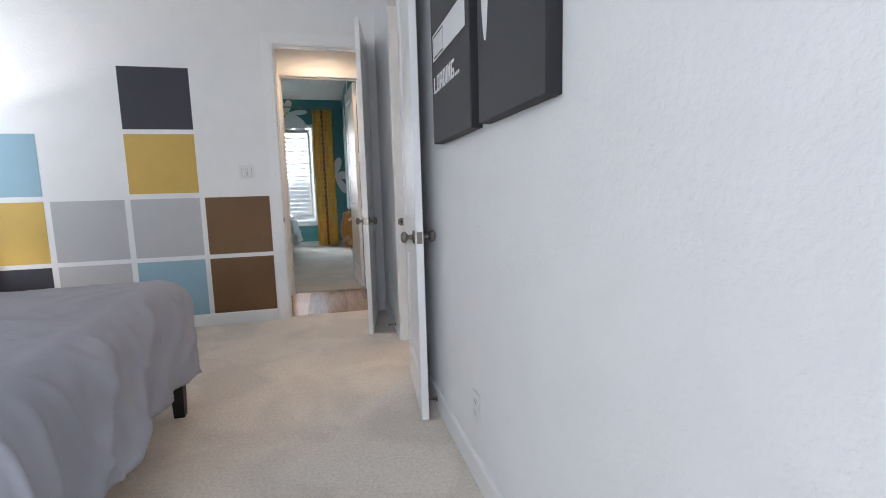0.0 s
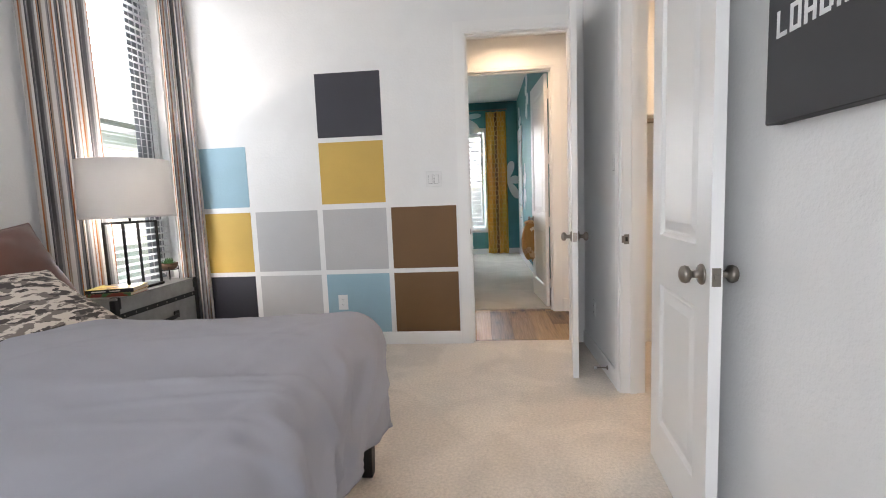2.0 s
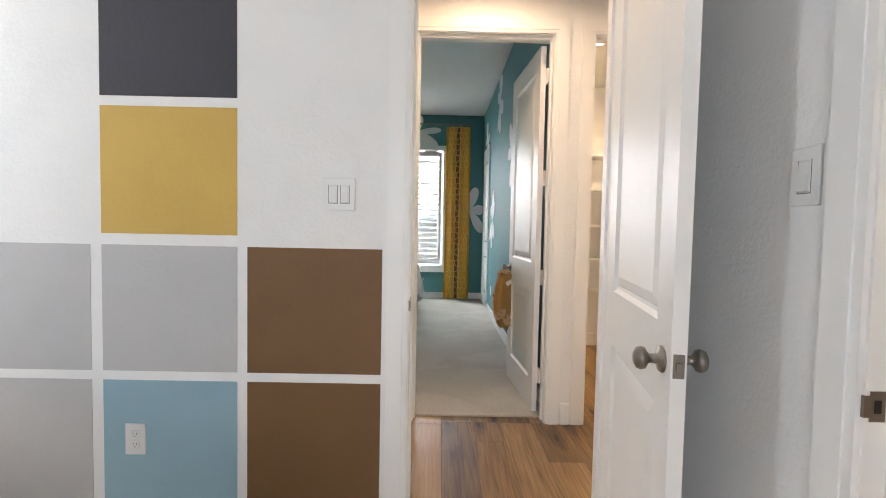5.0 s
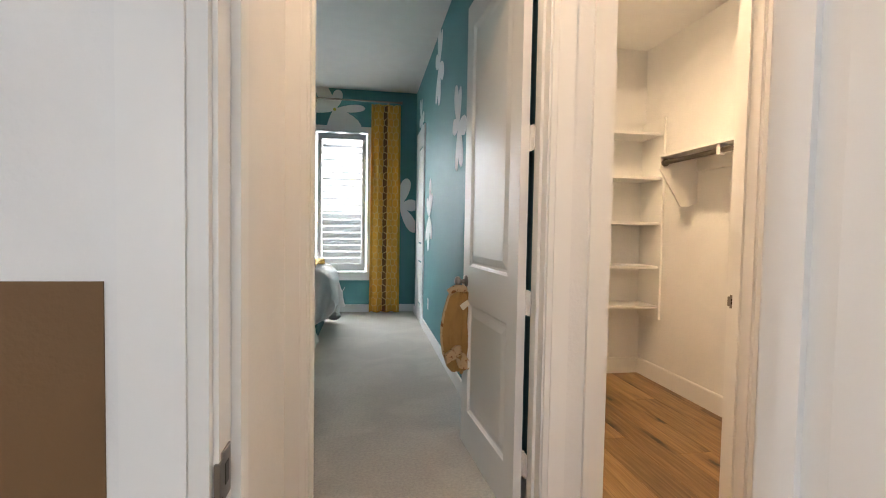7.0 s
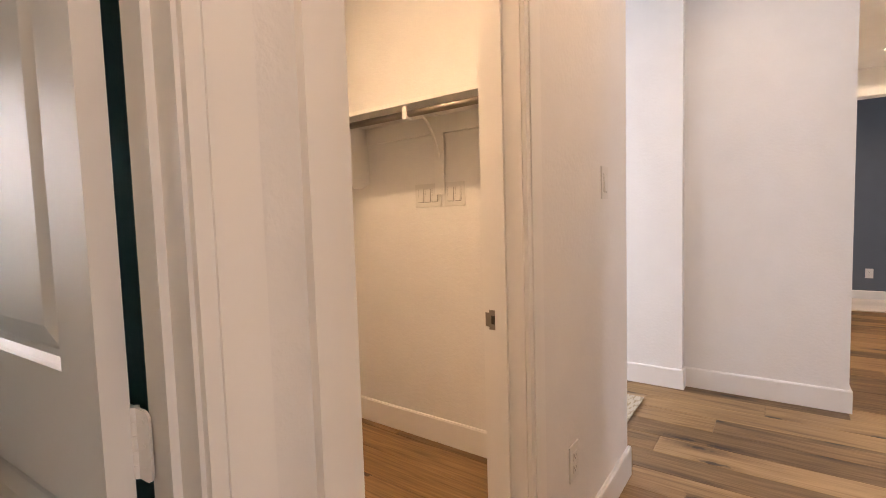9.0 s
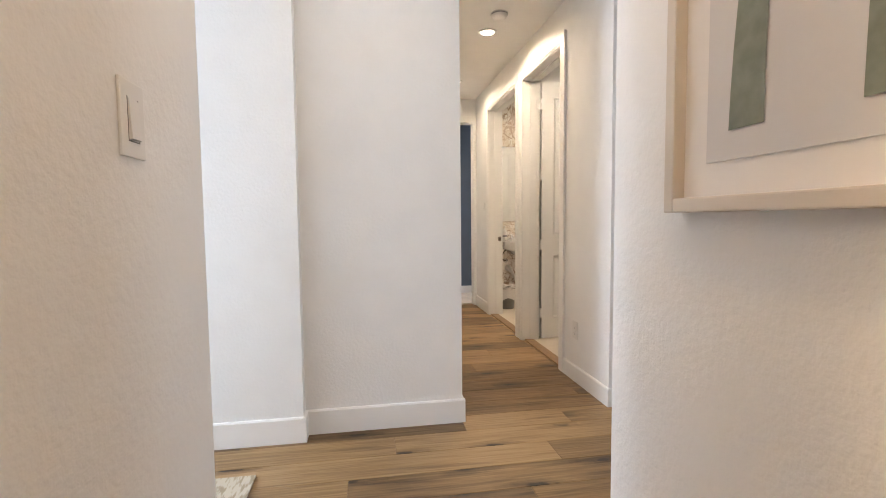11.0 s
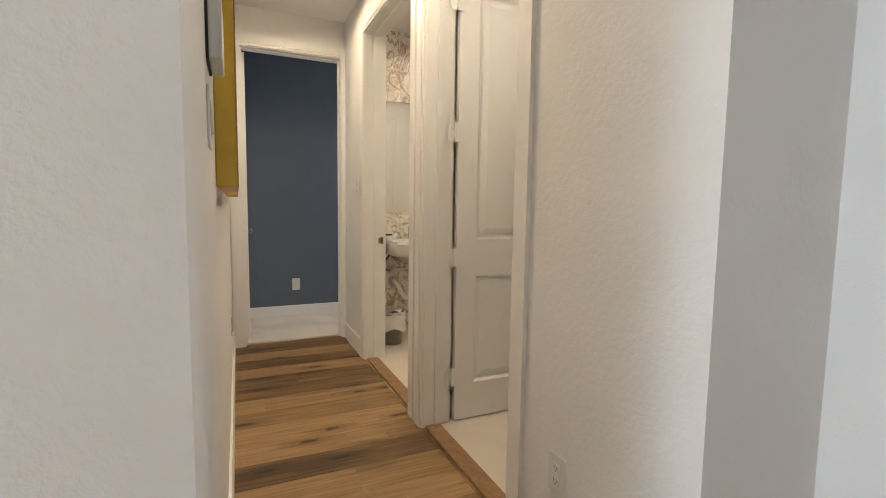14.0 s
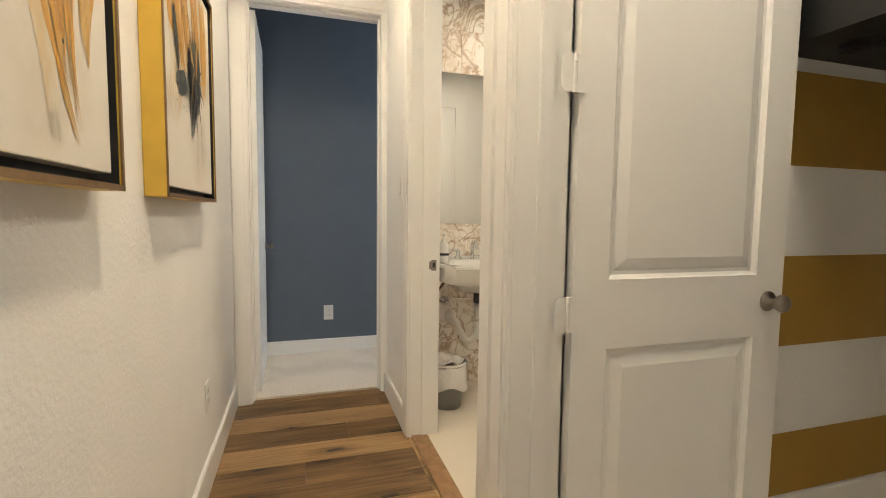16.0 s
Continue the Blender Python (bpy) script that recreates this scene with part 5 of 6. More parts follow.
part("head_rail", one_box(-0.028, 0.028, -0.455, 0.455, 2.92, 2.975), "blind", BL)
curtain("curtain", pose(-2.055, 3.865, 0, 0, 0, 28), 0.235, 0.02, 2.86, 4, 0.034, "stripe_curtain", "grey and rust striped curtain beside the window", gather=2.9, seed=3, taper=0.16, group="striped curtains")
curtain("curtain", pose(-2.245, 3.02, 0, 0, 0, 90), 0.52, 0.02, 2.86, 7, 0.030, "stripe_curtain", "grey and rust striped curtain beside the headboard", gather=2.4, seed=8, group="striped curtains")
CR = thing("curtain_rod", pose(-2.2, 3.33, 2.88), "black curtain rod above the bedroom window", "curtain rod")
part("rod", rod(bmesh.new(), (0, -0.72, 0), (0, 0.60, 0), 0.012), "black_metal", CR)
for y in (-0.6, 0.5):
    part("bracket", one_box(-0.10, 0.0, y, y + 0.02, -0.01, 0.01), "black_metal", CR)

# ---- neighbour outside ----
NB = thing("neighbour_house", pose(-6.3, 4.5, -0.5), "cream sided neighbouring house with grey roof", "house")
bm = bmesh.new()
for k in range(22):
    z = k * 0.15
    vs = [bm.verts.new(v) for v in ((0.02, -6, z), (0.02, 6, z), (0.0, 6, z + 0.15), (0.0, -6, z + 0.15), (-0.02, -6, z), (-0.02, 6, z))]
    bm.faces.new((vs[0], vs[1], vs[2], vs[3]))
    bm.faces.new((vs[0], vs[4], vs[5], vs[1]))
box(bm, -5, -0.02, -6, 6, 0, 3.3)
part("wall", bm, "siding", NB)
bm = bmesh.new()
for q in (((0.4, -6.4, 3.25), (0.4, 6.4, 3.25), (-2.5, 6.4, 4.9), (-2.5, -6.4, 4.9)), ((-2.5, -6.4, 4.9), (-2.5, 6.4, 4.9), (-5.4, 6.4, 3.25), (-5.4, -6.4, 3.25)), ((0.4, -6.4, 3.25), (-5.4, -6.4, 3.25), (-5.4, 6.4, 3.25), (0.4, 6.4, 3.25))):
    bm.faces.new([bm.verts.new(v) for v in q])
part("roof", bm, "roofing", NB)


# ---- closets: shelves and rods ----
def closet_shelf(m, length, label, mats="trim", rod_on=True, brackets=(0.5,), end=True):
    """A shelf along local x from 0 to length, out from the wall along -y, with cleat, rod and brackets; local z 0 is the shelf's top."""
    root = thing("closet_shelf", m, label, "shelf")
    part("board", one_box(0, length, -0.30, 0, -0.019, 0, bevel=0.002), mats, root)
    part("cleat", one_box(0, length, -0.018, 0, -0.11, -0.019), mats, root)
    if end:
        bm = bmesh.new()
        pts = [(-0.30, 0.0), (0, 0.0), (0, -0.33), (-0.07, -0.36), (-0.13, -0.36), (-0.30, -0.10)]
        a = [bm.verts.new((0.0, y, z)) for y, z in pts]
        b = [bm.verts.new((-0.018, y, z)) for y, z in pts]
        bm.faces.new(a)
        bm.faces.new(b[::-1])
        for i in range(len(pts)):
            j = (i + 1) % len(pts)
            bm.faces.new((a[i], a[j], b[j], b[i]))
        part("end_gable", bm, mats, root)
    if rod_on:
        part("rod", rod(bmesh.new(), (0.0, -0.265, -0.055), (length, -0.265, -0.055), 0.016, seg=16), "nickel", root, "satin metal hanging rod", smooth=True)
        part("socket", lathe(bmesh.new(), [(0, 0), (0.027, 0), (0.027, 0.012), (0.018, 0.014), (0, 0.014)], ((0.0, -0.265, -0.055), (1, 0, 0)), 16), "nickel", root)
    for f in brackets:
        x = f * length
        br = part("bracket", boxes((x - 0.012, x + 0.012, -0.006, 0, -0.40, -0.02), (x - 0.012, x + 0.012, -0.28, -0.006, -0.026, -0.019), (x - 0.014, x + 0.014, -0.285, -0.245, -0.08, -0.026), (x - 0.03, x + 0.03, -0.022, -0.018, -0.42, -0.11), bevel=0.002), mats, root)
        b2 = bmesh.new()
        tube(b2, ((x, -0.008, -0.30), (x, -0.03, -0.20), (x, -0.09, -0.09), (x, -0.17, -0.03)), 0.006, 8)
        part("brace", b2, mats, br)
    return root


closet_shelf(pose(2.72, 6.40, 1.755, 0, 0, -90), 1.24, "white closet shelf with metal hanging rod", brackets=(0.42,))
closet_shelf(pose(1.25, 3.95, 1.73), 1.26, "white closet shelf with hanging rod in the bedroom closet", brackets=(0.42,), end=False)
SH = thing("shelf_unit", pose(1.21, 7.06, 0), "white built-in wall shelves in the walk-in closet", "shelves")
for z in (0.62, 0.94, 1.29, 1.65, 2.0):
    part("shelf", one_box(0, 1.49, -0.27, 0, z - 0.02, z, bevel=0.002), "trim", SH)
part("side_panel", one_box(1.49, 1.508, -0.29, 0, 0.51, 2.12), "trim", SH)

# ---- teal room ----
SHW = thing("window_2", pose(-0.31, 10.1, 0), "white framed window with plantation shutters on the teal wall", "window", kind="structure")
part("casing", boxes((-0.79, -0.70, -0.03, 0, 0.50, 2.63), (0.70, 0.79, -0.03, 0, 0.50, 2.63), (-0.70, 0.70, -0.03, 0, 2.54, 2.63), (-0.70, 0.70, -0.03, 0, 0.50, 0.59), (-0.82, 0.82, -0.05, 0, 0.47, 0.50)), "trim", SHW)
pn = part("pane", one_box(-0.71, 0.71, 0.10, 0.105, 0.55, 2.58), "glass", SHW)
pn.visible_shadow = False
part("window_frame", boxes((-0.71, -0.66, 0.08, 0.125, 0.55, 2.58), (0.66, 0.71, 0.08, 0.125, 0.55, 2.58), (-0.66, 0.66, 0.08, 0.125, 0.55, 0.60), (-0.66, 0.66, 0.08, 0.125, 2.53, 2.58), (-0.66, 0.66, 0.085, 0.12, 1.53, 1.57)), "trim", SHW)
for sx in (-0.35, 0.35):
    sp = part("shutter", boxes((sx - 0.335, sx - 0.275, -0.026, 0.0, 0.60, 2.53), (sx + 0.275, sx + 0.335, -0.026, 0.0, 0.60, 2.53), (sx - 0.275, sx + 0.275, -0.026, 0.0, 0.60, 0.70), (sx - 0.275, sx + 0.275, -0.026, 0.0, 2.44, 2.53)), "trim", SHW, "white plantation shutter")
    for k in range(19):
        z = 0.745 + k * 0.09
        tilt = 80 if (k < 8 and sx > 0) else 56
        lv = part("louver", boxes((-0.272, 0.272, -0.045, 0.045, -0.005, 0.005), bevel=0.004), "louver", sp)
        lv.matrix_local = pose(sx, -0.012, z, tilt, 0, 0)


def honey_pt(u, z, lift):
    v = (z - 0.03) / 2.9
    w = 0.42 * (1 - 0.04 * v)
    amp = 0.055 * (0.75 + 0.25 * (1 - v)) * (0.8 + 0.35 * noise.noise((u * 5, 12, 0)))
    ph = 2 * math.pi * 3 * (u + 0.012 * noise.noise((u * 3, v * 1.5, 12)))
    return Vector(((u - 0.5) * w + 0.25 * amp * math.sin(2 * ph), amp * math.sin(ph) - lift, z))


def honey_curtain(m, label):
    root = curtain("curtain", m, 0.42, 0.03, 2.93, 3, 0.055, "honeycomb", label, gather=1.5, seed=12, group="mustard curtains")
    bm = bmesh.new()
    hs, row, z = 0.062, 0, 0.05
    while z < 2.85:
        for k in range(-1, 8):
            cx = (k + 0.5 * (row % 2)) * 0.153
            pts = [(cx, z), (cx, z + hs), (cx + 0.0765, z + 1.5 * hs), (cx - 0.0765, z + 1.5 * hs)]
            for a, b in ((0, 1), (1, 2), (1, 3)):
                (u0, za), (u1, zb) = pts[a], pts[b]
                if 0.02 < min(u0, u1) and max(u0, u1) < 0.98:
                    mid = ((u0 + u1) / 2, (za + zb) / 2)
                    ps = [honey_pt(u0, za, 0.010), honey_pt(*mid, 0.010), honey_pt(u1, zb, 0.010)]
                    rod(bm, ps[0], ps[1], 0.0045, seg=4, caps=False)
                    rod(bm, ps[1], ps[2], 0.0045, seg=4, caps=False)
        z += 1.5 * hs
        row += 1
    tagged(part("embroidery", bm, "honey_line", root, "pale honeycomb embroidery"), kind="stuff")
    # dark brown strip laid along the middle fold
    part("centre_fold", sheet_grid(6, 12, lambda u, v: tuple(honey_pt(0.43 + 0.10 * u, 0.035 + v * 2.88, 0.007))), "honey_brown", root, "dark brown strip down the curtain", smooth=True)
    return root


honey_curtain(pose(0.64, 9.98, 0), "mustard curtain with pale honeycomb pattern")
honey_curtain(pose(-1.13, 9.98, 0), "mustard honeycomb curtain at the far window side")
TR = thing("curtain_rod", pose(-0.31, 10.0, 2.975), "brushed metal curtain rod above the shuttered window", "curtain rod")
part("rod", rod(bmesh.new(), (-1.25, 0, 0), (1.13, 0, 0), 0.012), "nickel", TR)
part("finial", lathe(bmesh.new(), [(0, 0), (0.016, 0), (0.016, 0.05), (0.022, 0.055), (0.022, 0.065), (0, 0.065)], ((1.11, 0, 0), (1, 0, 0)), 14), "nickel", TR)
for x in (-0.02, 0.98):
    part("bracket", one_box(x, x + 0.02, 0, 0.10, -0.03, 0.01), "nickel", TR)


def flower(m, petals, label, eye=True):
    """A mural flower in local xz facing -y: petals as (angle, length, width)."""
    root = thing("mural_flower", m, label, "wall mural", "mural flowers", "structure")
    for i, (a, L, w) in enumerate(petals):
        a = radians(a)
        pts = []
        n = 16
        for k in range(n):
            t = 2 * math.pi * k / n
            r = L * (0.5 + 0.5 * math.cos(t))
            q = w / 2 * math.sin(t) * (0.45 + 0.55 * r / L + 0.08 * noise.noise((i, k * 0.4, 1)))
            pts.append((r * math.cos(a) - q * math.sin(a), r * math.sin(a) + q * math.cos(a)))
        o = part("petal", polygon(bmesh.new(), pts, 0.0012 + 0.0004 * i), "flower", root)
    if eye:
        part("flower_centre", polygon(bmesh.new(), [(0.022 * math.cos(k * 0.6283), 0.022 * math.sin(k * 0.6283)) for k in range(10)], 0.005), "flower_eye", root, "yellow flower centre")
    return root


F1 = [(172, 0.45, 0.26), (125, 0.40, 0.24), (78, 0.28, 0.18), (5, 0.42, 0.14), (-45, 0.48, 0.34), (-95, 0.42, 0.22)]
flower(pose(-0.07, 10.1, 2.86), F1, "white flower painted above the window")
flower(pose(0.86, 10.1, 1.55), [(75, 0.40, 0.2), (0, 0.25, 0.22), (-60, 0.45, 0.2), (150, 0.3, 0.2)], "white flower painted beside the curtain", False)
E1 = [(95, 0.45, 0.26), (60, 0.35, 0.18), (150, 0.30, 0.2), (-85, 0.42, 0.24), (-120, 0.4, 0.18), (-30, 0.35, 0.22)]
for y, z, s, sd in ((8.0, 2.82, 0.95, 0), (6.95, 2.0, 0.85, 20), (8.58, 1.35, 0.95, -15), (9.45, 2.62, 0.8, 30)):
    flower(pose(1.08, y, z, 0, 0, -90), [(a + sd, L * s, w * s) for a, L, w in E1], "white flower painted on the teal wall", False)
flower(pose(0.10, 5.66, 0.28, 0, 0, 90), [(a, L * 0.7, w * 0.7) for a, L, w in E1[:4]], "white flower painted low on the entry wall", False)

TD = door_frame(pose(1.20, 9.10, 0, 0, 0, 90), 0.62, 0.12, 2.40, "white casing of a closed door in the teal room", (False, True))
door("door_6", pose(1.105, 9.10, 0, 0, 0, 90), 0.62, 2.40, "closed white two-panel door in the teal wall", hinges=False, knobs=False)
VT = thing("ceiling_vent", pose(-0.62, 9.55, 3.15), "white metal ceiling vent with slats", "vent")
part("frame", boxes((-0.20, 0.20, -0.11, -0.08, -0.008, 0), (-0.20, 0.20, 0.08, 0.11, -0.008, 0), (-0.20, -0.17, -0.08, 0.08, -0.008, 0), (0.17, 0.20, -0.08, 0.08, -0.008, 0)), "plate", VT)
part("backing", one_box(-0.17, 0.17, -0.08, 0.08, -0.002, 0), "slot", VT)
for k in range(9):
    s = part("slat", one_box(-0.006, 0.006, -0.08, 0.08, -0.001, 0.001), "plate", VT)
    s.matrix_local = pose(-0.15 + k * 0.037, 0, -0.006, 0, 40, 0)


def child_bed(m, length, width, cover, label, throw=False, seed=0):
    """A bed along local -x, foot end at x 0."""
    root = thing("bed", m, label, "bed", "beds in the teal room")
    part("base", one_box(-length, -0.06, -width / 2 + 0.04, width / 2 - 0.04, 0.0, 0.30, bevel=0.02), "bed_box", root, "teal bed base")
    part("mattress", one_box(-length, -0.04, -width / 2 + 0.02, width / 2 - 0.02, 0.30, 0.64, bevel=0.05), "sheet", root)
    c = part("coverlet", cloth_over(-length, -0.06, -width / 2 + 0.06, width / 2 - 0.06, 0.74, 0.62, 80, 70, seed, fold=0.045, hem=0.05, r=0.13, lump=0.8, flare=0.13), cover, root, smooth=True)
    if throw:
        def fn(u, v):
            y = -width / 2 - 0.32 + v * (width + 0.42)
            x = -0.42 + u * 0.35 - 0.12 * max(0.0, -y - width / 2)
            e = max(0.0, abs(y) - (width / 2 - 0.05))
            ang = min(e / 0.10, 1.5708)
            yy = math.copysign(min(abs(y), width / 2 - 0.05) + 0.165 * math.sin(ang) + 0.34 * max(0, e - 0.157), y)
            zz = 0.80 - 0.12 * (1 - math.cos(ang)) - max(0, e - 0.157) * 1.75
            return (x + 0.02 * noise.noise((y * 4, u, 2)), yy, zz + 0.012 * noise.noise((x * 6, y * 6, 1)) + 0.012)
        t = part("throw", sheet_grid(16, 40, fn), "throw", root, "mustard knitted throw with fringe", smooth=True)
        t.modifiers.new("thick", "SOLIDIFY").thickness = 0.012
        fr = bmesh.new()
        for k in range(22):
            p = Vector(fn(k / 22, 0.0))
            rod(fr, p, p + Vector((0.004 * math.sin(k), -0.005, -0.07)), 0.005, 0.003, seg=5)
        part("fringe", fr, "throw", t)
    return root


child_bed(pose(-0.06, 8.88, 0.012), 1.95, 0.95, "sheet", "bed with white bedding and a mustard throw", True, 21)
child_bed(pose(-0.17, 6.82, 0.012), 1.95, 0.98, "sheet_mint", "bed with a pale mint quilt", False, 33)

# ---- backpack on the door knob ----
BG = thing("backpack", pose(0.875, 5.885, 0.0, 0, 0, 200), "tan canvas child backpack with floral trim hanging from the door knob", "backpack")
# half-outline of the sagging bag: height, far side, near side
SAG = ((0.425, 0.02, -0.055), (0.455, 0.045, -0.095), (0.53, 0.075, -0.106), (0.60, 0.088, -0.10), (0.67, 0.09, -0.094), (0.75, 0.075, -0.086), (0.83, 0.05, -0.07), (0.875, 0.03, -0.055))


def sag_at(b):
    f = b * (len(SAG) - 1)
    k = min(int(f), len(SAG) - 2)
    f -= k
    return [p * (1 - f) + q * f for p, q in zip(SAG[k], SAG[k + 1])]


def bag_fn(s):
    def fn(u, v):
        z, left, right = sag_at(v)
        a = 2 * u - 1
        prof = max(0.0, 1 - abs(a) ** 3.5) ** 0.5 * max(0.0, 1 - abs(2 * v - 1) ** 5) ** 0.5
        fold = 0.012 * max(0.0, 1 - 9 * abs(a - 0.25 + 0.5 * v - 0.2)) + 0.008 * max(0.0, 1 - 8 * abs(a + 0.1 - 0.4 * v))
        crumple = 0.22 * noise.noise((a * 2.5, v * 4, s)) + 0.10 * noise.noise((a * 7, v * 9, s))
        return (left + (right - left) * u, s * (0.055 * prof * (1 + crumple) - fold * prof), z + 0.008 * noise.noise((a * 3, 3, s)))
    return fn


bm = sheet_grid(30, 34, bag_fn(-1))
b2 = sheet_grid(30, 34, bag_fn(1))
tmp = bpy.data.meshes.new("tmp")
b2.to_mesh(tmp)
b2.free()
bm.from_mesh(tmp)
bpy.data.meshes.remove(tmp)
part("bag_body", bm, "bag", BG, smooth=True)
for side, r, mt, nm, dx in ((1, 0.011, "bag", "piping", -0.028), (1, 0.009, "bag_print", "floral_gusset", -0.002), (2, 0.011, "bag", "piping", 0.012)):
    rail = []
    for k in range(7):
        q = sag_at(0.28 + 0.70 * k / 6)
        rail.append((q[side] + dx, 0.040 if nm == "piping" else 0.0, q[0] + 0.012 * math.sin(k)))
    part(nm, tube(bmesh.new(), rail, r), mt, BG, "cream floral side edge" if mt == "bag_print" else "", smooth=True)
part("top_roll", tube(bmesh.new(), ((0.055, 0.01, 0.862), (0.02, 0.025, 0.885), (-0.025, 0.025, 0.882), (-0.06, 0.0, 0.868)), 0.020), "bag_print", BG, "cream floral rolled top", smooth=True)
fl = part("pocket_flap", polygon(bmesh.new(), ((0.11, 0.552), (0.04, 0.59), (0.012, 0.586), (0.008, 0.538), (0.035, 0.524), (0.10, 0.502)), 0.014), "bag_print", BG, "cream floral pocket flap")
fl.matrix_local = pose(0, 0.078, 0, 0, 0, 6)
f2 = part("pocket_flap", polygon(bmesh.new(), ((0.012, 0.565), (-0.025, 0.53), (-0.06, 0.47), (-0.04, 0.448), (0.012, 0.462), (0.035, 0.52)), 0.014), "bag_print", BG, "cream floral pocket flap")
f2.matrix_local = pose(0, 0.070, 0, 0, 0, -4)
tg = part("paper_tag", polygon(bmesh.new(), ((0.018, 0.80), (-0.032, 0.828), (-0.046, 0.802), (-0.004, 0.772)), 0.002), "tag", BG, "cream paper tag")
tg.location.y = 0.068
part("loop", tube(bmesh.new(), ((-0.045, 0.0, 0.87), (-0.055, 0.0, 0.905), (-0.06, -0.008, 0.945), (-0.052, -0.014, 0.90), (-0.04, -0.01, 0.87)), 0.007), "tag", BG, smooth=True)
part("strap", tube(bmesh.new(), ((-0.055, -0.03, 0.84), (-0.11, -0.04, 0.70), (-0.115, -0.035, 0.56), (-0.09, -0.03, 0.46), (-0.05, -0.02, 0.40)), 0.009), "bag", BG, smooth=True)

# ---- hall ----
PF = thing("framed_print", pose(2.09, 4.07, 1.17, 0, 0, 180), "framed print of sage grass blades on the hall wall", "wall art")
part("frame", boxes((-0.44, -0.415, -0.035, 0, 0, 1.15), (0.415, 0.44, -0.035, 0, 0, 1.15), (-0.415, 0.415, -0.035, 0, 0, 0.025), (-0.415, 0.415, -0.035, 0, 1.125, 1.15), bevel=0.003), "frame_beige", PF)
part("mat_board", one_box(-0.415, 0.415, -0.012, -0.004, 0.025, 1.125), "mat_board", PF)
part("print", one_box(-0.36, 0.36, -0.014, -0.0118, 0.08, 1.07), "print_grey", PF)
for x0, bend, w in ((-0.28, 0.16, 0.065), (-0.10, 0.03, 0.03), (0.06, 0.10, 0.05), (0.2, 0.1, 0.04)):
    o = part("blade", sheet_grid(2, 14, lambda u, v: (x0 + (u - 0.5) * w * (1 - 0.6 * v) + bend * v * v, -0.0155, 0.125 + 0.85 * v)), "sage", PF, "sage green painted blade")
RG = thing("rug", pose(3.62, 6.36, 0.004), "cream woven rug on the oak floor", "rug")
part("weave", one_box(-0.52, 0.28, -1.2, 1.2, 0, 0.009, bevel=0.003), "rug", RG)

# ---- corridor ----
CPN = thing("wall_panel", pose(4.885, 4.12, 1.475), "white wall control panel with a dark rim", "control panel")
part("case", one_box(-0.075, 0.075, -0.032, -0.006, 0, 0.13, bevel=0.004), "plate", CPN)
part("rim", one_box(-0.072, 0.072, -0.006, 0, -0.002, 0.132), "slot", CPN)


def stroke(pts, widths):
    """A brush stroke in local xz: a ribbon along points, with ragged width."""
    path, ws = [], []
    V = [Vector((x, 0, z)) for x, z in pts]
    for i in range(len(V) - 1):
        a, b, c, d = V[max(i - 1, 0)], V[i], V[i + 1], V[min(i + 2, len(V) - 1)]
        for k in range(8):
            t = k / 8
            path.append(0.5 * ((2 * b) + (c - a) * t + (2 * a - 5 * b + 4 * c - d) * t * t + (3 * b - 3 * c + d - a) * t ** 3))
            ws.append(widths[i] * (1 - t) + widths[i + 1] * t)
    bm = bmesh.new()
    rg = random.Random(int(1000 * abs(pts[0][0] + 7 * pts[0][1])))
    n_b = 5 + int(max(widths) * 110)
    for bi in range(n_b):
        o = -0.5 + (bi + 0.5) / n_b + rg.uniform(-0.04, 0.04)
        n = len(path)
        a, e = int(rg.random() ** 2 * 0.22 * n), n - int(rg.random() ** 1.5 * 0.38 * n)
        th = 1.0 / n_b * rg.uniform(0.55, 1.5)
        prev = None
        for k in range(a, e):
            d = path[min(k + 1, n - 1)] - path[max(k - 1, 0)]
            nr = Vector((-d.z, 0, d.x)).normalized()
            wob = 0.16 * noise.noise((k * 0.22, bi * 0.15, pts[0][0] * 9))
            end = min(1.0, (k - a + 1) / 3, (e - k) / 4)
            c = path[k] + nr * ws[k] * (o + wob) + Vector((0, -0.00012 * (bi % 3), 0))
            ring = [bm.verts.new(c + nr * ws[k] * th * 0.85 * end), bm.verts.new(c - nr * ws[k] * th * 0.85 * end)]
            if prev:
                bm.faces.new((prev[0], prev[1], ring[1], ring[0]))
            prev = ring
    return bm


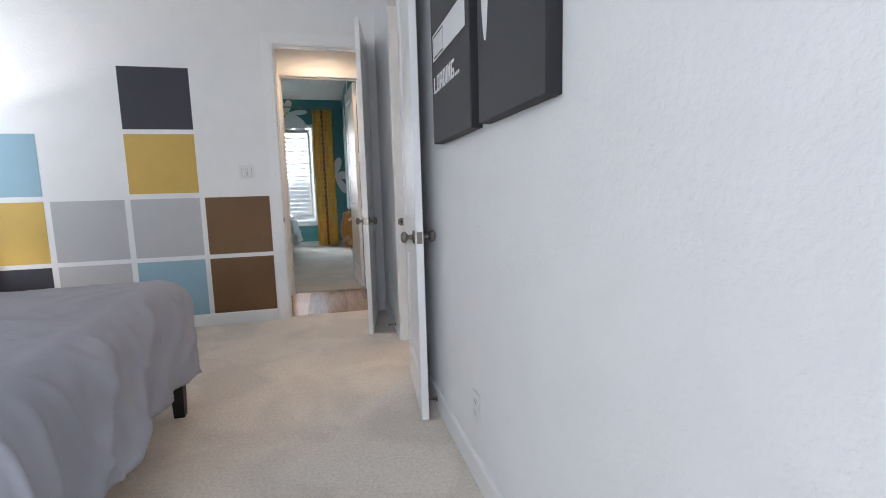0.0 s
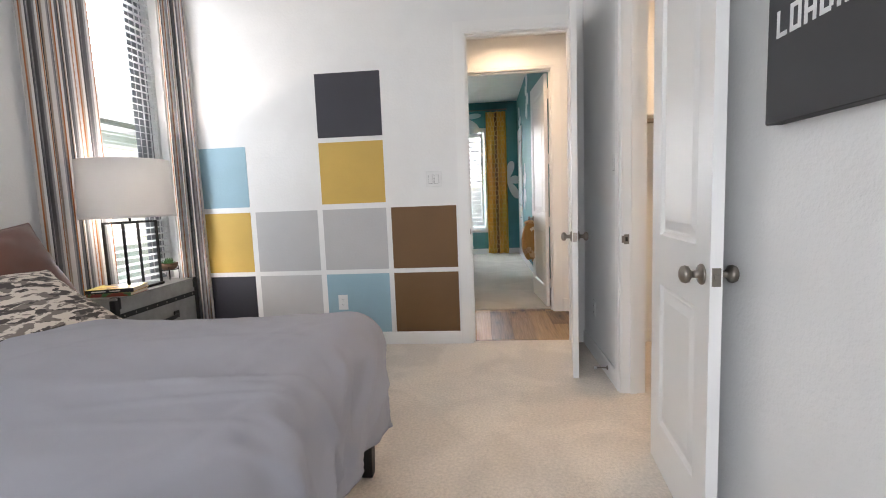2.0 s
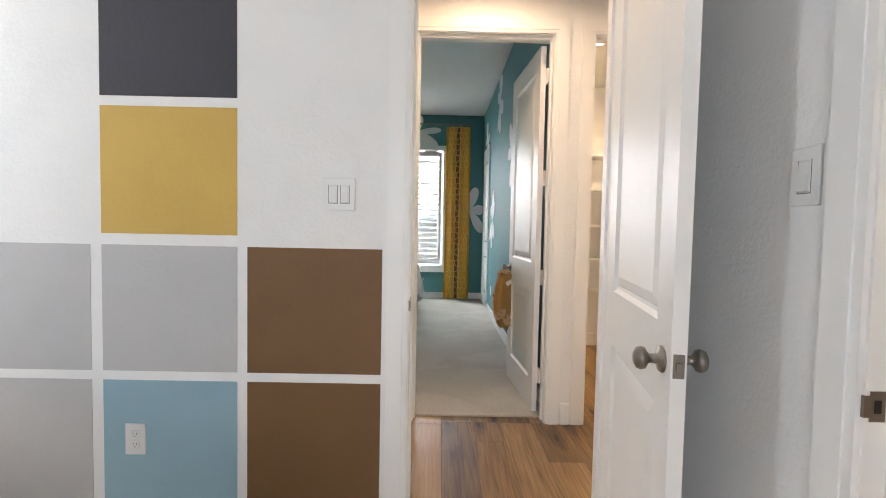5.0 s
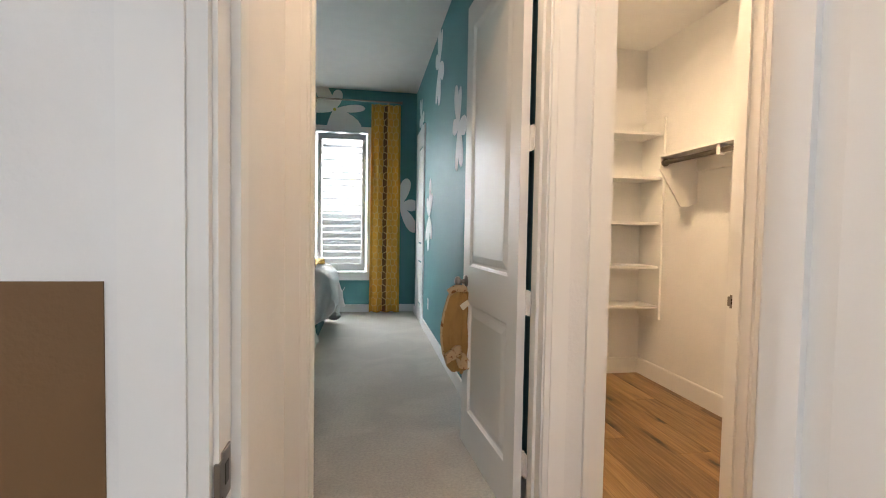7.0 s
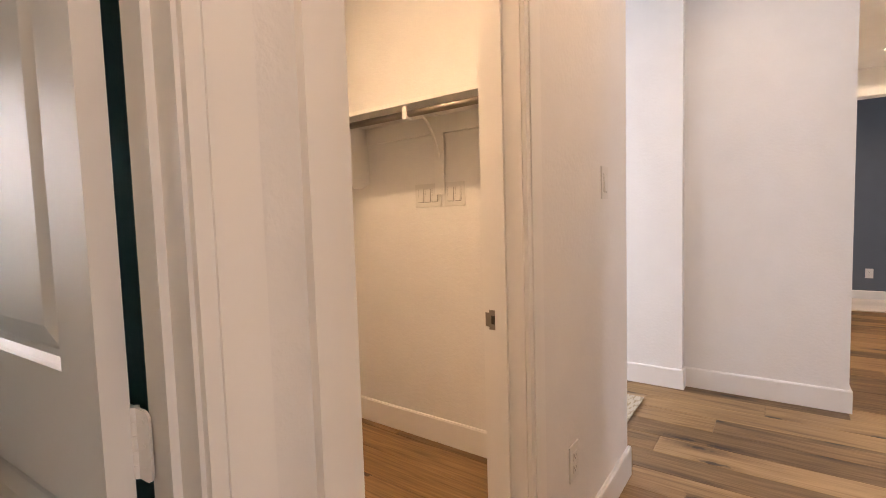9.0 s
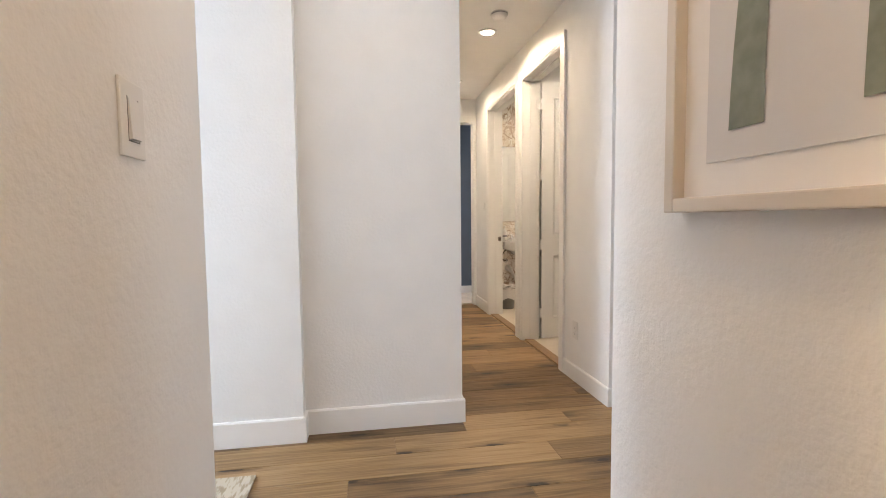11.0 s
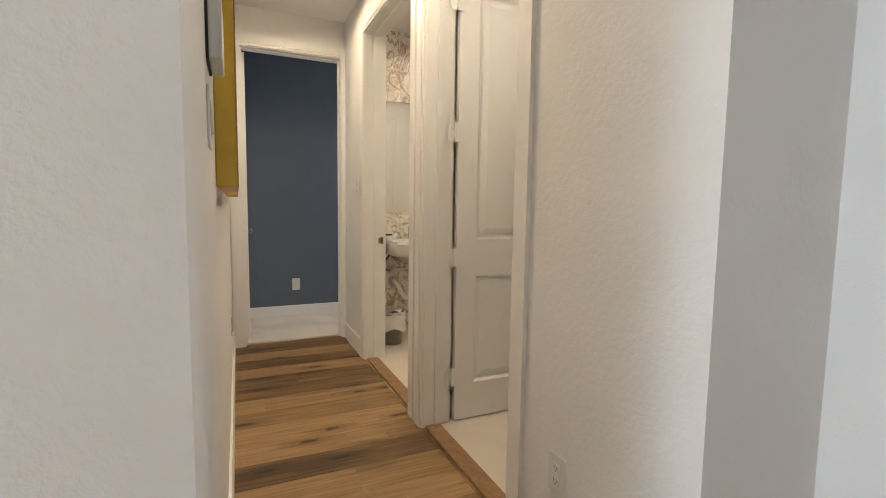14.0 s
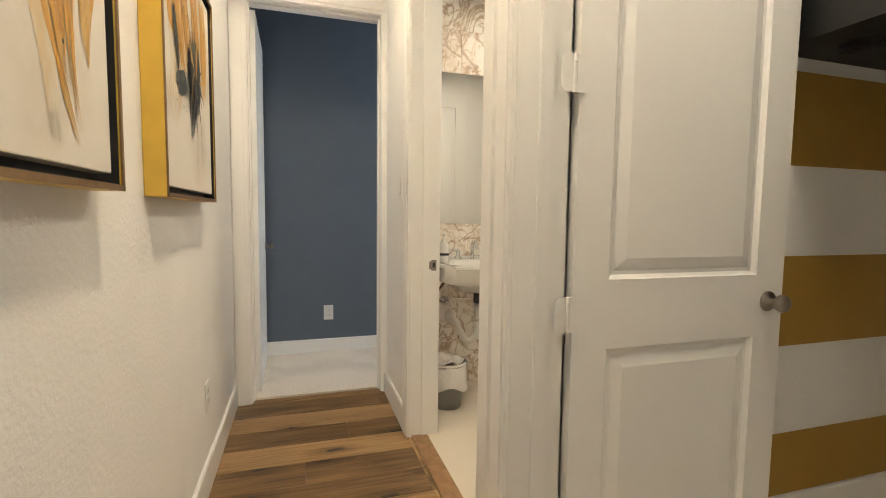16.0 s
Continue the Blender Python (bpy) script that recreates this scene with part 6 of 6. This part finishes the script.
def painting(m, w, h, label, strokes):
    """A floater-framed canvas in local xz facing -y."""
    root = thing("painting", m, label, "painting", "paintings in the corridor")
    fr = part("frame", boxes((-w / 2, -w / 2 + 0.012, -0.055, 0, 0, h), (w / 2 - 0.012, w / 2, -0.055, 0, 0, h), (-w / 2 + 0.012, w / 2 - 0.012, -0.055, 0, 0, 0.012), (-w / 2 + 0.012, w / 2 - 0.012, -0.055, 0, h - 0.012, h), bevel=0.004), "frame_gold", root, "brushed gold frame")
    part("lip", boxes((-w / 2, -w / 2 + 0.012, -0.058, -0.055, 0, h), (w / 2 - 0.012, w / 2, -0.058, -0.055, 0, h), (-w / 2, w / 2, -0.058, -0.055, 0, 0.012), (-w / 2, w / 2, -0.058, -0.055, h - 0.012, h)), "frame_bronze", fr, "bronze front lip")
    part("shadow_gap", boxes((-w / 2 + 0.012, w / 2 - 0.012, -0.012, -0.002, 0.012, h - 0.012), (-w / 2 + 0.012, -w / 2 + 0.014, -0.052, -0.012, 0.012, h - 0.012), (w / 2 - 0.014, w / 2 - 0.012, -0.052, -0.012, 0.012, h - 0.012), (-w / 2 + 0.014, w / 2 - 0.014, -0.052, -0.012, 0.012, 0.014), (-w / 2 + 0.014, w / 2 - 0.014, -0.052, -0.012, h - 0.014, h - 0.012)), "canvas_edge", root, "black recess")
    part("canvas", one_box(-w / 2 + 0.032, w / 2 - 0.032, -0.046, -0.012, 0.032, h - 0.032, bevel=0.003), "paint_white", root)
    for i, (mt, pts, ws) in enumerate(strokes):
        o = part("brush_stroke", stroke(pts, [(1.15 if q > 0.02 else 0.5) * q for q in ws]), mt, root)
        o.location.y = -0.0466 - 0.0004 * i
        tagged(o, kind="stuff")
    spatter = bmesh.new()
    rg = random.Random(int(100 * w) + len(strokes))
    for k in range(46):
        cx, cz, q = rg.gauss(0.0, 0.09), rg.gauss(0.42, 0.13), rg.uniform(0.0012, 0.0042)
        if abs(cx) < w / 2 - 0.05 and 0.05 < cz < h - 0.05:
            spatter.faces.new([spatter.verts.new((cx + q * math.cos(a * 0.9), 0, cz + q * 1.4 * math.sin(a * 0.9))) for a in range(7)])
    o = part("paint_spatter", spatter, "paint_black", root)
    o.location.y = -0.0515
    tagged(o, kind="stuff")
    return root


S1 = [("paint_tan", ((0.06, 0.40), (0.10, 0.22), (0.13, 0.04)), (0.05, 0.04, 0.03)),
      ("paint_ochre", ((0.06, 0.73), (0.10, 0.52), (0.14, 0.34), (0.16, 0.20), (0.21, 0.06)), (0.16, 0.17, 0.11, 0.06, 0.015)),
      ("paint_ochre", ((0.23, 0.74), (0.26, 0.50), (0.24, 0.30), (0.25, 0.20)), (0.12, 0.12, 0.04, 0.02)),
      ("paint_white", ((0.17, 0.56), (0.20, 0.42), (0.21, 0.30)), (0.02, 0.04, 0.02)),
      ("paint_black", ((-0.10, 0.74), (-0.06, 0.60), (-0.02, 0.50), (0.03, 0.40), (0.07, 0.33), (0.09, 0.27)), (0.15, 0.14, 0.11, 0.09, 0.05, 0.015)),
      ("paint_black", ((0.02, 0.56), (0.05, 0.46), (0.07, 0.36), (0.08, 0.30)), (0.10, 0.08, 0.05, 0.01)),
      ("paint_black", ((0.05, 0.39), (-0.06, 0.37), (-0.14, 0.28), (-0.22, 0.22), (-0.34, 0.13)), (0.016, 0.010, 0.009, 0.008, 0.007)),
      ("paint_black", ((-0.26, 0.20), (-0.29, 0.17), (-0.32, 0.11)), (0.007, 0.006, 0.004)),
      ("paint_black", ((0.05, 0.36), (0.10, 0.29), (0.17, 0.29)), (0.012, 0.008, 0.004)),
      ("paint_black", ((-0.285, 0.125), (-0.262, 0.105), (-0.272, 0.085), (-0.25, 0.07), (-0.258, 0.045)), (0.006, 0.007, 0.004, 0.007, 0.003))]
S2 = [("paint_tan", ((-0.20, 0.72), (-0.16, 0.48), (-0.26, 0.20)), (0.20, 0.18, 0.08)),
      ("paint_ochre", ((-0.22, 0.74), (-0.14, 0.56), (-0.06, 0.38)), (0.20, 0.22, 0.08)),
      ("paint_ochre", ((0.02, 0.74), (0.06, 0.56), (0.04, 0.38)), (0.12, 0.14, 0.06)),
      ("paint_ochre", ((0.20, 0.73), (0.22, 0.52), (0.20, 0.34)), (0.08, 0.09, 0.03)),
      ("paint_white", ((-0.04, 0.74), (0.0, 0.62), (0.02, 0.50)), (0.03, 0.04, 0.01)),
      ("paint_black", ((0.03, 0.54), (0.06, 0.43), (0.03, 0.32), (-0.01, 0.19)), (0.10, 0.17, 0.12, 0.02)),
      ("paint_black", ((-0.02, 0.50), (0.01, 0.40), (0.0, 0.28)), (0.06, 0.10, 0.03)),
      ("paint_black", ((-0.22, 0.56), (-0.19, 0.46), (-0.17, 0.36)), (0.03, 0.04, 0.01)),
      ("paint_black", ((-0.20, 0.34), (-0.12, 0.36), (-0.04, 0.34)), (0.05, 0.06, 0.03)),
      ("paint_black", ((0.05, 0.30), (0.055, 0.18), (0.06, 0.08)), (0.008, 0.005, 0.003)),
      ("paint_black", ((0.12, 0.32), (0.14, 0.20), (0.16, 0.12)), (0.008, 0.006, 0.003))]
rng_p = random.Random(17)
for k in range(16):
    a, q = k * 0.39 + rng_p.uniform(-0.15, 0.15), rng_p.uniform(0.07, 0.16)
    S1.append(("paint_black", ((0.05 + 0.02 * math.cos(a), 0.43 + 0.02 * math.sin(a)), (0.05 + 0.6 * q * math.cos(a), 0.43 + 0.7 * q * math.sin(a)), (0.055 + q * math.cos(a + 0.1), 0.43 + 1.1 * q * math.sin(a + 0.1))), (0.03, 0.016, 0.004)))
for k in range(20):
    a, q = k * 0.31 + rng_p.uniform(-0.15, 0.15), rng_p.uniform(0.08, 0.2)
    S2.append(("paint_black" if k % 4 else "paint_ochre", ((0.03 + 0.02 * math.cos(a), 0.42), (0.035 + 0.5 * q * math.cos(a), 0.42 + 0.7 * q * math.sin(a)), (0.04 + 0.8 * q * math.cos(a + 0.12), 0.42 + 1.3 * q * math.sin(a + 0.12))), (0.035, 0.02, 0.004)))
painting(pose(5.53, 4.12, 1.225), 0.735, 0.79, "abstract ochre and black painting in a gold floater frame", S1)
painting(pose(6.58, 4.12, 1.225), 0.735, 0.79, "abstract gold and charcoal painting in a gold floater frame", S2)


def downlight(x, y, z=2.74):
    root = thing("recessed_light", pose(x, y, z), "lit round recessed ceiling light with white trim", "ceiling light", "recessed lights")
    part("trim_ring", lathe(bmesh.new(), [(0.055, 0), (0.058, -0.006), (0.078, -0.004), (0.082, 0), (0.055, 0)], seg=32), "plate", root, smooth=True)
    part("lens", lathe(bmesh.new(), [(0, -0.001), (0.056, -0.001), (0.056, -0.0035), (0, -0.0035)], seg=32), "can_glow", root, "glowing lens")


# all but the y 3.6 corridor pair are unseen fittings added over the lamps
for x, y in ((0.62, 4.55), (2.2, 4.55), (3.6, 4.6), (5.66, 3.6), (7.08, 3.6), (1.6, 5.9), (1.8, 3.1), (7.0, 2.4), (5.3, 2.6)):
    downlight(x, y)
SD = thing("smoke_detector", pose(5.30, 3.6, 2.74), "white round smoke detector on the corridor ceiling", "smoke detector")
part("housing", lathe(bmesh.new(), [(0, 0), (0.065, 0), (0.065, -0.012), (0.055, -0.03), (0.035, -0.036), (0, -0.036)], seg=28), "plate", SD, smooth=True)
part("vent_ring", lathe(bmesh.new(), [(0.0652, -0.008), (0.0662, -0.010), (0.0652, -0.012)], seg=28), "slot", SD)
for (x0, x1), y0, y1 in ((EX, 3.06, 3.12), (HX, 3.06, 3.12)):
    tagged(finish("threshold", one_box(x0, x1, y0 + 0.03, y1 + 0.055, 0.0, 0.012, bevel=0.004), "oak_strip"), "oak threshold strip in the doorway", "threshold", kind="structure")

# ---- play room behind the open door ----
for z0, z1 in ((0.135, 0.378), (0.716, 1.05), (1.377, 1.707)):
    o = finish("painted_stripe", one_box(6.0475, 6.05, 0.6, 2.86, z0, z1), "stripe_gold")
    tagged(o, "ochre horizontal stripe painted on the white wall", "painted stripe", "painted stripes", "structure")
SF = thing("ceiling_soffit", pose(0, 0, 0), "black painted low ceiling box with a round grille", "soffit", kind="structure")
part("soffit_box", one_box(4.46, 6.05, 0.6, 2.18, 1.755, 2.74), "black", SF)
gr = bmesh.new()
for r in (0.02, 0.034, 0.048, 0.062, 0.076, 0.09):
    lathe(gr, [(r - 0.0025, 0), (r, -0.004), (r + 0.0025, 0), (r, 0.003), (r - 0.0025, 0)], ((5.86, 1.98, 1.745), (0, 0, 1)), 28)
for k in range(4):
    a = k * 0.785
    rod(gr, (5.86 - 0.09 * math.cos(a), 1.98 - 0.09 * math.sin(a), 1.746), (5.86 + 0.09 * math.cos(a), 1.98 + 0.09 * math.sin(a), 1.746), 0.002, seg=6)
part("round_grille", gr, "black_metal", SF, "black round wire grille")

# ---- bathroom ----
MB = thing("marble_wall", pose(7.82, 0, 0, 0, 0, 0), "brown veined marble wall tiles behind the washbasin", "wall tiles", kind="structure")
zz = 0.006
row = 0
while zz < 2.74:
    z1 = min(zz + 0.30, 2.74)
    yy = 3.04
    first = 0.35 if row % 2 else 0.6
    while yy > 1.32:
        y0 = max(yy - first, 1.32)
        part("tile", one_box(-0.010, 0, y0 + 0.001, yy - 0.001, zz + 0.001, z1 - 0.001), "marble", MB)
        yy, first = y0, 0.6
    zz = z1
    row += 1
MR = thing("wall_mirror", pose(7.81, 2.42, 1.125), "frameless mirror above the washbasin", "mirror")
part("glass", one_box(-0.006, 0, -0.5, 0.5, 0, 1.0, bevel=0.001), "mirror", MR)
SK = thing("washbasin", pose(7.81, 2.62, 0), "white porcelain wall-hung washbasin with chrome tap", "sink")
bm = bmesh.new()


def basin_ring(x0, x1, y0, y1, z, c):
    return [bm.verts.new(v) for v in ((x0, y0, z), (x0, y1, z), (x1 + c, y1, z), (x1, y1 - c, z), (x1, y0 + c, z), (x1 + c, y0, z))]


rings = [basin_ring(0, -0.47, -0.30, 0.30, 0.885, 0.05), basin_ring(0, -0.475, -0.305, 0.305, 0.872, 0.05), basin_ring(0, -0.455, -0.29, 0.29, 0.775, 0.06), basin_ring(0, -0.34, -0.16, 0.16, 0.735, 0.08), basin_ring(0, -0.30, -0.12, 0.12, 0.69, 0.08)]
inner = [basin_ring(-0.13, -0.445, -0.24, 0.24, 0.885, 0.06), basin_ring(-0.15, -0.42, -0.20, 0.20, 0.80, 0.08)]
for a, b in zip(rings, rings[1:]):
    for i in range(6):
        bm.faces.new((a[i], a[(i + 1) % 6], b[(i + 1) % 6], b[i]))
bm.faces.new(rings[-1])
for i in range(6):
    bm.faces.new((rings[0][i], rings[0][(i + 1) % 6], inner[0][(i + 1) % 6], inner[0][i]))
    bm.faces.new((inner[0][i], inner[0][(i + 1) % 6], inner[1][(i + 1) % 6], inner[1][i]))
bm.faces.new(inner[1])
bmesh.ops.bevel(bm, geom=bm.edges[:], offset=0.006, segments=2, affect="EDGES")
part("basin", bm, "porcelain", SK, smooth=True)
part("backsplash_lip", one_box(-0.05, 0, -0.30, 0.30, 0.885, 0.905, bevel=0.005), "porcelain", SK)
TP = part("tap", tube(bmesh.new(), ((-0.075, 0, 0.885), (-0.075, 0, 0.96), (-0.09, 0, 1.0), (-0.14, 0, 1.0), (-0.17, 0, 0.965)), 0.013), "chrome", SK, "chrome curved spout", smooth=True)
for y in (-0.10, 0.10):
    lathe_bm = lathe(bmesh.new(), [(0, 0), (0.028, 0), (0.026, 0.012), (0.014, 0.03), (0.013, 0.055), (0.016, 0.06), (0.0, 0.07)], ((-0.075, y, 0.885), (0, 0, 1)), 16)
    h = part("tap_handle", lathe_bm, "chrome", SK, "chrome lever handle", smooth=True)
    part("lever", rod(bmesh.new(), (-0.075, y, 0.945), (-0.085, y + math.copysign(0.07, y), 0.955), 0.006, 0.004), "chrome", h)
part("trap", tube(bmesh.new(), ((-0.20, 0.0, 0.70), (-0.20, 0.0, 0.58), (-0.20, 0.0, 0.44), (-0.20, 0.02, 0.38), (-0.19, 0.07, 0.36), (-0.16, 0.10, 0.41), (-0.10, 0.12, 0.47), (-0.012, 0.13, 0.49)), 0.021, 14), "pvc", SK, "white plastic drain trap", smooth=True)
part("drain_nut", lathe(bmesh.new(), [(0.026, 0), (0.03, 0.01), (0.03, 0.08), (0.026, 0.09)], ((-0.20, 0, 0.61), (0, 0, 1)), 14), "black", SK)
part("escutcheon", lathe(bmesh.new(), [(0, 0.03), (0.03, 0.03), (0.045, 0.0), (0, 0)], ((-0.012, 0.13, 0.49), (-1, 0, 0)), 18), "pvc", SK, smooth=True)
vv = part("shutoff_valve", lathe(bmesh.new(), [(0, 0.06), (0.012, 0.06), (0.012, 0.02), (0.03, 0.008), (0.032, 0), (0, 0)], ((-0.012, 0.17, 0.60), (-1, 0, 0)), 16), "chrome", SK, smooth=True)
part("supply_hose", tube(bmesh.new(), ((-0.06, 0.17, 0.60), (-0.09, 0.22, 0.61), (-0.11, 0.26, 0.65), (-0.10, 0.20, 0.74), (-0.08, 0.10, 0.80)), 0.008), "braid", SK, "dark braided supply hose", smooth=True)
SB = thing("soap_bottle", pose(7.58, 2.87, 0.885), "white soap bottle with a dark label on the basin", "soap bottle")
part("bottle", lathe(bmesh.new(), [(0, 0), (0.032, 0), (0.035, 0.006), (0.035, 0.10), (0.028, 0.12), (0.014, 0.128), (0.014, 0.145), (0, 0.145)]), "porcelain", SB, smooth=True)
part("label", lathe(bmesh.new(), [(0.0354, 0.045), (0.0354, 0.06)]), "label_dark", SB)
part("pump", tube(bmesh.new(), ((0, 0, 0.145), (0, 0, 0.17), (-0.015, 0, 0.176), (-0.04, 0, 0.172)), 0.006), "porcelain", SB, smooth=True)
BN = thing("waste_bin", pose(7.47, 2.87, 0.006), "grey plastic waste bin with a white liner", "waste bin")
part("bin", lathe(bmesh.new(), [(0, 0), (0.085, 0), (0.115, 0.27), (0.111, 0.27), (0.082, 0.006), (0, 0.006)], seg=28), "bin_grey", BN, smooth=True)


def liner_fn(u, v):
    a = u * 2 * math.pi
    r = 0.113 + 0.010 * v + 0.012 * noise.noise((math.cos(a) * 2, math.sin(a) * 2, v * 2)) * v
    return (r * math.cos(a), r * math.sin(a), 0.285 - v * (0.17 + 0.06 * noise.noise((math.cos(a) * 1.5, math.sin(a) * 1.5, 5))))


part("bag_fill", sheet_grid(20, 10, lambda u, v: ((0.004 + 0.106 * v) * math.cos(u * 2 * math.pi), (0.004 + 0.106 * v) * math.sin(u * 2 * math.pi), 0.262 + 0.02 * v + 0.05 * noise.noise((math.cos(u * 6.2832) * v * 3, math.sin(u * 6.2832) * v * 3, 2.5)))), "bin_liner", BN, smooth=True)
part("liner", sheet_grid(36, 8, liner_fn), "bin_liner", BN, "crumpled white bag", smooth=True)
door("door_7", pose(6.142, 3.018, 0, 0, 0, -90), 0.95, 2.41, "open white two-panel bathroom door", hinges=False)


# ---- oak floor ----
FL = slab("floor_oak", -0.92, 7.87, -0.6, 9.0, -0.08, -0.006, "underlay", "oak plank floor of hall and corridor", "floor")
PM = bpy.data.meshes.new("plank")
b = box(bmesh.new(), 0, 1, 0, 1, -0.006, 0)
b2 = bmesh.new()
lo = [b2.verts.new(v) for v in ((0, 0, -0.006), (1, 0, -0.006), (1, 1, -0.006), (0, 1, -0.006))]
up = [b2.verts.new(v) for v in ((0, 0, -0.0012), (1, 0, -0.0012), (1, 1, -0.0012), (0, 1, -0.0012))]
tp = [b2.verts.new(v) for v in ((0.010, 0.002, 0), (0.990, 0.002, 0), (0.990, 0.998, 0), (0.010, 0.998, 0))]
for i in range(4):
    j = (i + 1) % 4
    b2.faces.new((lo[i], lo[j], up[j], up[i]))
    b2.faces.new((up[i], up[j], tp[j], tp[i]))
b2.faces.new(tp)
b.free()
bmesh.ops.recalc_face_normals(b2, faces=b2.faces[:])
b2.to_mesh(PM)
b2.free()
PM.materials.append(M["oak"])
rng = random.Random(11)


def lay(x0, x1, y0, y1, wid=0.19, length=1.8):
    k0 = math.floor(x0 / wid)
    k = k0
    while k * wid < x1:
        a, c = max(k * wid, x0), min((k + 1) * wid, x1)
        start = -3.0 + ((k * 0.437) % 1.0) * length
        while start < y1:
            s, e = max(start, y0), min(start + length, y1)
            if e - s > 0.01 and c - a > 0.004:
                o = new("plank", PM)
                o.parent = FL
                o.matrix_local = Matrix.Translation((a + 0.0004, s + 0.0004, 0)) @ Matrix.Diagonal((c - a - 0.0008, e - s - 0.0008, 1, 1))
            start += length
        k += 1


lay(0.125, 2.85, 4.07, 5.02)
lay(2.76, 2.85, -0.5, 4.07)
lay(2.85, 3.04, -0.5, 5.02)
lay(2.93, 3.04, 5.02, 8.9)
lay(3.04, 4.18, -0.5, 8.9)
lay(4.18, 4.34, -0.5, 3.19)
lay(4.18, 4.37, 3.19, 4.12)
lay(4.18, 4.30, 4.12, 5.02)
lay(4.18, 4.215, 5.02, 8.9)
lay(4.37, 7.82, 3.19, 4.12)
lay(1.2, 2.72, 5.14, 7.06)
lay(BX[0], BX[1], 4.0, 4.07)
lay(TX[0], TX[1], 5.02, 5.11)
lay(KX[0], KX[1], 5.02, 5.14)
lay(7.82, 7.87, BLY[0], BLY[1])
lay(EX[0], EX[1], 3.175, 3.19)
lay(HX[0], HX[1], 3.175, 3.19)
